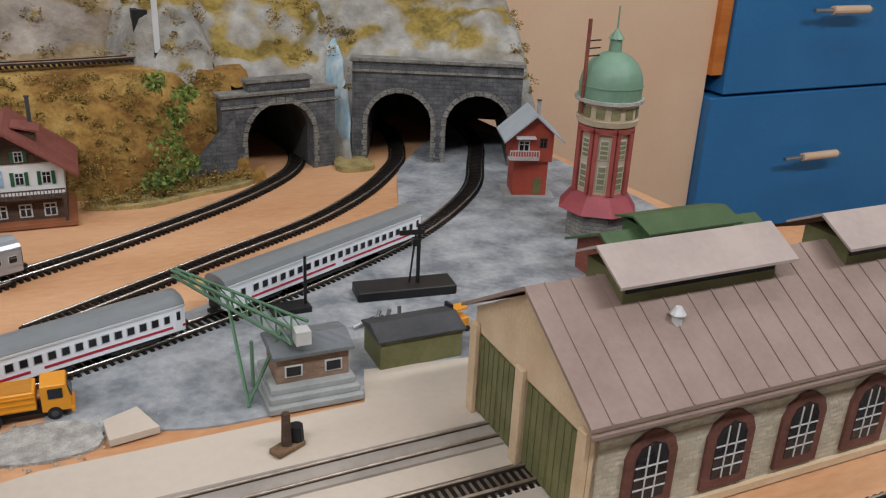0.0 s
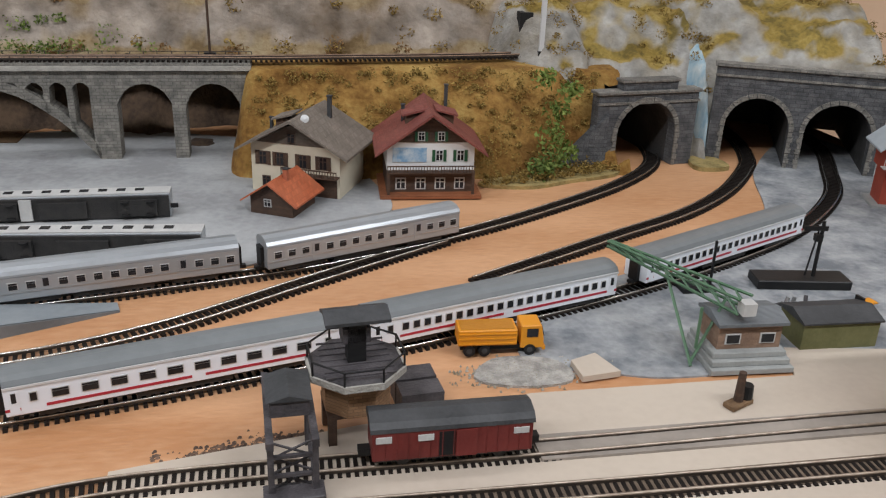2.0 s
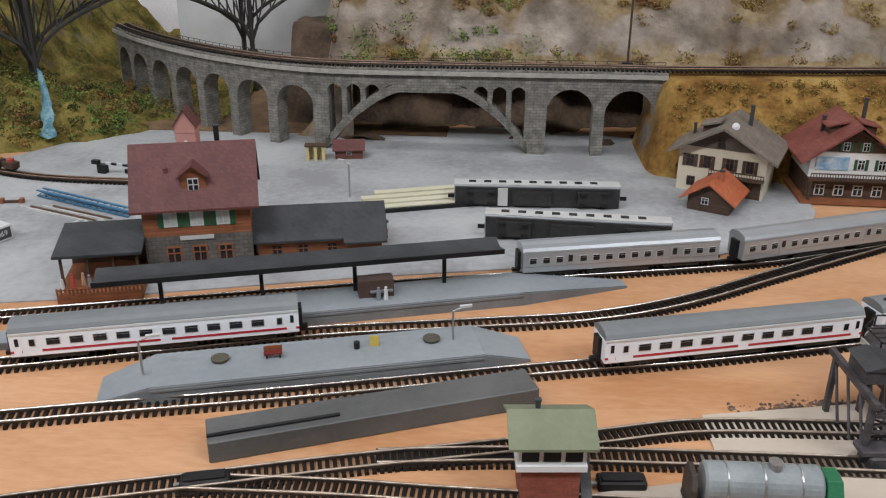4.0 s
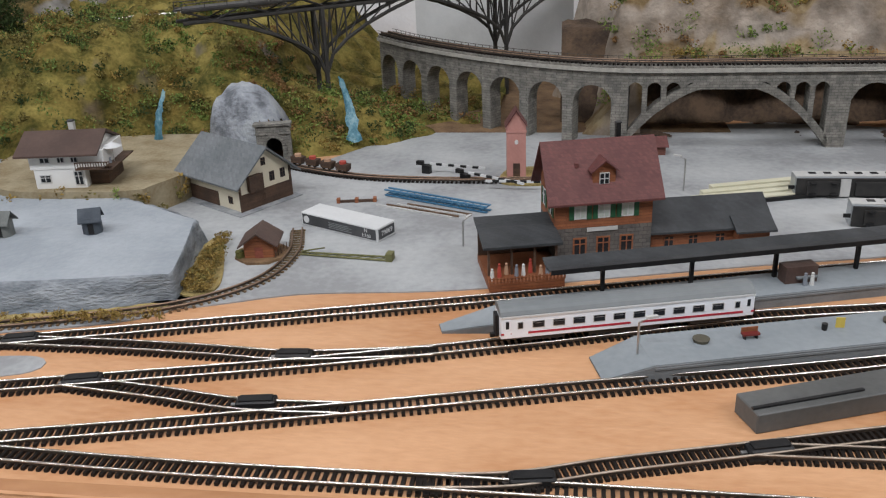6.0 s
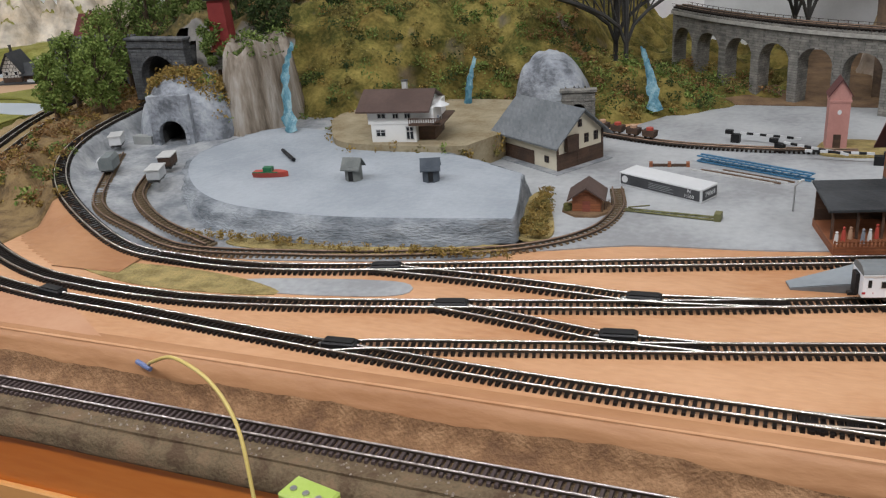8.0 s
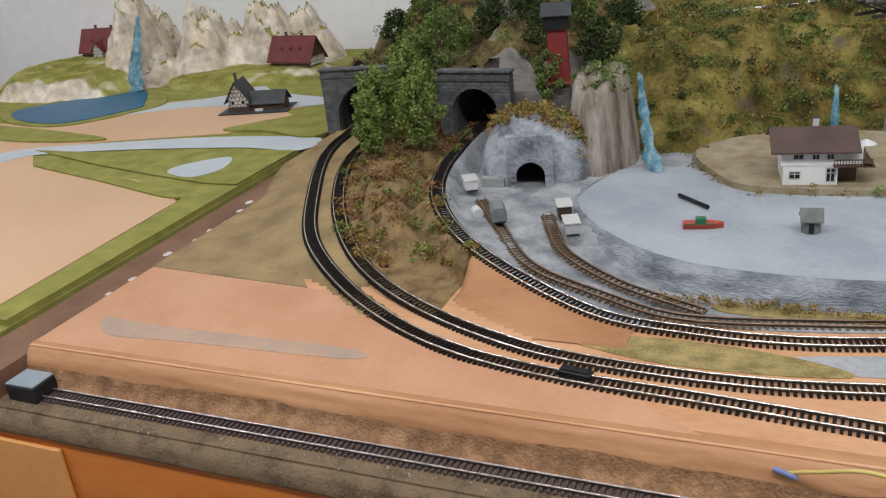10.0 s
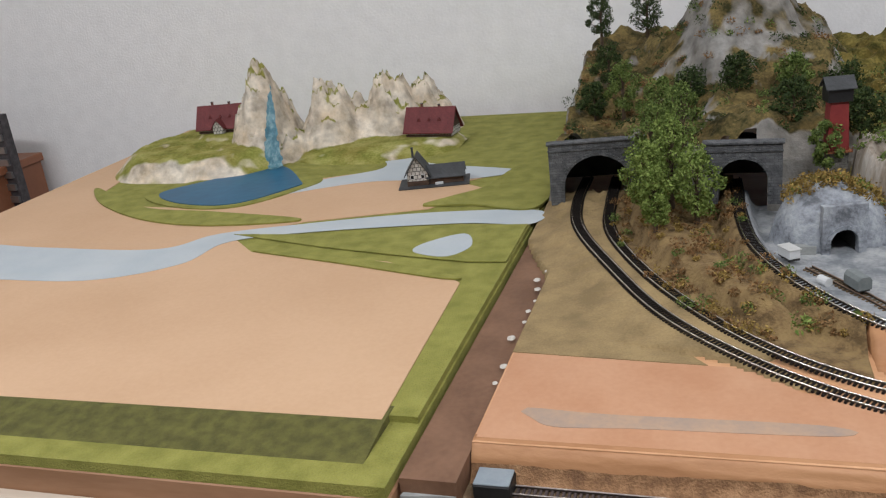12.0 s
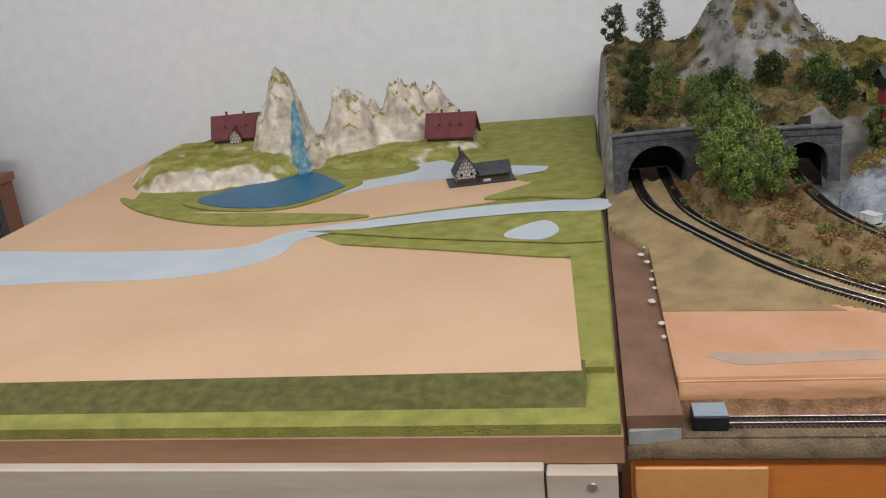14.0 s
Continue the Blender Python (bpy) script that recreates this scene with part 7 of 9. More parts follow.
part("vent_cap", cyl(0.0034, 0.0014, 0.003, pose(0.05, 0.024, 0.0755), 12), FRAMEW, sh)
for k in range(8):
    xx = 0.026 + k * 0.0385
    fr = part("window", prism([(xx - 0.0118, 0.006), (xx + 0.0118, 0.006), (xx + 0.0118, 0.031), (xx + 0.0095, 0.037), (xx + 0.0045, 0.0408), (xx, 0.0418), (xx - 0.0045, 0.0408), (xx - 0.0095, 0.037), (xx - 0.0118, 0.031)], -0.0016, 0.0002), MARB, sh, "arched window in dark red brick surround")
    part("pane", prism([(xx - 0.0075, 0.011), (xx + 0.0075, 0.011), (xx + 0.0075, 0.0305), (xx + 0.0055, 0.035), (xx, 0.0372), (xx - 0.0055, 0.035), (xx - 0.0075, 0.0305)], -0.0019, -0.0016), PANE, fr)
    for dx in (-0.0024, 0.0024):
        part("glazing_bar", box(xx + dx - 0.0003, xx + dx + 0.0003, -0.0022, -0.0019, 0.011, 0.0355), FRAMEW, fr)
    for z in (0.0158, 0.021, 0.0262):
        part("glazing_bar", box(xx - 0.0075, xx + 0.0075, -0.0022, -0.0019, z, z + 0.0006), FRAMEW, fr)
part("plinth", box(-0.002, SL, -0.0022, 0.0, 0, 0.0035), SANDST, sh)

gb = thing("green_roof_workshop", 1.878, 0.232, 0.001, -1, "workshop with stepped dark green roof", "workshop")
GRF = mat("dark_green_roof", (0.045, 0.085, 0.03), (0.065, 0.115, 0.045), 0.6, 0, 40, 0.15)
gable_walls(gb, 0.11, 0.062, 0.02, 0.034, BRICK)
gable_roof(gb, 0.11, 0.062, 0.02, 0.034, GRF, 0.006)
part("clerestory", box(-0.034, 0.03, -0.014, 0.014, 0.028, 0.038), GRF, gb)
part("clerestory_roof", prism([(-0.018, 0.0375), (0, 0.043), (0.018, 0.0375), (0.018, 0.0388), (0, 0.0443), (-0.018, 0.0388)], -0.038, 0.034, axis="x"), GRF, gb)

# cream boards and lamp kiosk in the station yard
cb = thing("cream_board_stack", 1.128, 0.425, 0.001, 17, "stack of long pale cream platform boards", "boards")
for k in range(4):
    part("board", box(-0.062 + 0.012 * k, 0.062 - 0.002 * k, -0.019 + 0.008 * k, -0.012 + 0.008 * k, 0.0, 0.0035 + 0.0013 * k), mat("cream_board", (0.52, 0.5, 0.36), (0.58, 0.56, 0.43), 0.6, 0, 30, 0.05) if k == 0 else bpy.data.materials["cream_board"], cb, bevel=0.0003)
part("dark_rail", box(-0.055, 0.06, -0.024, -0.021, 0.0, 0.003), BLACK, cb)
ks = thing("advertising_pillar", 1.118, 0.35, 0.001, 0, "small cream and red advertising pillar", "pillar")
part("column", cyl(0.0036, 0.0036, 0.011, pose(0, 0, 0.0055), 14), FRAMEW, ks)
part("band", cyl(0.0038, 0.0038, 0.003, pose(0, 0, 0.004), 14), FIGM[1], ks)
part("cap", cyl(0.0044, 0.0015, 0.0035, pose(0, 0, 0.0127), 14), DWOOD, ks)
ob = part("barrel", cyl(0.0022, 0.0022, 0.005, pose(1.106, 0.352, 0.0035), 12), DWOOD)
tagged(ob, "small dark barrel beside the advertising pillar", "barrel")

# ---- quarry and depot scenery ----
dp = thing("depot_house", 0.683, 0.4085, 0.001, -32.5, "half-timbered depot house with blue-grey roof", "house")
DW, DD = 0.078, 0.056
part("ground_floor", box(-DW / 2, DW / 2, -DD / 2, DD / 2, 0, 0.016), CREAM, dp)
gable_walls(dp, DW, DD, 0.029, 0.052, CREAM, "x", 0.016, "upper_wall")
gable_roof(dp, DW, DD, 0.029, 0.052, SLATE, 0.0075)
part("gable_boarding", box(DW / 2, DW / 2 + 0.0008, -DD / 2, DD / 2, 0.0, 0.0155), DWOOD, dp)
for yy in (-DD / 2, -0.003, DD / 2):
    part("corner_post", box(DW / 2, DW / 2 + 0.001, yy - 0.001, yy + 0.001, 0, 0.03), DWOOD, dp)
part("bay", box(DW / 2 + 0.001, DW / 2 + 0.005, -0.02, -0.006, 0.017, 0.031), DWOOD, dp)
for k in (0.008, 0.02):
    window(dp, "E", k, 0.02, 0.0055, 0.0085, (DW / 2, DD / 2), DWOOD)
window(dp, "E", 0.0, 0.036, 0.005, 0.007, (DW / 2, DD / 2), DWOOD)
for k in (-0.03, -0.018, -0.006, 0.006):
    window(dp, "S", k, 0.02, 0.006, 0.0045, (DW / 2, DD / 2), DWOOD)
part("barn_door", box(-0.036, 0.008, -DD / 2 - 0.0006, -DD / 2, 0.001, 0.014), DWOOD, dp)
window(dp, "S", 0.025, 0.006, 0.006, 0.0065, (DW / 2, DD / 2), DWOOD)
part("base_slab", box(-DW / 2 - 0.008, DW / 2 + 0.008, -DD / 2 - 0.008, DD / 2 + 0.006, -0.001, 0.0008), GRIME, dp)

tb = patch("house_terrace", [(0.5, 0.346), (0.585, 0.346), (0.615, 0.352), (0.622, 0.36), (0.645, 0.43), (0.62, 0.52), (0.5, 0.51), (0.44, 0.45), (0.465, 0.38)], 0.0, 0.026, mat("tan_terrace_ground", (0.21, 0.16, 0.085), (0.34, 0.29, 0.19), 0.85, 0, 40, 0.4), "raised tan and grey terrace below the house", "terrace")
wh = thing("white_house", 0.553, 0.378, 0.026, 8, "white two-storey house with brown roof and balcony", "house")
part("lower_wall", box(-0.028, 0.01, -0.02, 0.02, 0, 0.0145), WHITEW, wh)
part("upper_wall", box(-0.03, 0.026, -0.0205, 0.02, 0.0145, 0.0275), WHITEW, wh)
part("recess_wall", box(0.01, 0.024, -0.012, 0.02, 0, 0.0145), DWOOD, wh)
gable_walls(wh, 0.05, 0.041, 0.0275, 0.036, WHITEW, "x", 0.0275, "gable", -0.005)
gable_roof(wh, 0.05, 0.041, 0.0275, 0.0365, BRNROOF, 0.006, 0.0014, "x", "roof", -0.007)
balcony(wh, 0.006, 0.032, -0.0205, 0.0155, 0.006, DWOOD)
part("balcony_side", box(0.026, 0.034, -0.0265, 0.02, 0.0145, 0.0155), DWOOD, wh)
for k in (-0.018, -0.006, 0.004):
    window(wh, "S", k, 0.019, 0.0078 if k < -0.01 else 0.0055, 0.0065, (0.03, 0.0205), FRAMEW)
window(wh, "S", -0.02, 0.0045, 0.0085, 0.006, (0.028, 0.02), FRAMEW)
window(wh, "S", 0.005, 0.002, 0.007, 0.011, (0.03, 0.02), FRAMEW)
chimney(wh, -0.004, 0.006, 0.033, 0.043, FRAMEW, 0.002)
wh.scale = (1.15, 1.15, 1.2)
um = thing("parasol", 0.588, 0.372, 0.045, 0, "small white parasol on the balcony", "parasol")
part("pole", rod((0, 0, 0), (0, 0, 0.016), 0.0004, 5), STEEL, um)
part("canopy", cyl(0.0085, 0.0006, 0.004, pose(0, 0, 0.0155), 14), WHITEP, um)
for k in range(4):
    figurine(0.574 + 0.004 * k, 0.366 + 0.003 * (k % 2), 0.0415, k, 0.008)

lh = thing("log_cabin", 0.748, 0.277, 0.001, 8, "small brown log cabin on a dark base", "cabin")
part("base", octagon(0.021, 0, 0.002), EARTH, lh)
gable_walls(lh, 0.022, 0.022, 0.014, 0.021, RWOOD, "y", 0.002)
gable_roof(lh, 0.022, 0.022, 0.014, 0.0215, BRNROOF, 0.004, 0.0012, "y")
part("door", box(-0.003, 0.003, -0.0116, -0.011, 0.002, 0.0105), BRICK, lh)
for k in range(5):
    part("fence_post", box(0.012 + k * 0.0015, 0.0126 + k * 0.0015, -0.012 + k * 0.004, -0.0114 + k * 0.004, 0.002, 0.008), DWOOD, lh)
part("bush", octagon(0.0035, 0.002, 0.007, -0.015, -0.008), DGRASS, lh)

bx = thing("white_box_building", 0.802, 0.332, 0.001, -27, "white cardboard model box with dark printed panels", "box")
part("carton", box(-0.04, 0.04, -0.0115, 0.0115, 0, 0.0115), WHITEP, bx, bevel=0.0005)
DPRINT = mat("dark_print", (0.035, 0.037, 0.04), (0.06, 0.062, 0.066), 0.5)
part("front_print", box(-0.0385, 0.0385, -0.0118, -0.0115, 0.0015, 0.0102), DPRINT, bx)
part("end_print", box(0.04, 0.0403, -0.0098, 0.0098, 0.0018, 0.01), DPRINT, bx)


def lettering(words, m, size, material, parent, name="lettering"):
    cu = bpy.data.curves.new(name, "FONT")
    cu.body, cu.size, cu.align_x, cu.align_y, cu.extrude = words, size, "CENTER", "CENTER", 0.0001
    tmp = bpy.data.objects.new("tmp", cu)
    scene.collection.objects.link(tmp)
    me = bpy.data.meshes.new_from_object(tmp.evaluated_get(bpy.context.evaluated_depsgraph_get()))
    bpy.data.objects.remove(tmp)
    me.transform(m)
    me.materials.append(material)
    ob = new(name, me)
    ob.parent = parent
    return ob


lettering("N\n1:160", pose(0.029, -0.0121, 0.0062, 90), 0.0042, WHITEP, bx)
lettering("79069", pose(0.0406, 0, 0.006, 90, 0, 90), 0.0056, WHITEP, bx)
part("logo_disc", cyl(0.003, 0.003, 0.0004, pose(-0.034, -0.012, 0.006, 90), 18), WHITEP, bx)
for k in range(4):
    part("print_bar", box(-0.01, 0.014 - 0.003 * (k % 2), -0.0121, -0.0118, 0.0032 + k * 0.0014, 0.0037 + k * 0.0014), ROOFG, bx)

ml = thing("fallen_mast", 0.815, 0.275, 0.001, -6, "grey-green lattice mast lying on the ground", "mast")
for yy in (-0.0022, 0.0022):
    part("chord", rod((-0.038, yy, 0.001), (0.032, yy * 1.6, 0.001), 0.0007, 5), OLIVE, ml)
for k in range(8):
    part("lattice", rod((-0.038 + k * 0.0088, -0.0022, 0.001), (-0.0292 + k * 0.0088, 0.0024, 0.001), 0.0005, 4), OLIVE, ml)
part("foot", box(0.031, 0.036, -0.004, 0.004, 0, 0.006), OLIVE, ml)
part("cross_arm", rod((-0.034, -0.005, 0.005), (-0.02, 0.006, 0.004), 0.0006, 5), OLIVE, ml)
part("arm_stay", rod((-0.034, -0.005, 0.005), (-0.03, 0.0, 0.001), 0.0005, 5), OLIVE, ml)

BLUEG = mat("blue_girder_paint", (0.035, 0.13, 0.24), (0.05, 0.17, 0.29), 0.5)
bg = thing("blue_girders", 0.865, 0.392, 0.001, -24, "stack of blue lattice girders lying on ground", "girders")
for k in range(2):
    for z in (0.0006, 0.0052):
        part("chord", box(-0.052, 0.052, -0.002 + 0.006 * k, 0.0002 + 0.006 * k, z, z + 0.001), BLUEG, bg)
    for i in range(14):
        part("lattice", rod((-0.052 + i * 0.0074, -0.001 + 0.006 * k, 0.001), (-0.0446 + i * 0.0074, -0.001 + 0.006 * k, 0.0056), 0.0004, 4), BLUEG, bg)
rg = thing("rusty_girders", 0.858, 0.375, 0.001, -22, "loose rusty brown girders beside the blue ones", "girders")
for k in range(4):
    part("girder", box(-0.045 + 0.008 * k, 0.03 + 0.004 * k, -0.006 + k * 0.0042, -0.0045 + k * 0.0042, 0.0, 0.0014), RUSTRAIL if k % 2 else FRAMEW, rg)
sp = thing("rusty_axle", 0.795, 0.395, 0.001, 8, "rusty brown beam lying in the yard", "beam")
part("beam", box(-0.017, 0.017, -0.0012, 0.0012, 0, 0.0022), DWOOD, sp)
for xx in (-0.016, 0.0, 0.016):
    part("flange", box(xx - 0.0015, xx + 0.0015, -0.0024, 0.0024, 0, 0.004), RWOOD, sp)


def vent_hut(x, y, material, label, turn):
    h = thing("vent_hut", x, y, 0.02, turn, label, "hut", "plateau huts")
    part("wall", octagon(0.0075, 0, 0.013), material, h)
    gable_roof(h, 0.012, 0.012, 0.0125, 0.0185, material, 0.0025, 0.001, "x")
    part("door", box(-0.002, 0.002, -0.0074, -0.0068, 0.001, 0.009), BLACK, h)


vent_hut(0.549, 0.262, mat("weathered_grey_wood", (0.11, 0.12, 0.115), (0.17, 0.18, 0.17), 0.8, 0, 90, 0.3), "small weathered grey hut on the plateau", 5)
vent_hut(0.617, 0.271, mat("dark_blue_grey_wood", (0.04, 0.05, 0.065), (0.07, 0.085, 0.1), 0.8, 0, 90, 0.3), "small dark blue-grey hut on the plateau", 20)


def boat(x, y, z, turn, hull, deck, label, s=1.0):
    b = thing("toy_boat", x, y, z, turn, label, "boat", "toy boats")
    L, w, h = 0.016 * s, 0.0055 * s, 0.005 * s
    v, f = [], []
    for k in range(9):
        t = k / 8
        ww = w * (1 - max(0, (t - 0.55) / 0.45) ** 2) * (0.85 + 0.15 * min(1, t * 4))
        xx = -L + 2 * L * t
        v += [(xx, -ww, h), (xx, -ww * 0.55, 0), (xx, ww * 0.55, 0), (xx, ww, h)]
    for k in range(8):
        a = 4 * k
        f += [(a, a + 1, a + 5, a + 4), (a + 1, a + 2, a + 6, a + 5), (a + 2, a + 3, a + 7, a + 6), (a, a + 4, a + 7, a + 3)]
    f.append((0, 3, 2, 1))
    mesh_part("hull", v, f, hull, b)
    part("wheelhouse", box(-0.006 * s, 0.002 * s, -0.003 * s, 0.003 * s, h, h + 0.004 * s), deck, b)
    part("gunwale", box(-L * 0.95, L * 0.5, -w * 0.95, -w * 0.82, h, h + 0.0008), deck, b)
    return b


boat(0.469, 0.257, 0.02, 12, FIGM[1], GREENP, "red and green toy boat on the plateau")
boat(0.437, 0.395, 0.001, -5, WHITEP, PAPER, "small white motor boat on the pool", 0.75)
ob = part("dark_pole", rod((0.44, 0.325, 0.0225), (0.468, 0.298, 0.0225), 0.0018, 8), BLACK)
tagged(ob, "short dark pole lying on the plateau", "pole")
patch("quarry_pool", [(0.4, 0.385), (0.43, 0.38), (0.47, 0.385), (0.47, 0.41), (0.42, 0.425), (0.395, 0.41)], 0.001, 0.0025, mat("green_pool", (0.04, 0.065, 0.055), (0.07, 0.1, 0.08), 0.2, 0, 40, 0.1), "dark green pool below the waterfall", "pool")

tt = thing("pink_transformer_tower", 0.931, 0.468, 0.001, 6, "slim pink transformer tower with gabled roof", "tower")
PINKW = mat("pink_render", (0.42, 0.2, 0.17), (0.5, 0.25, 0.215), 0.8, 0, 60, 0.15)
gable_walls(tt, 0.0165, 0.0155, 0.038, 0.047, PINKW, "y")
gable_roof(tt, 0.0165, 0.0155, 0.038, 0.0475, MAROON, 0.0015, 0.001, "y")
part("door", box(-0.003, 0.003, -0.0082, -0.0077, 0.0005, 0.0115), DWOOD, tt)
part("clock", cyl(0.0016, 0.0016, 0.0006, pose(0, -0.0079, 0.0265, 90), 12), WHITEP, tt)
tt.scale = (1.05, 1.05, 1.35)
part("band", box(-0.0088, 0.0088, -0.0084, 0.0078, 0.033, 0.0345), PINKW, tt)
patch("tower_ground", [(0.92, 0.445), (0.97, 0.447), (0.972, 0.49), (0.925, 0.487)], 0.001, 0.003, OCHRE, "ochre ground patch under the pink tower", "verge")


def barrier(x, y, turn, length, label):
    b = thing("level_crossing_barrier", x, y, 0.001, turn, label, "barrier", "level crossing barriers")
    part("drive_box", box(-0.004, 0.004, -0.003, 0.003, 0, 0.008), BLACK, b)
    n = 9
    for k in range(n):
        part("pole_section", box(0.004 + length * k / n, 0.004 + length * (k + 1) / n, -0.0009, 0.0009, 0.0085, 0.0105), WHITEP if k % 2 == 0 else BLACK, b)
    part("counterweight", box(-0.01, -0.003, -0.002, 0.002, 0.0078, 0.0115), BLACK, b)


barrier(0.845, 0.478, -14, 0.055, "black and white striped level crossing barrier")
barrier(0.885, 0.452, -30, 0.06, "lowered black and white crossing barrier")
barrier(0.965, 0.425, 178, 0.055, "striped crossing barrier beside the station")

track("narrow dark track across the yard", [(0.678, 0.507), (0.73, 0.478), (0.79, 0.457), (0.86, 0.45), (0.95, 0.452)], 0.0015, 0.0045, RUSTRAIL, SLEEPER, 0.004, 0.009)
for k in range(4):
    t0 = thing("mine_cart", 0.715 + 0.017 * k, 0.49 - 0.0078 * k, 0.0055, -24, "tiny brown open mine cart with load", "mine cart", "mine carts")
    part("tub", prism([(-0.006, 0.002), (0.006, 0.002), (0.007, 0.008), (-0.007, 0.008)], -0.004, 0.004), DWOOD, t0)
    part("load", octagon(0.0035, 0.008, 0.0105), FIGM[2 - k % 2], t0)
    for xx in (-0.0035, 0.0035):
        part("wheel", cyl(0.0015, 0.0015, 0.006, pose(xx, 0, 0.0015, 90), 8), BLACK, t0)

# narrow gauge wagons at the mine
def hopper(x, y, turn, body, label, round_top=False):
    h = thing("narrow_gauge_wagon", x, y, 0.0205, turn, label, "wagon", "narrow gauge wagons")
    part("frame", box(-0.011, 0.011, -0.005, 0.005, 0.002, 0.0035), UNDER, h)
    if round_top:
        part("body", prism([(-0.0065, 0.0035), (0.0065, 0.0035), (0.0065, 0.012), (0.004, 0.0155), (-0.004, 0.0155), (-0.0065, 0.012)], -0.0115, 0.0115, axis="x"), body, h)
    else:
        part("body", box(-0.01, 0.01, -0.006, 0.006, 0.0035, 0.0125), body, h, bevel=0.0006)
        part("roof", box(-0.0108, 0.0108, -0.0068, 0.0068, 0.0125, 0.0135), FRAMEW, h)
    for xx in (-0.006, 0.006):
        for sy in (-1, 1):
            part("wheel", cyl(0.002, 0.002, 0.001, pose(xx, sy * 0.0036, 0.002, 90), 10), BLACK, h)


hopper(0.298, 0.246, 115, mat("grey_green_tarp", (0.13, 0.15, 0.15), (0.2, 0.22, 0.22), 0.7), "grey-green round-topped mine wagon", True)
hopper(0.245, 0.318, 120, WHITEP, "small white mine wagon")
hopper(0.352, 0.264, 110, DWOOD, "brown wooden mine wagon")
hopper(0.368, 0.227, 112, mat("pale_grey_tank", (0.4, 0.42, 0.43), (0.5, 0.52, 0.53), 0.4), "pale grey mine locomotive")
ob = part("loading_bridge", box(0.248, 0.272, 0.338, 0.347, 0.0165, 0.026), CONC)
tagged(ob, "grey concrete loading block beside the mine", "block")
ob = part("white_tank", cyl(0.0045, 0.0045, 0.012, pose(0.272, 0.262, 0.0215, 90, 0, 35), 12), WHITEP)
tagged(ob, "small white tank lying beside wagons", "tank")

# red tower on the cliff
rt = thing("red_tower", 0.299, 0.455, 0.094, 10, "tall red timber tower with dark roof", "tower")
part("shaft", prism([(-0.0115, 0.0), (0.0115, 0.0), (0.009, 0.055), (-0.009, 0.055)], -0.009, 0.009), coursed(mat("red_boarding", (0.23, 0.02, 0.02), (0.3, 0.035, 0.03), 0.7, 0, 60, 0.1), 0.003, 0.1, 0.4, 0.75), rt)
part("head", box(-0.0125, 0.0125, -0.0115, 0.0115, 0.055, 0.071), BLACK, rt)
gable_roof(rt, 0.025, 0.023, 0.071, 0.08, BLKROOF, 0.003, 0.001)
part("gallery", box(-0.014, 0.014, -0.0135, 0.0135, 0.0, 0.0018), RWOOD, rt)
part("foundation", box(-0.011, 0.011, -0.01, 0.01, -0.02, 0.0), STONE, rt)
for k in range(9):
    part("railing_post", box(-0.014 + k * 0.0034, -0.0134 + k * 0.0034, -0.0135, -0.0129, 0.0018, 0.006), RWOOD, rt)

# little cabins under the viaduct
cbn = thing("red_cabin", 1.06, 0.545, 0.001, 8, "small dark red cabin below the viaduct", "cabin")
gable_walls(cbn, 0.026, 0.018, 0.01, 0.0155, MARB)
gable_roof(cbn, 0.026, 0.018, 0.01, 0.016, MAROON, 0.0025, 0.001)
window(cbn, "S", 0.0, 0.004, 0.005, 0.004, (0.013, 0.009), FRAMEW)
kb = thing("yellow_shelter", 1.03, 0.532, 0.001, 8, "small yellow open shelter beside the cabin", "shelter")
part("back", box(-0.009, 0.009, 0.003, 0.004, 0, 0.014), mat("straw_paint", (0.5, 0.42, 0.2), (0.56, 0.48, 0.26), 0.7), kb)
for xx in (-0.009, -0.0015, 0.006):
    part("post", box(xx, xx + 0.003, -0.004, 0.003, 0, 0.014), bpy.data.materials["straw_paint"], kb)
part("roof", box(-0.01, 0.0105, -0.005, 0.005, 0.014, 0.0152), DWOOD, kb)

# telegraph pole above the viaduct
tp = thing("telegraph_pole", 1.325, 0.59, 0.083, 0, "dark wooden telegraph pole beside the upper track", "pole")
part("pole", rod((0, 0, 0), (0, 0, 0.075), 0.0011, 8), DWOOD, tp)
part("cross_arm", rod((-0.005, 0, 0.068), (0.005, 0, 0.068), 0.0006, 5), DWOOD, tp)
part("foot_box", box(-0.005, 0.005, -0.003, 0.003, 0, 0.004), BLACK, tp)

# near-black block: painted shade of a hollow where the upper track enters the rock
nk = structure(part("hollow_shade_block", box(1.6, 1.612, 0.597, 0.61, 0.0835, 0.122), DARK), "near-black block painting a shaded rock hollow beside the upper track", "hollow")
wp = thing("white_post", 1.6145, 0.573, 0.08, 0, "white painted post beside the upper track", "post")
part("shaft", box(-0.0022, 0.0022, -0.0015, 0.0015, 0.012, 0.06), WHITEP, wp)
part("foot", box(-0.0028, 0.0028, -0.002, 0.002, 0.0, 0.012), BLACK, wp)

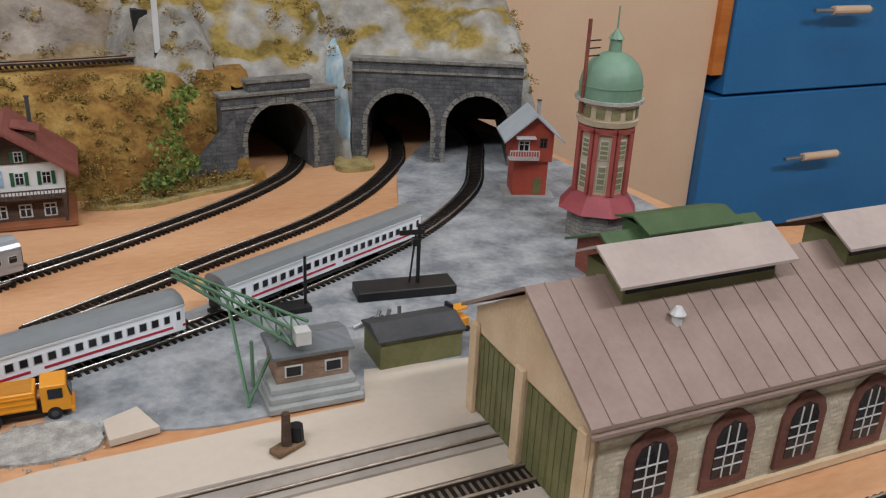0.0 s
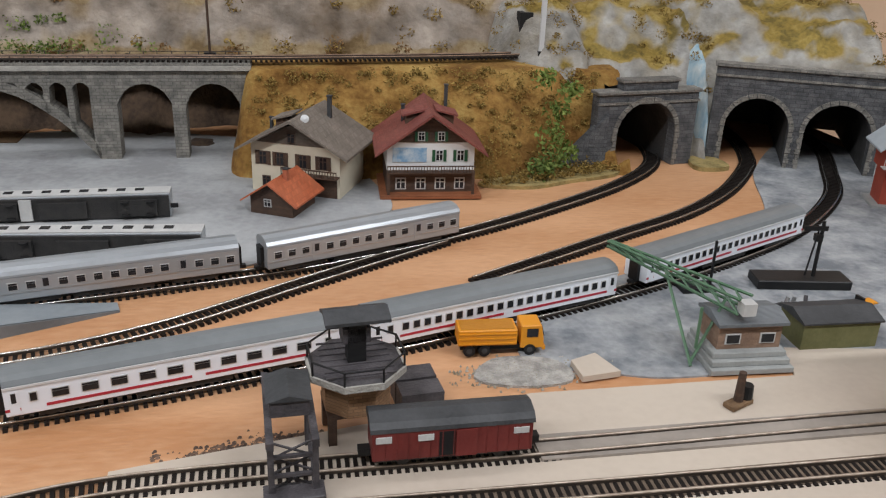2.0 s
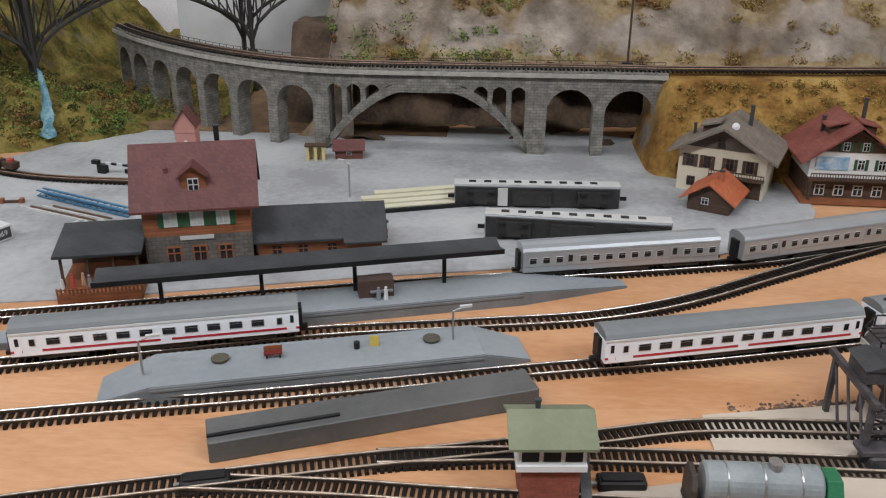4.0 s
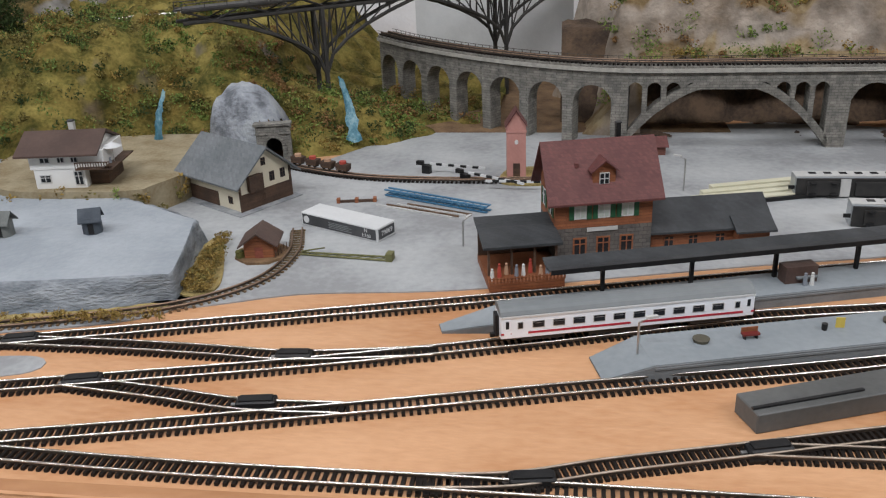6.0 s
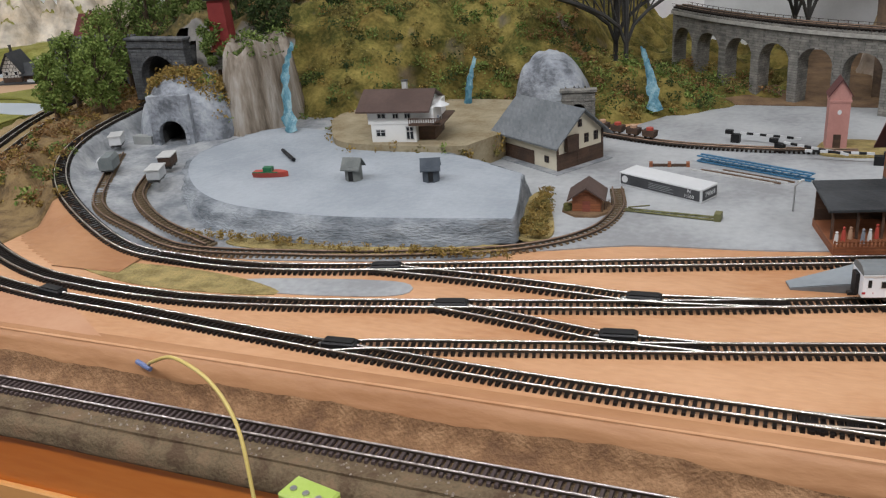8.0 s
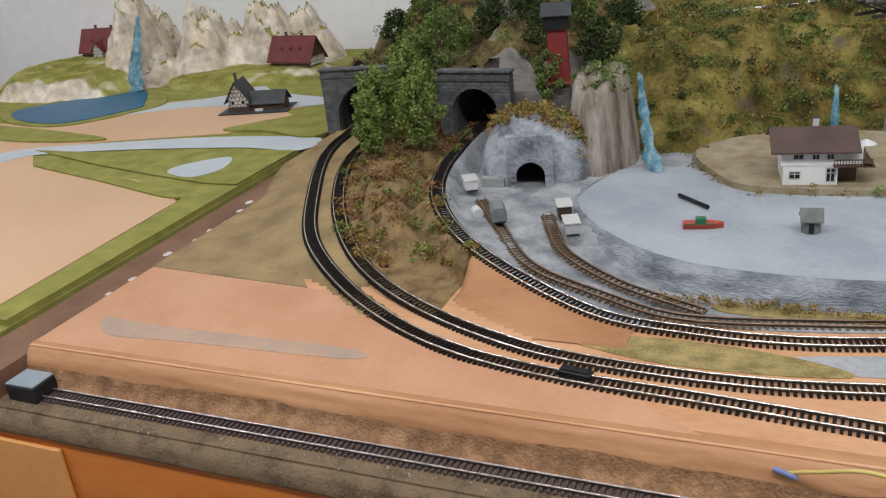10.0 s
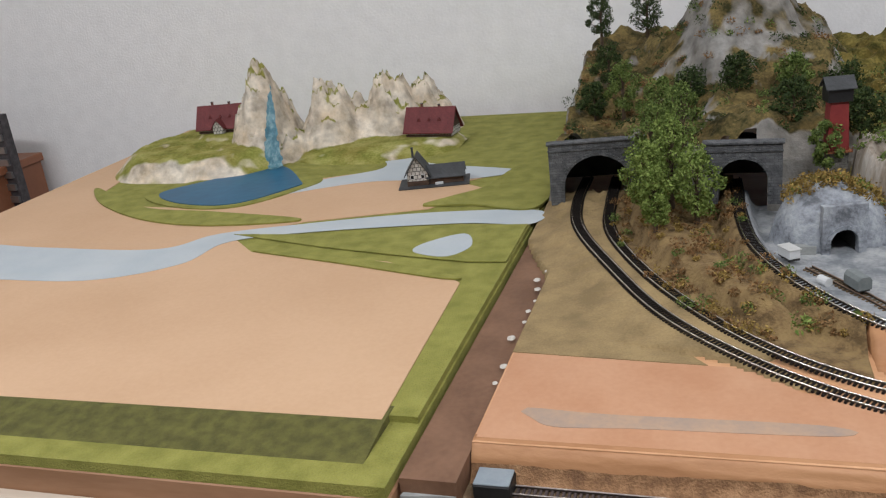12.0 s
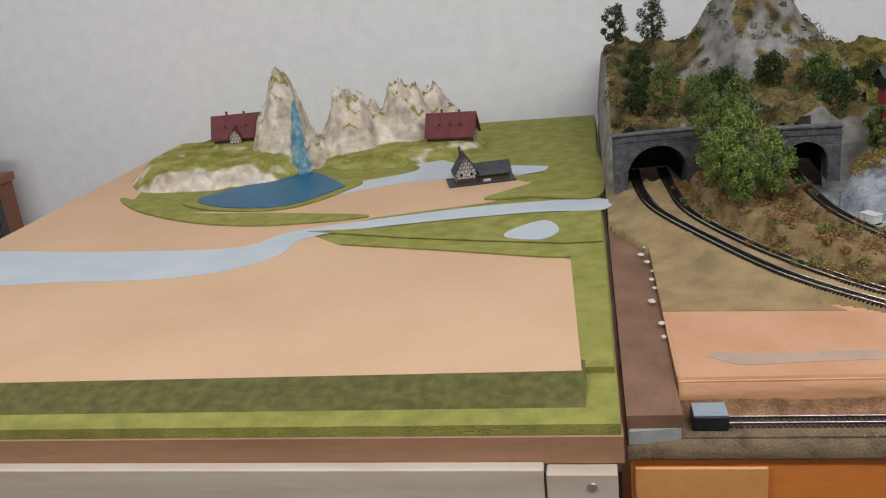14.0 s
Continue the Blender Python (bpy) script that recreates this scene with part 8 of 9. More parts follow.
# steel bridge over the valley
sbm = mat("dark_bridge_steel", (0.03, 0.029, 0.028), (0.06, 0.057, 0.052), 0.5, 0.2, 60, 0.1)
br = thing("steel_arch_bridge", 0, 0, 0, 0, "dark steel truss bridge across the valley", "bridge")
A, B = Vector((0.585, 0.553, 0.147)), Vector((1.13, 1.01, 0.147))
dv = B - A
for off in (-0.012, 0.012):
    o = Vector((-dv.y, dv.x, 0)).normalized() * off
    for z in (0.0, -0.012):
        part("chord", rod(A + o + Vector((0, 0, z)), B + o + Vector((0, 0, z)), 0.002, 6), sbm, br)
    n = 22
    for k in range(n):
        a, b = A + o + dv * (k / n), A + o + dv * ((k + 1) / n)
        part("lattice", rod(a + Vector((0, 0, -0.012 * (k % 2))), b + Vector((0, 0, -0.012 * ((k + 1) % 2))), 0.001, 5), sbm, br)
    for c in (0.215, 0.565):
        foot = A + o + dv * c - Vector((0, 0, 0.085))
        for s in (-1, 1):
            for k in range(5):
                a = foot + dv * (s * 0.17 * (k / 5) ** 1.6) + Vector((0, 0, 0.073 * (k / 5) ** 0.75))
                b = foot + dv * (s * 0.17 * ((k + 1) / 5) ** 1.6) + Vector((0, 0, 0.073 * ((k + 1) / 5) ** 0.75))
                part("arch_member", rod(a, b, 0.0022, 6), sbm, br)
                part("hanger", rod(b, Vector((b.x, b.y, 0.135)), 0.0011, 5), sbm, br)
                part("diagonal", rod(a, Vector((b.x, b.y, 0.135)), 0.0009, 5), sbm, br)
        part("tower_leg", rod(foot - Vector((0, 0, 0.065)), foot + Vector((0, 0, 0.073)), 0.003, 6), sbm, br)
    for k in range(30):
        a = A + o * 1.1 + dv * (k / 30)
        part("railing_post", rod(a, a + Vector((0, 0, 0.007)), 0.0004, 4), sbm, br)
    part("handrail", rod(A + o * 1.1 + Vector((0, 0, 0.007)), B + o * 1.1 + Vector((0, 0, 0.007)), 0.0005, 4), sbm, br)
part("deck", prism([(A.x, A.y - 0.013), (B.x, B.y - 0.013), (B.x, B.y + 0.013), (A.x, A.y + 0.013)], 0.1475, 0.149, axis="z"), sbm, br)
ob = part("white_screen", box(0.765, 0.985, 0.93, 0.934, 0.0, 0.105), WHITEP)
tagged(ob, "white card sheet standing behind the bridge", "card sheet", kind="structure")
track("pale track along the hilltop", [(0.37, 0.68, 0.0015), (0.41, 0.7, 0.002), (0.52, 0.75, 0.004), (0.62, 0.8, 0.006)], 0.113, rail=RAIL, sleeper=DKBROWN)

# ---- turnout drives ----
def drive(x, y, turn):
    d = thing("turnout_drive", x, y, 0.0, turn, "black plastic turnout motor box beside the rails", "turnout motor", "turnout motors")
    part("housing", box(-0.011, 0.011, -0.0042, 0.0042, 0, 0.0052), BLACK, d, bevel=0.0008)
    part("lid", box(-0.009, 0.009, -0.003, 0.003, 0.0052, 0.006), BLACK, d)
    part("slider", box(-0.014, -0.011, -0.001, 0.001, 0.001, 0.0025), STEEL, d)


for x, y, turn in ((0.637, 0.1425, 14), (0.818, 0.1345, 4), (0.703, 0.0985, 13), (0.812, 0.0835, 8), (0.657, 0.0345, 4), (0.963, 0.0305, 8), (0.417, 0.053, -8), (1.075, 0.063, 14), (1.262, 0.075, 4)):
    drive(x, y - 0.0085, turn)

# ---- meadow houses ----
TIMB = coursed(mat("half_timber_render", (0.5, 0.49, 0.45), (0.6, 0.58, 0.54), 0.8, 0, 60, 0.1), 0.006, 0.006, 0.2, 0.12)
FARMRED = coursed(mat("dark_red_tile", (0.14, 0.022, 0.024), (0.19, 0.035, 0.036), 0.65, 0, 60, 0.15), 0.003, 0.003, 0.4, 0.75)


def farmhouse(x, y, z, turn, label, porch=False):
    h = thing("farmhouse", x, y, z, turn, label, "house", "red-roofed farmhouses")
    part("lower_wall", box(-0.044, 0.044, -0.022, 0.022, 0, 0.014), TIMB, h)
    part("beam", box(-0.0445, 0.0445, -0.0226, -0.022, 0.0115, 0.014), DWOOD, h)
    part("base_boards", box(-0.0445, 0.0445, -0.0228, -0.0221, 0.0, 0.004), DWOOD, h)
    gable_walls(h, 0.088, 0.044, 0.014, 0.048, DWOOD, "x", 0.014)
    gable_roof(h, 0.088, 0.044, 0.014, 0.048, FARMRED, 0.005, 0.0016)
    for k in (-0.03, -0.012, 0.006, 0.024):
        window(h, "S", k, 0.0045, 0.006, 0.0065, (0.044, 0.022), FRAMEW)
    for k in (-0.02, 0.0, 0.02):
        part("dormer", prism([(k - 0.004, 0.027), (k + 0.004, 0.027), (k, 0.0325)], -0.016, -0.004), FARMRED, h)
    chimney(h, -0.018, 0.002, 0.044, 0.055, MARB, 0.0018)
    chimney(h, 0.016, 0.002, 0.044, 0.053, MARB, 0.0018)
    if porch:
        gable_walls(h, 0.02, 0.014, 0.014, 0.027, TIMB, "y", 0.0, "porch", 0.0, -0.028)
        gable_roof(h, 0.02, 0.014, 0.014, 0.027, FARMRED, 0.003, 0.0012, "y", "porch_roof", 0.0, -0.028)
    return h


farmhouse(-0.735, 0.915, 0.05, 8, "red-roofed half-timbered farmhouse on the grassy mound", True)
farmhouse(-0.318, 0.93, 0.021, -6, "red-roofed half-timbered farmhouse beside the lane")
vh = thing("village_station", -0.242, 0.678, 0.0038, 14, "half-timbered cottage with dark roof and low annex", "house")
part("yard", box(-0.052, 0.056, -0.03, 0.026, 0, 0.0015), ROOFD, vh)
gable_walls(vh, 0.032, 0.034, 0.022, 0.046, TIMB, "y", 0.0015, "wall", -0.022)
gable_roof(vh, 0.032, 0.034, 0.022, 0.046, BLKROOF, 0.005, 0.0015, "y", "roof", -0.022)
part("lower_boards", box(-0.0385, -0.0055, -0.0178, -0.017, 0.0015, 0.009), DWOOD, vh)
for k in (-0.03, -0.014):
    w = part("window", box(k - 0.003, k + 0.003, -0.0178, -0.017, 0.012, 0.019), WHITEP, vh)
    part("pane", box(k - 0.0022, k + 0.0022, -0.0181, -0.0178, 0.0128, 0.0182), PANE, w)
gable_walls(vh, 0.052, 0.03, 0.014, 0.027, DWOOD, "x", 0.0015, "annex_wall", 0.021)
gable_roof(vh, 0.052, 0.03, 0.014, 0.027, BLKROOF, 0.004, 0.0014, "x", "annex_roof", 0.021)
chimney(vh, -0.028, 0.004, 0.04, 0.056, ROOFD, 0.0016)
part("bench", box(0.004, 0.016, -0.021, -0.018, 0.0015, 0.005), WHITEP, vh)

# ---- ledge details ----
bf = thing("buffer_stop", 0.022, -0.031, -0.026, 0, "grey box-shaped buffer stop at track end", "buffer stop")
part("body", box(-0.014, 0.014, -0.011, 0.011, 0, 0.013), BLACK, bf, bevel=0.001)
part("top_plate", box(-0.0135, 0.0135, -0.0105, 0.0105, 0.013, 0.0145), mat("blue_grey_plate", (0.2, 0.24, 0.27), (0.26, 0.3, 0.33), 0.5, 0, 60, 0.1), bf, bevel=0.0005)
pb = part("filler_block", prism([(-0.044, -0.055), (-0.002, -0.05), (-0.001, -0.012), (-0.012, -0.004), (-0.036, -0.016)], -0.03, -0.018, axis="z"), CONC)
structure(pb, "pale grey filler at the ledge corner", "filler")
cu = bpy.data.curves.new("wire", "CURVE")
cu.dimensions, cu.bevel_depth, cu.bevel_resolution = "3D", 0.0011, 3
sp = cu.splines.new("BEZIER")
pts = [(0.545, -0.013, -0.006), (0.556, -0.02, 0.002), (0.59, -0.034, 0.016), (0.632, -0.052, 0.004), (0.652, -0.07, -0.03), (0.66, -0.085, -0.09)]
sp.bezier_points.add(len(pts) - 1)
for p, q in zip(sp.bezier_points, pts):
    p.co, p.handle_left_type, p.handle_right_type = q, "AUTO", "AUTO"
wob = new("wire", cu)
cu.materials.append(mat("yellow_wire", (0.55, 0.42, 0.12), (0.6, 0.47, 0.16), 0.4))
tagged(wob, "thin yellow electric wire looping over the edge", "wire")
ob = part("wire_plug", rod((0.538, -0.0135, -0.004), (0.55, -0.0165, -0.006), 0.0016, 8), mat("blue_plug", (0.1, 0.14, 0.3), (0.2, 0.24, 0.4), 0.5))
tagged(ob, "small blue and white wire plug", "plug")
DRYPL = mat("dried_plaster", (0.46, 0.43, 0.38), (0.60, 0.57, 0.52), 0.9, 0, 150, 0.4)
for x, y, s in ((-0.006, 0.45, 1.0), (0.043, 0.26, 1.3), (-0.008, 0.17, 0.8), (-0.012, 0.4, 0.7), (-0.01, 0.31, 0.8), (-0.003, 0.205, 0.5), (-0.004, 0.23, 0.6), (-0.002, 0.255, 0.45), (-0.005, 0.285, 0.7), (-0.004, 0.335, 0.55), (-0.006, 0.36, 0.6), (-0.003, 0.115, 0.7), (-0.004, 0.085, 0.5), (0.07, 0.215, 0.8)):
    bm = bmesh.new()
    bmesh.ops.create_icosphere(bm, subdivisions=2, radius=0.005 * s)
    for v in bm.verts:
        v.co = Vector((v.co.x * (1 + 0.5 * noise.noise(v.co * 300)), v.co.y * 1.3, max(0, v.co.z * 0.3 * (1 + 0.6 * noise.noise(v.co * 200)))))
    bm.transform(Matrix.Translation((x, y, -0.001)))
    tagged(part("plaster_blob", bm, DRYPL), "dried white plaster blob on the board", "plaster", "plaster blobs")
v, f = [], []
for _ in range(1500):
    x, y, r = CRUMB.uniform(-0.03, 1.6), CRUMB.choice([CRUMB.normal(-0.0205, 0.0018), CRUMB.normal(-0.044, 0.003), CRUMB.uniform(-0.05, -0.015)]), CRUMB.uniform(0.0003, 0.0009)
    k = len(v)
    z = -0.0266
    v += [(x - r, y - r, z), (x + r, y - r * 0.7, z), (x + r * 0.8, y + r, z), (x - r * 0.9, y + r * 0.8, z), (x, y, z + r * 1.6)]
    f += [(k, k + 1, k + 4), (k + 1, k + 2, k + 4), (k + 2, k + 3, k + 4), (k + 3, k, k + 4)]
tagged(mesh_part("ledge_pebbles", v, f, mat("ledge_pebbles", (0.16, 0.11, 0.075), (0.42, 0.36, 0.30), 0.9, 0, 200, 0.2, 5)), "pale and brown scatter pebbles along the lower track", "pebbles", kind="stuff")
gc = thing("wire_connector", 0.692, -0.078, -0.017, -12, "yellow-green plastic connector block at the wire end", "connector")
part("housing", box(-0.014, 0.014, -0.008, 0.008, -0.012, 0.0), mat("yellow_green_plastic", (0.34, 0.46, 0.08), (0.40, 0.52, 0.12), 0.45, 0, 40, 0.05), gc, bevel=0.0012)
for k in (-0.008, 0.0, 0.008):
    part("terminal", cyl(0.0018, 0.0018, 0.001, pose(k, -0.002, 0.0004), 10), STEEL, gc)
LORANGE = mat("light_orange_wood", (0.58, 0.26, 0.075), (0.66, 0.33, 0.11), 0.35, 0, 10, 0.05)
structure(part("cabinet_rail", box(0.16, 0.62, -0.0585, -0.0542, -0.3, -0.081), LORANGE, bevel=0.001), "lighter orange wooden drawer below the ledge", "drawer")
structure(part("drawer_front", box(-0.04, 0.064, -0.058, -0.0545, -0.2, -0.05), LORANGE, bevel=0.001), "lighter orange wooden door edge under the ledge", "cabinet door")
bm = prism([(0.379, -0.062), (0.432, -0.071), (0.43, -0.18), (0.362, -0.18), (0.361, -0.1)], -0.0605, -0.0588)
tagged(part("paper_note", bm, WHITEP), "plain white paper note stuck to the drawer", "paper")
cab2 = thing("brown_cabinet", -1.62, 0.98, -0.9, 0, "brown wooden cabinet standing beside the layout", "cabinet")
part("carcass", box(-0.28, 0.18, -0.15, 0.2, 0, 0.84), mat("red_brown_veneer", (0.22, 0.085, 0.04), (0.28, 0.11, 0.055), 0.45, 0, 8, 0.05), cab2, bevel=0.003)
part("top", box(-0.29, 0.19, -0.16, 0.2, 0.84, 0.86), bpy.data.materials["red_brown_veneer"], cab2, bevel=0.002)
gr = thing("grey_grille", -1.6, 1.1, -0.9, -8, "dark grey plastic grille leaning on the wall", "grille")
part("frame", box(0.0, 0.2, -0.02, 0.0, 0.55, 0.98), DIRTG, gr)
for k in range(14):
    part("slat", box(0.008, 0.192, -0.026, -0.02, 0.56 + k * 0.03, 0.575 + k * 0.03), STEEL, gr)

# ---- plants ----
def leaf_mat(name, a, b):
    m = mat(name, a, b, 0.8, 0, 60, 0, spec=0.25)
    nt = m.node_tree
    p = nt.nodes["Principled BSDF"]
    geo = nt.nodes.new("ShaderNodeNewGeometry")
    ramp = nt.nodes.new("ShaderNodeValToRGB")
    ramp.color_ramp.elements[0].color, ramp.color_ramp.elements[1].color = (*a, 1), (*b, 1)
    nt.links.new(geo.outputs["Random Per Island"], ramp.inputs["Fac"])
    nt.links.new(ramp.outputs["Color"], p.inputs["Base Color"])
    return m


LEAF = leaf_mat("green_foliage", (0.05, 0.085, 0.018), (0.19, 0.25, 0.065))
LEAFL = leaf_mat("light_green_foliage", (0.09, 0.14, 0.025), (0.24, 0.31, 0.08))
LEAFD = leaf_mat("dark_green_foliage", (0.018, 0.032, 0.01), (0.06, 0.09, 0.025))
LEAFO = leaf_mat("ochre_foliage", (0.13, 0.08, 0.02), (0.36, 0.25, 0.07))
LEAFR = leaf_mat("rust_foliage", (0.12, 0.06, 0.022), (0.31, 0.18, 0.075))
LEAFB = leaf_mat("olive_brown_foliage", (0.08, 0.068, 0.02), (0.25, 0.21, 0.065))
BARK = mat("brown_bark", (0.06, 0.04, 0.025), (0.11, 0.075, 0.045), 0.9, 0, 120, 0.5)
RNG = np.random.default_rng(7)


def leaves(clumps, per, size, flat=1.0):
    """Small leaf quads scattered on the shells of clumps (x, y, z, r)."""
    v, f = [], []
    for cx, cy, cz, r in clumps:
        n = per
        d = RNG.normal(size=(n, 3))
        d /= np.linalg.norm(d, axis=1)[:, None]
        d[:, 2] *= flat
        c = np.array([cx, cy, cz]) + d * r * RNG.uniform(0.45, 1.05, (n, 1))
        for k in range(n):
            a = RNG.normal(size=3)
            a /= np.linalg.norm(a)
            b = np.cross(a, RNG.normal(size=3))
            b /= np.linalg.norm(b)
            s = size * RNG.uniform(0.6, 1.3)
            i = len(v)
            v += [c[k] - a * s, c[k] - b * s * 0.5, c[k] + a * s, c[k] + b * s * 0.5]
            f.append((i, i + 1, i + 2, i + 3))
    return v, f


def tree(x, y, z, h, spread, material, label, clumps=16, conifer=False):
    t = thing("tree", x, y, z, 0, label, "tree", "layout trees")
    bm = cyl(h * 0.035, h * 0.012, h * 0.75, pose(0, 0, h * 0.375), 8)
    cl = []
    for k in range(clumps):
        u = k / max(1, clumps - 1)
        a = k * 2.4
        if conifer:
            zz, rr = h * (0.15 + 0.82 * u), spread * (1 - u) * 0.8
        else:
            zz, rr = h * (0.32 + 0.62 * u), spread * math.sin(math.pi * (0.18 + 0.72 * u)) * RNG.uniform(0.45, 0.95)
        c = (rr * math.cos(a), rr * math.sin(a), zz)
        cl.append((*c, spread * RNG.uniform(0.28, 0.45)))
        rod((0, 0, zz * 0.72), c, h * 0.007, 4, bm)
    part("trunk", bm, BARK, t)
    v, f = leaves(cl, 190, 0.002)
    mesh_part("crown", v, f, material, t)
    return t


def ground_at(fn, x, y):
    return max(0.0, fn(x, y))


for x, y, h, sp, mm in ((0.125, 0.455, 0.128, 0.03, LEAFL), (0.155, 0.405, 0.1, 0.027, LEAFL), (0.1, 0.52, 0.13, 0.03, LEAF), (0.135, 0.53, 0.15, 0.03, LEAF), (0.098, 0.425, 0.105, 0.028, LEAFL), (0.112, 0.375, 0.09, 0.02, LEAFL)):
    tree(x, y, 0.015, h, sp, mm, "leafy green tree growing between the tunnel portals", 20)
for x, y, h, sp, mm in ((0.05, 0.68, 0.09, 0.025, LEAF), (0.02, 0.78, 0.08, 0.025, LEAFD), (0.1, 0.66, 0.07, 0.028, LEAF), (0.01, 0.68, 0.06, 0.022, LEAFD), (0.14, 0.7, 0.06, 0.028, LEAFD), (0.2, 0.67, 0.055, 0.026, LEAFD), (0.27, 0.66, 0.06, 0.024, LEAF), (0.33, 0.64, 0.06, 0.025, LEAFD), (-0.01, 0.95, 0.09, 0.025, LEAFD), (0.06, 1.02, 0.1, 0.028, LEAFD)):
    tree(x, y, ground_at(left_mountain, x, y) - 0.006, h, sp, mm, "dark green tree on the rocky mountain", 14)
tree(0.29, 0.45, 0.055, 0.075, 0.018, LEAF, "slim green tree beside the red tower", 16)
tree(0.33, 0.5, 0.09, 0.06, 0.024, LEAFD, "dark green tree behind the red tower", 14)
tree(0.262, 0.54, 0.09, 0.07, 0.026, LEAFD, "dark green tree above the rock dome", 14)


def scrub(name, count, area, fn, r, material, label, per=70, size=0.0017, keep=None):
    """Low bushes strewn over modelled land: nobody could count them."""
    cl = []
    tries = 0
    while len(cl) < count and tries < count * 20:
        tries += 1
        x, y = RNG.uniform(area[0], area[1]), RNG.uniform(area[2], area[3])
        z = fn(x, y)
        if z < 0.004 or (keep and not keep(x, y, z)):
            continue
        rr = r * RNG.uniform(0.5, 1.4)
        cl.append((x, y, z + rr * 0.3, rr))
    v, f = leaves(cl, per, size, 0.7)
    ob = mesh_part(name, v, f, material)
    return tagged(ob, label, "bushes", kind="stuff")


scrub("hill_bushes", 150, (0.36, 0.88, 0.42, 0.75), hill_left, 0.012, LEAF, "green flock bushes over the hillside")
scrub("hill_bushes", 120, (0.36, 0.88, 0.42, 0.75), hill_left, 0.011, LEAFB, "olive brown bushes over the hillside")
scrub("hill_bushes", 70, (0.5, 0.88, 0.48, 0.7), hill_left, 0.01, LEAFL, "light green bushes over the hillside")
scrub("hill_bushes", 110, (0.36, 0.88, 0.42, 0.75), hill_left, 0.01, LEAFD, "dark green bushes over the hillside")
scrub("hill_grass", 90, (0.36, 0.88, 0.42, 0.75), hill_left, 0.009, LEAFO, "ochre tufts over the hillside")
scrub("mountain_bushes", 120, (-0.03, 0.4, 0.5, 0.9), left_mountain, 0.012, LEAFD, "dark bushes over the rocky mountain")
scrub("mountain_bushes", 70, (-0.03, 0.4, 0.5, 0.9), left_mountain, 0.011, LEAF, "green bushes over the rocky mountain")
scrub("mountain_tufts", 80, (-0.03, 0.4, 0.5, 0.9), left_mountain, 0.009, LEAFR, "rust-brown tufts over the rocky mountain")
scrub("bank_scrub", 110, (0.05, 0.3, 0.17, 0.55), bank, 0.008, LEAFR, "rust-brown scrub on the bank between tracks")
scrub("bank_scrub", 60, (0.05, 0.3, 0.17, 0.55), bank, 0.008, LEAFO, "ochre scrub on the bank between tracks")
scrub("bank_scrub", 34, (0.05, 0.3, 0.17, 0.55), bank, 0.009, LEAF, "green scrub on the bank between tracks")
scrub("rock_tufts", 80, (0.98, 1.66, 0.622, 0.7), rock_back, 0.009, LEAFO, "ochre tufts on the rock face")
scrub("rock_tufts", 45, (0.98, 1.5, 0.622, 0.7), rock_back, 0.008, LEAFR, "rust-brown tufts on the rock face")
scrub("rock_bushes", 34, (0.98, 1.3, 0.622, 0.69), rock_back, 0.011, LEAFL, "light green bushes on the rock face")
scrub("rock_bushes", 22, (0.98, 1.2, 0.622, 0.69), rock_back, 0.012, LEAF, "green bushes on the rock face")
scrub("hill_tufts", 90, (0.6, 0.88, 0.48, 0.75), hill_left, 0.009, LEAFR, "rust-brown tufts over the hillside")
scrub("slope_flock", 260, (1.36, 1.66, 0.48, 0.56), ledge_h, 0.006, LEAFO, "ochre flock tufts on the embankment", 60, 0.0011, lambda x, y, z: z < 0.078)
scrub("tunnel_flock", 200, (1.58, 1.98, 0.46, 0.7), tunnel_hill, 0.007, LEAFO, "ochre flock tufts over the tunnels", 60, 0.0012, lambda x, y, z: not in_bore(x, y, 0.02))
for x, y, z, r in ((1.612, 0.512, 0.05, 0.012), (1.605, 0.498, 0.032, 0.013), (1.6, 0.485, 0.014, 0.014), (1.62, 0.505, 0.07, 0.011), (1.592, 0.478, 0.008, 0.012), (1.615, 0.492, 0.02, 0.012), (1.6, 0.51, 0.08, 0.01)):
    v, f = leaves([(0, 0, 0, r), (r * 0.5, 0, r * 0.3, r * 0.7)], 80, 0.0024)
    ob = mesh_part("bush", v, f, LEAFL if z > 0.015 else LEAF)
    ob.matrix_world = pose(x, y, z)
    tagged(ob, "light green flock bush climbing the embankment", "bush", "bushes beside the tunnel")
for x, y, r, mm in ((0.246, 0.19, 0.014, LEAFL), (0.26, 0.215, 0.01, LEAF)):
    v, f = leaves([(0, 0, 0, r), (r * 0.6, 0, 0, r * 0.6)], 120, 0.0026)
    ob = mesh_part("bush", v, f, mm)
    ob.matrix_world = pose(x, y, 0.008)
    tagged(ob, "round green flock bush at the track side", "bush", "trackside bushes")

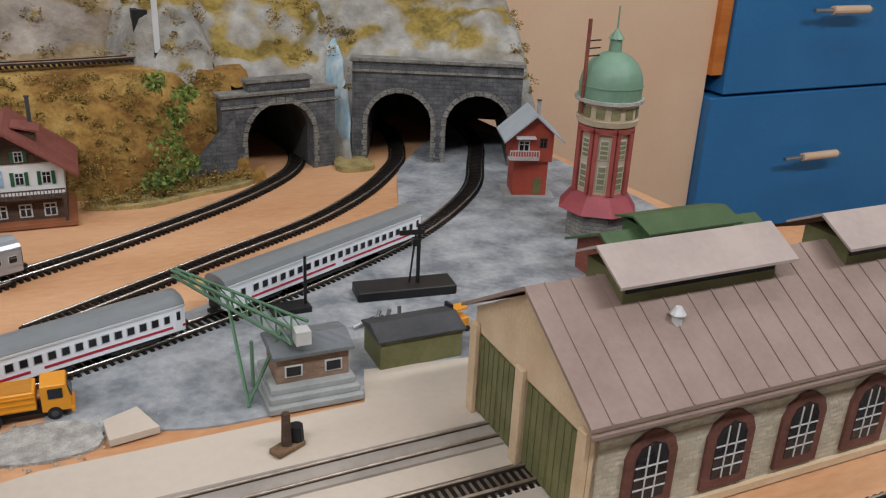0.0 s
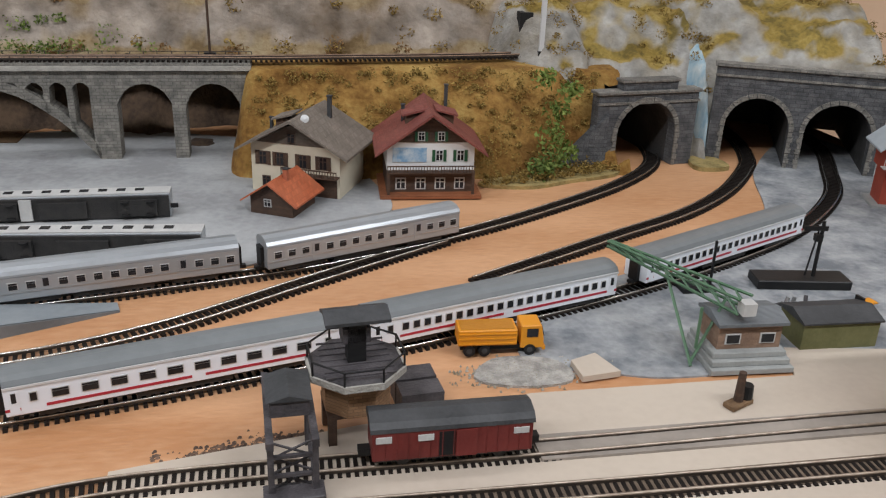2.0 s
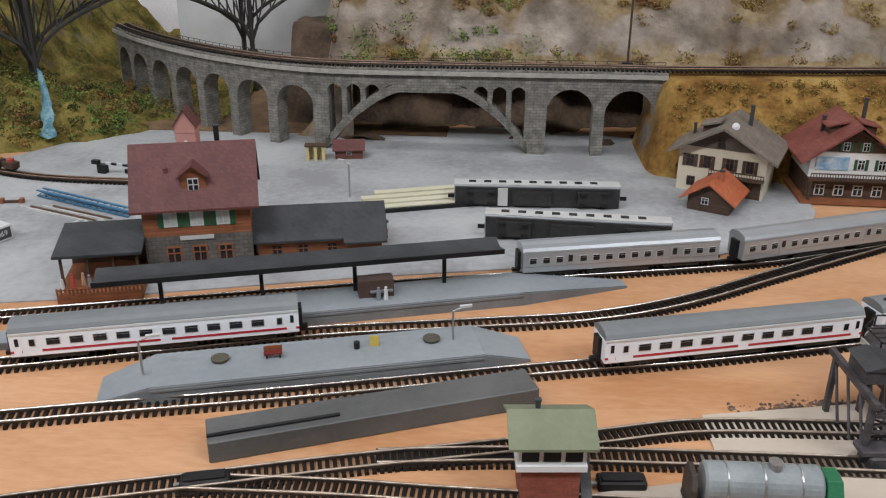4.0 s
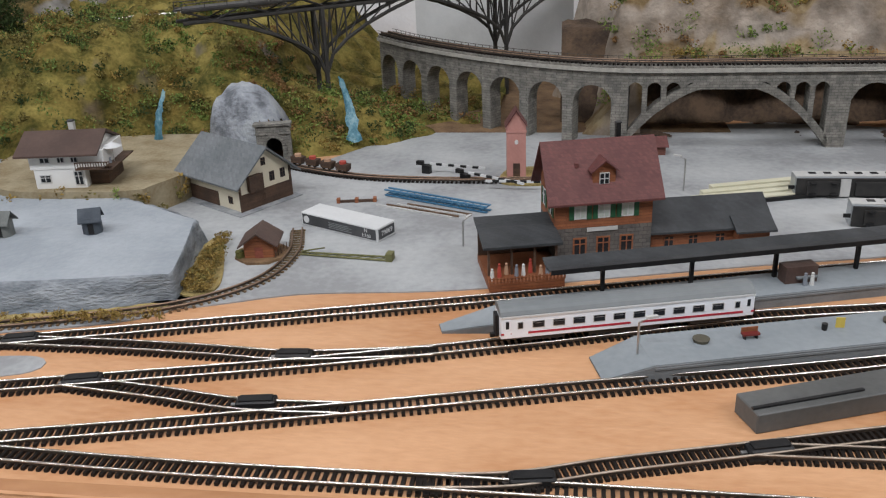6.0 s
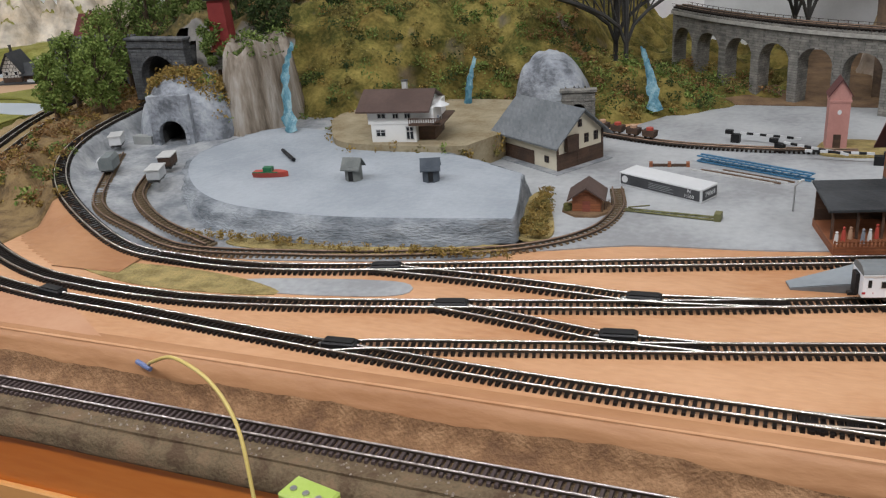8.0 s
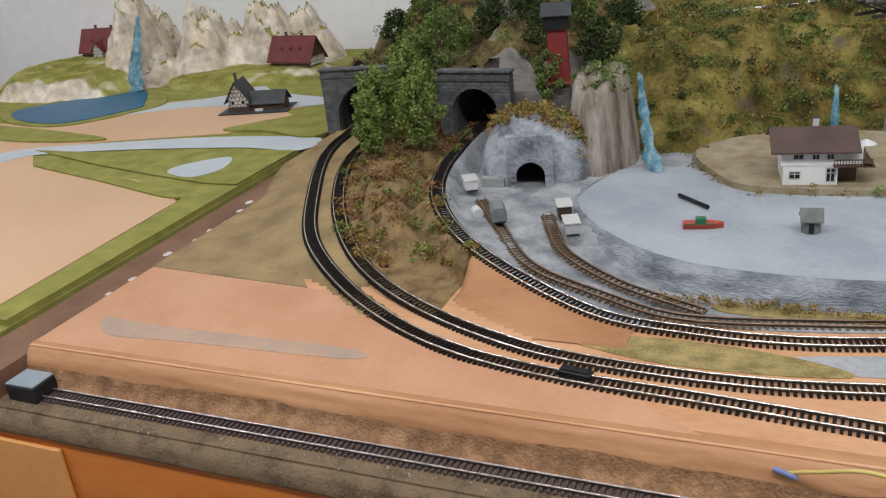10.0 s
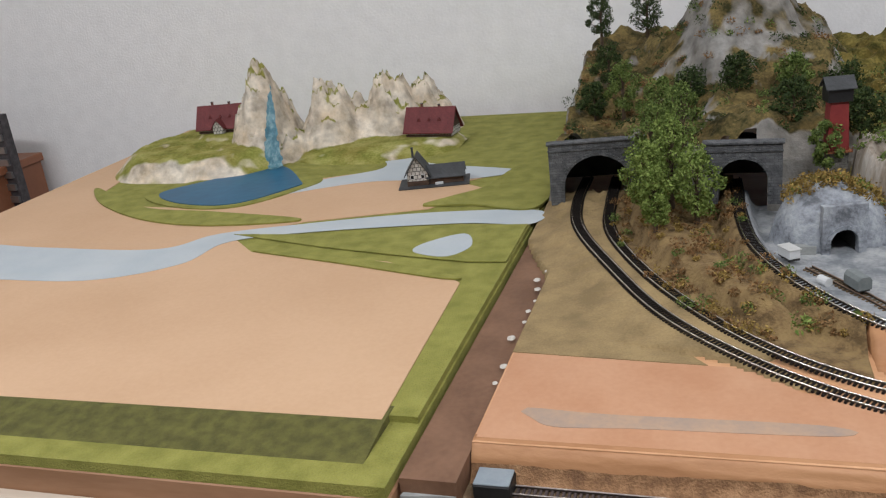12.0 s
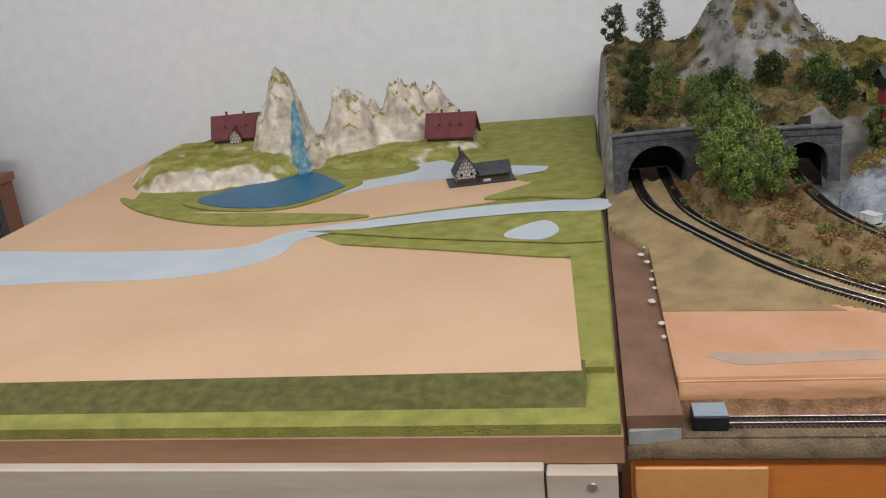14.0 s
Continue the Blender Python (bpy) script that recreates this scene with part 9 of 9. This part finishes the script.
scrub("dome_moss", 130, (0.24, 0.345, 0.37, 0.45), rock_dome, 0.009, LEAFO, "yellow-green flock on the rounded rock", 40, 0.0018, lambda x, y, z: z > 0.06 or x > 0.325)
scrub("dome_moss", 40, (0.24, 0.36, 0.38, 0.46), rock_dome, 0.006, LEAFL, "light green flock on the rounded rock", 22, 0.0018, lambda x, y, z: z > 0.064 or x > 0.325)
scrub("cliff_moss", 45, (0.3, 0.4, 0.4, 0.53), cliff, 0.008, LEAF, "green flock on the grey cliff", 22, 0.0022, lambda x, y, z: z > 0.085)

edge = closed([(0.5, 0.346), (0.585, 0.346), (0.615, 0.352), (0.622, 0.36), (0.645, 0.43), (0.62, 0.52), (0.5, 0.51), (0.44, 0.45), (0.465, 0.38)], 0.009)
for mm, count, lab in ((LEAFO, 70, "ochre flock along the terrace edge"), (LEAFB, 60, "olive brown flock along the terrace edge"), (LEAFL, 25, "light green flock along the terrace edge")):
    cl = []
    for _ in range(count):
        x, y = edge[int(RNG.integers(len(edge)))][:2]
        cl.append((x + RNG.uniform(-0.005, 0.005), y + RNG.uniform(-0.006, 0.004), RNG.uniform(0.001, 0.025), RNG.uniform(0.003, 0.007)))
    v, f = leaves(cl, 26, 0.0019)
    tagged(mesh_part("terrace_flock", v, f, mm), lab, "bushes", kind="stuff")

scrub("foot_flock", 120, (0.45, 0.72, 0.146, 0.172), lambda x, y: 0.0055 if abs(y - 0.155 - 0.1 * max(0.0, x - 0.6)) < 0.006 else 0.0, 0.0035, LEAFO, "ochre flock along the foot of the stone edge", 34, 0.0009)
scrub("verge_flock", 110, (0.7, 0.735, 0.205, 0.305), lambda x, y: 0.0055, 0.0032, LEAFO, "ochre flock on the verge beside the plateau", 34, 0.0009, lambda x, y, z: 0.712 - 0.1 * (y - 0.2) < x < 0.733 - 0.25 * max(0.0, y - 0.22))
scrub("verge_flock", 40, (0.7, 0.735, 0.205, 0.305), lambda x, y: 0.0055, 0.0032, LEAFB, "olive flock on the verge beside the plateau", 34, 0.0009, lambda x, y, z: 0.712 - 0.1 * (y - 0.2) < x < 0.733 - 0.25 * max(0.0, y - 0.22))
scrub("portal_flock", 120, (1.54, 1.67, 0.462, 0.512), lambda x, y: 0.0055, 0.004, LEAFO, "ochre flock at the portal foot", 40, 0.001, lambda x, y, z: abs(y - 0.47 - 0.3 * (x - 1.55)) < 0.012)
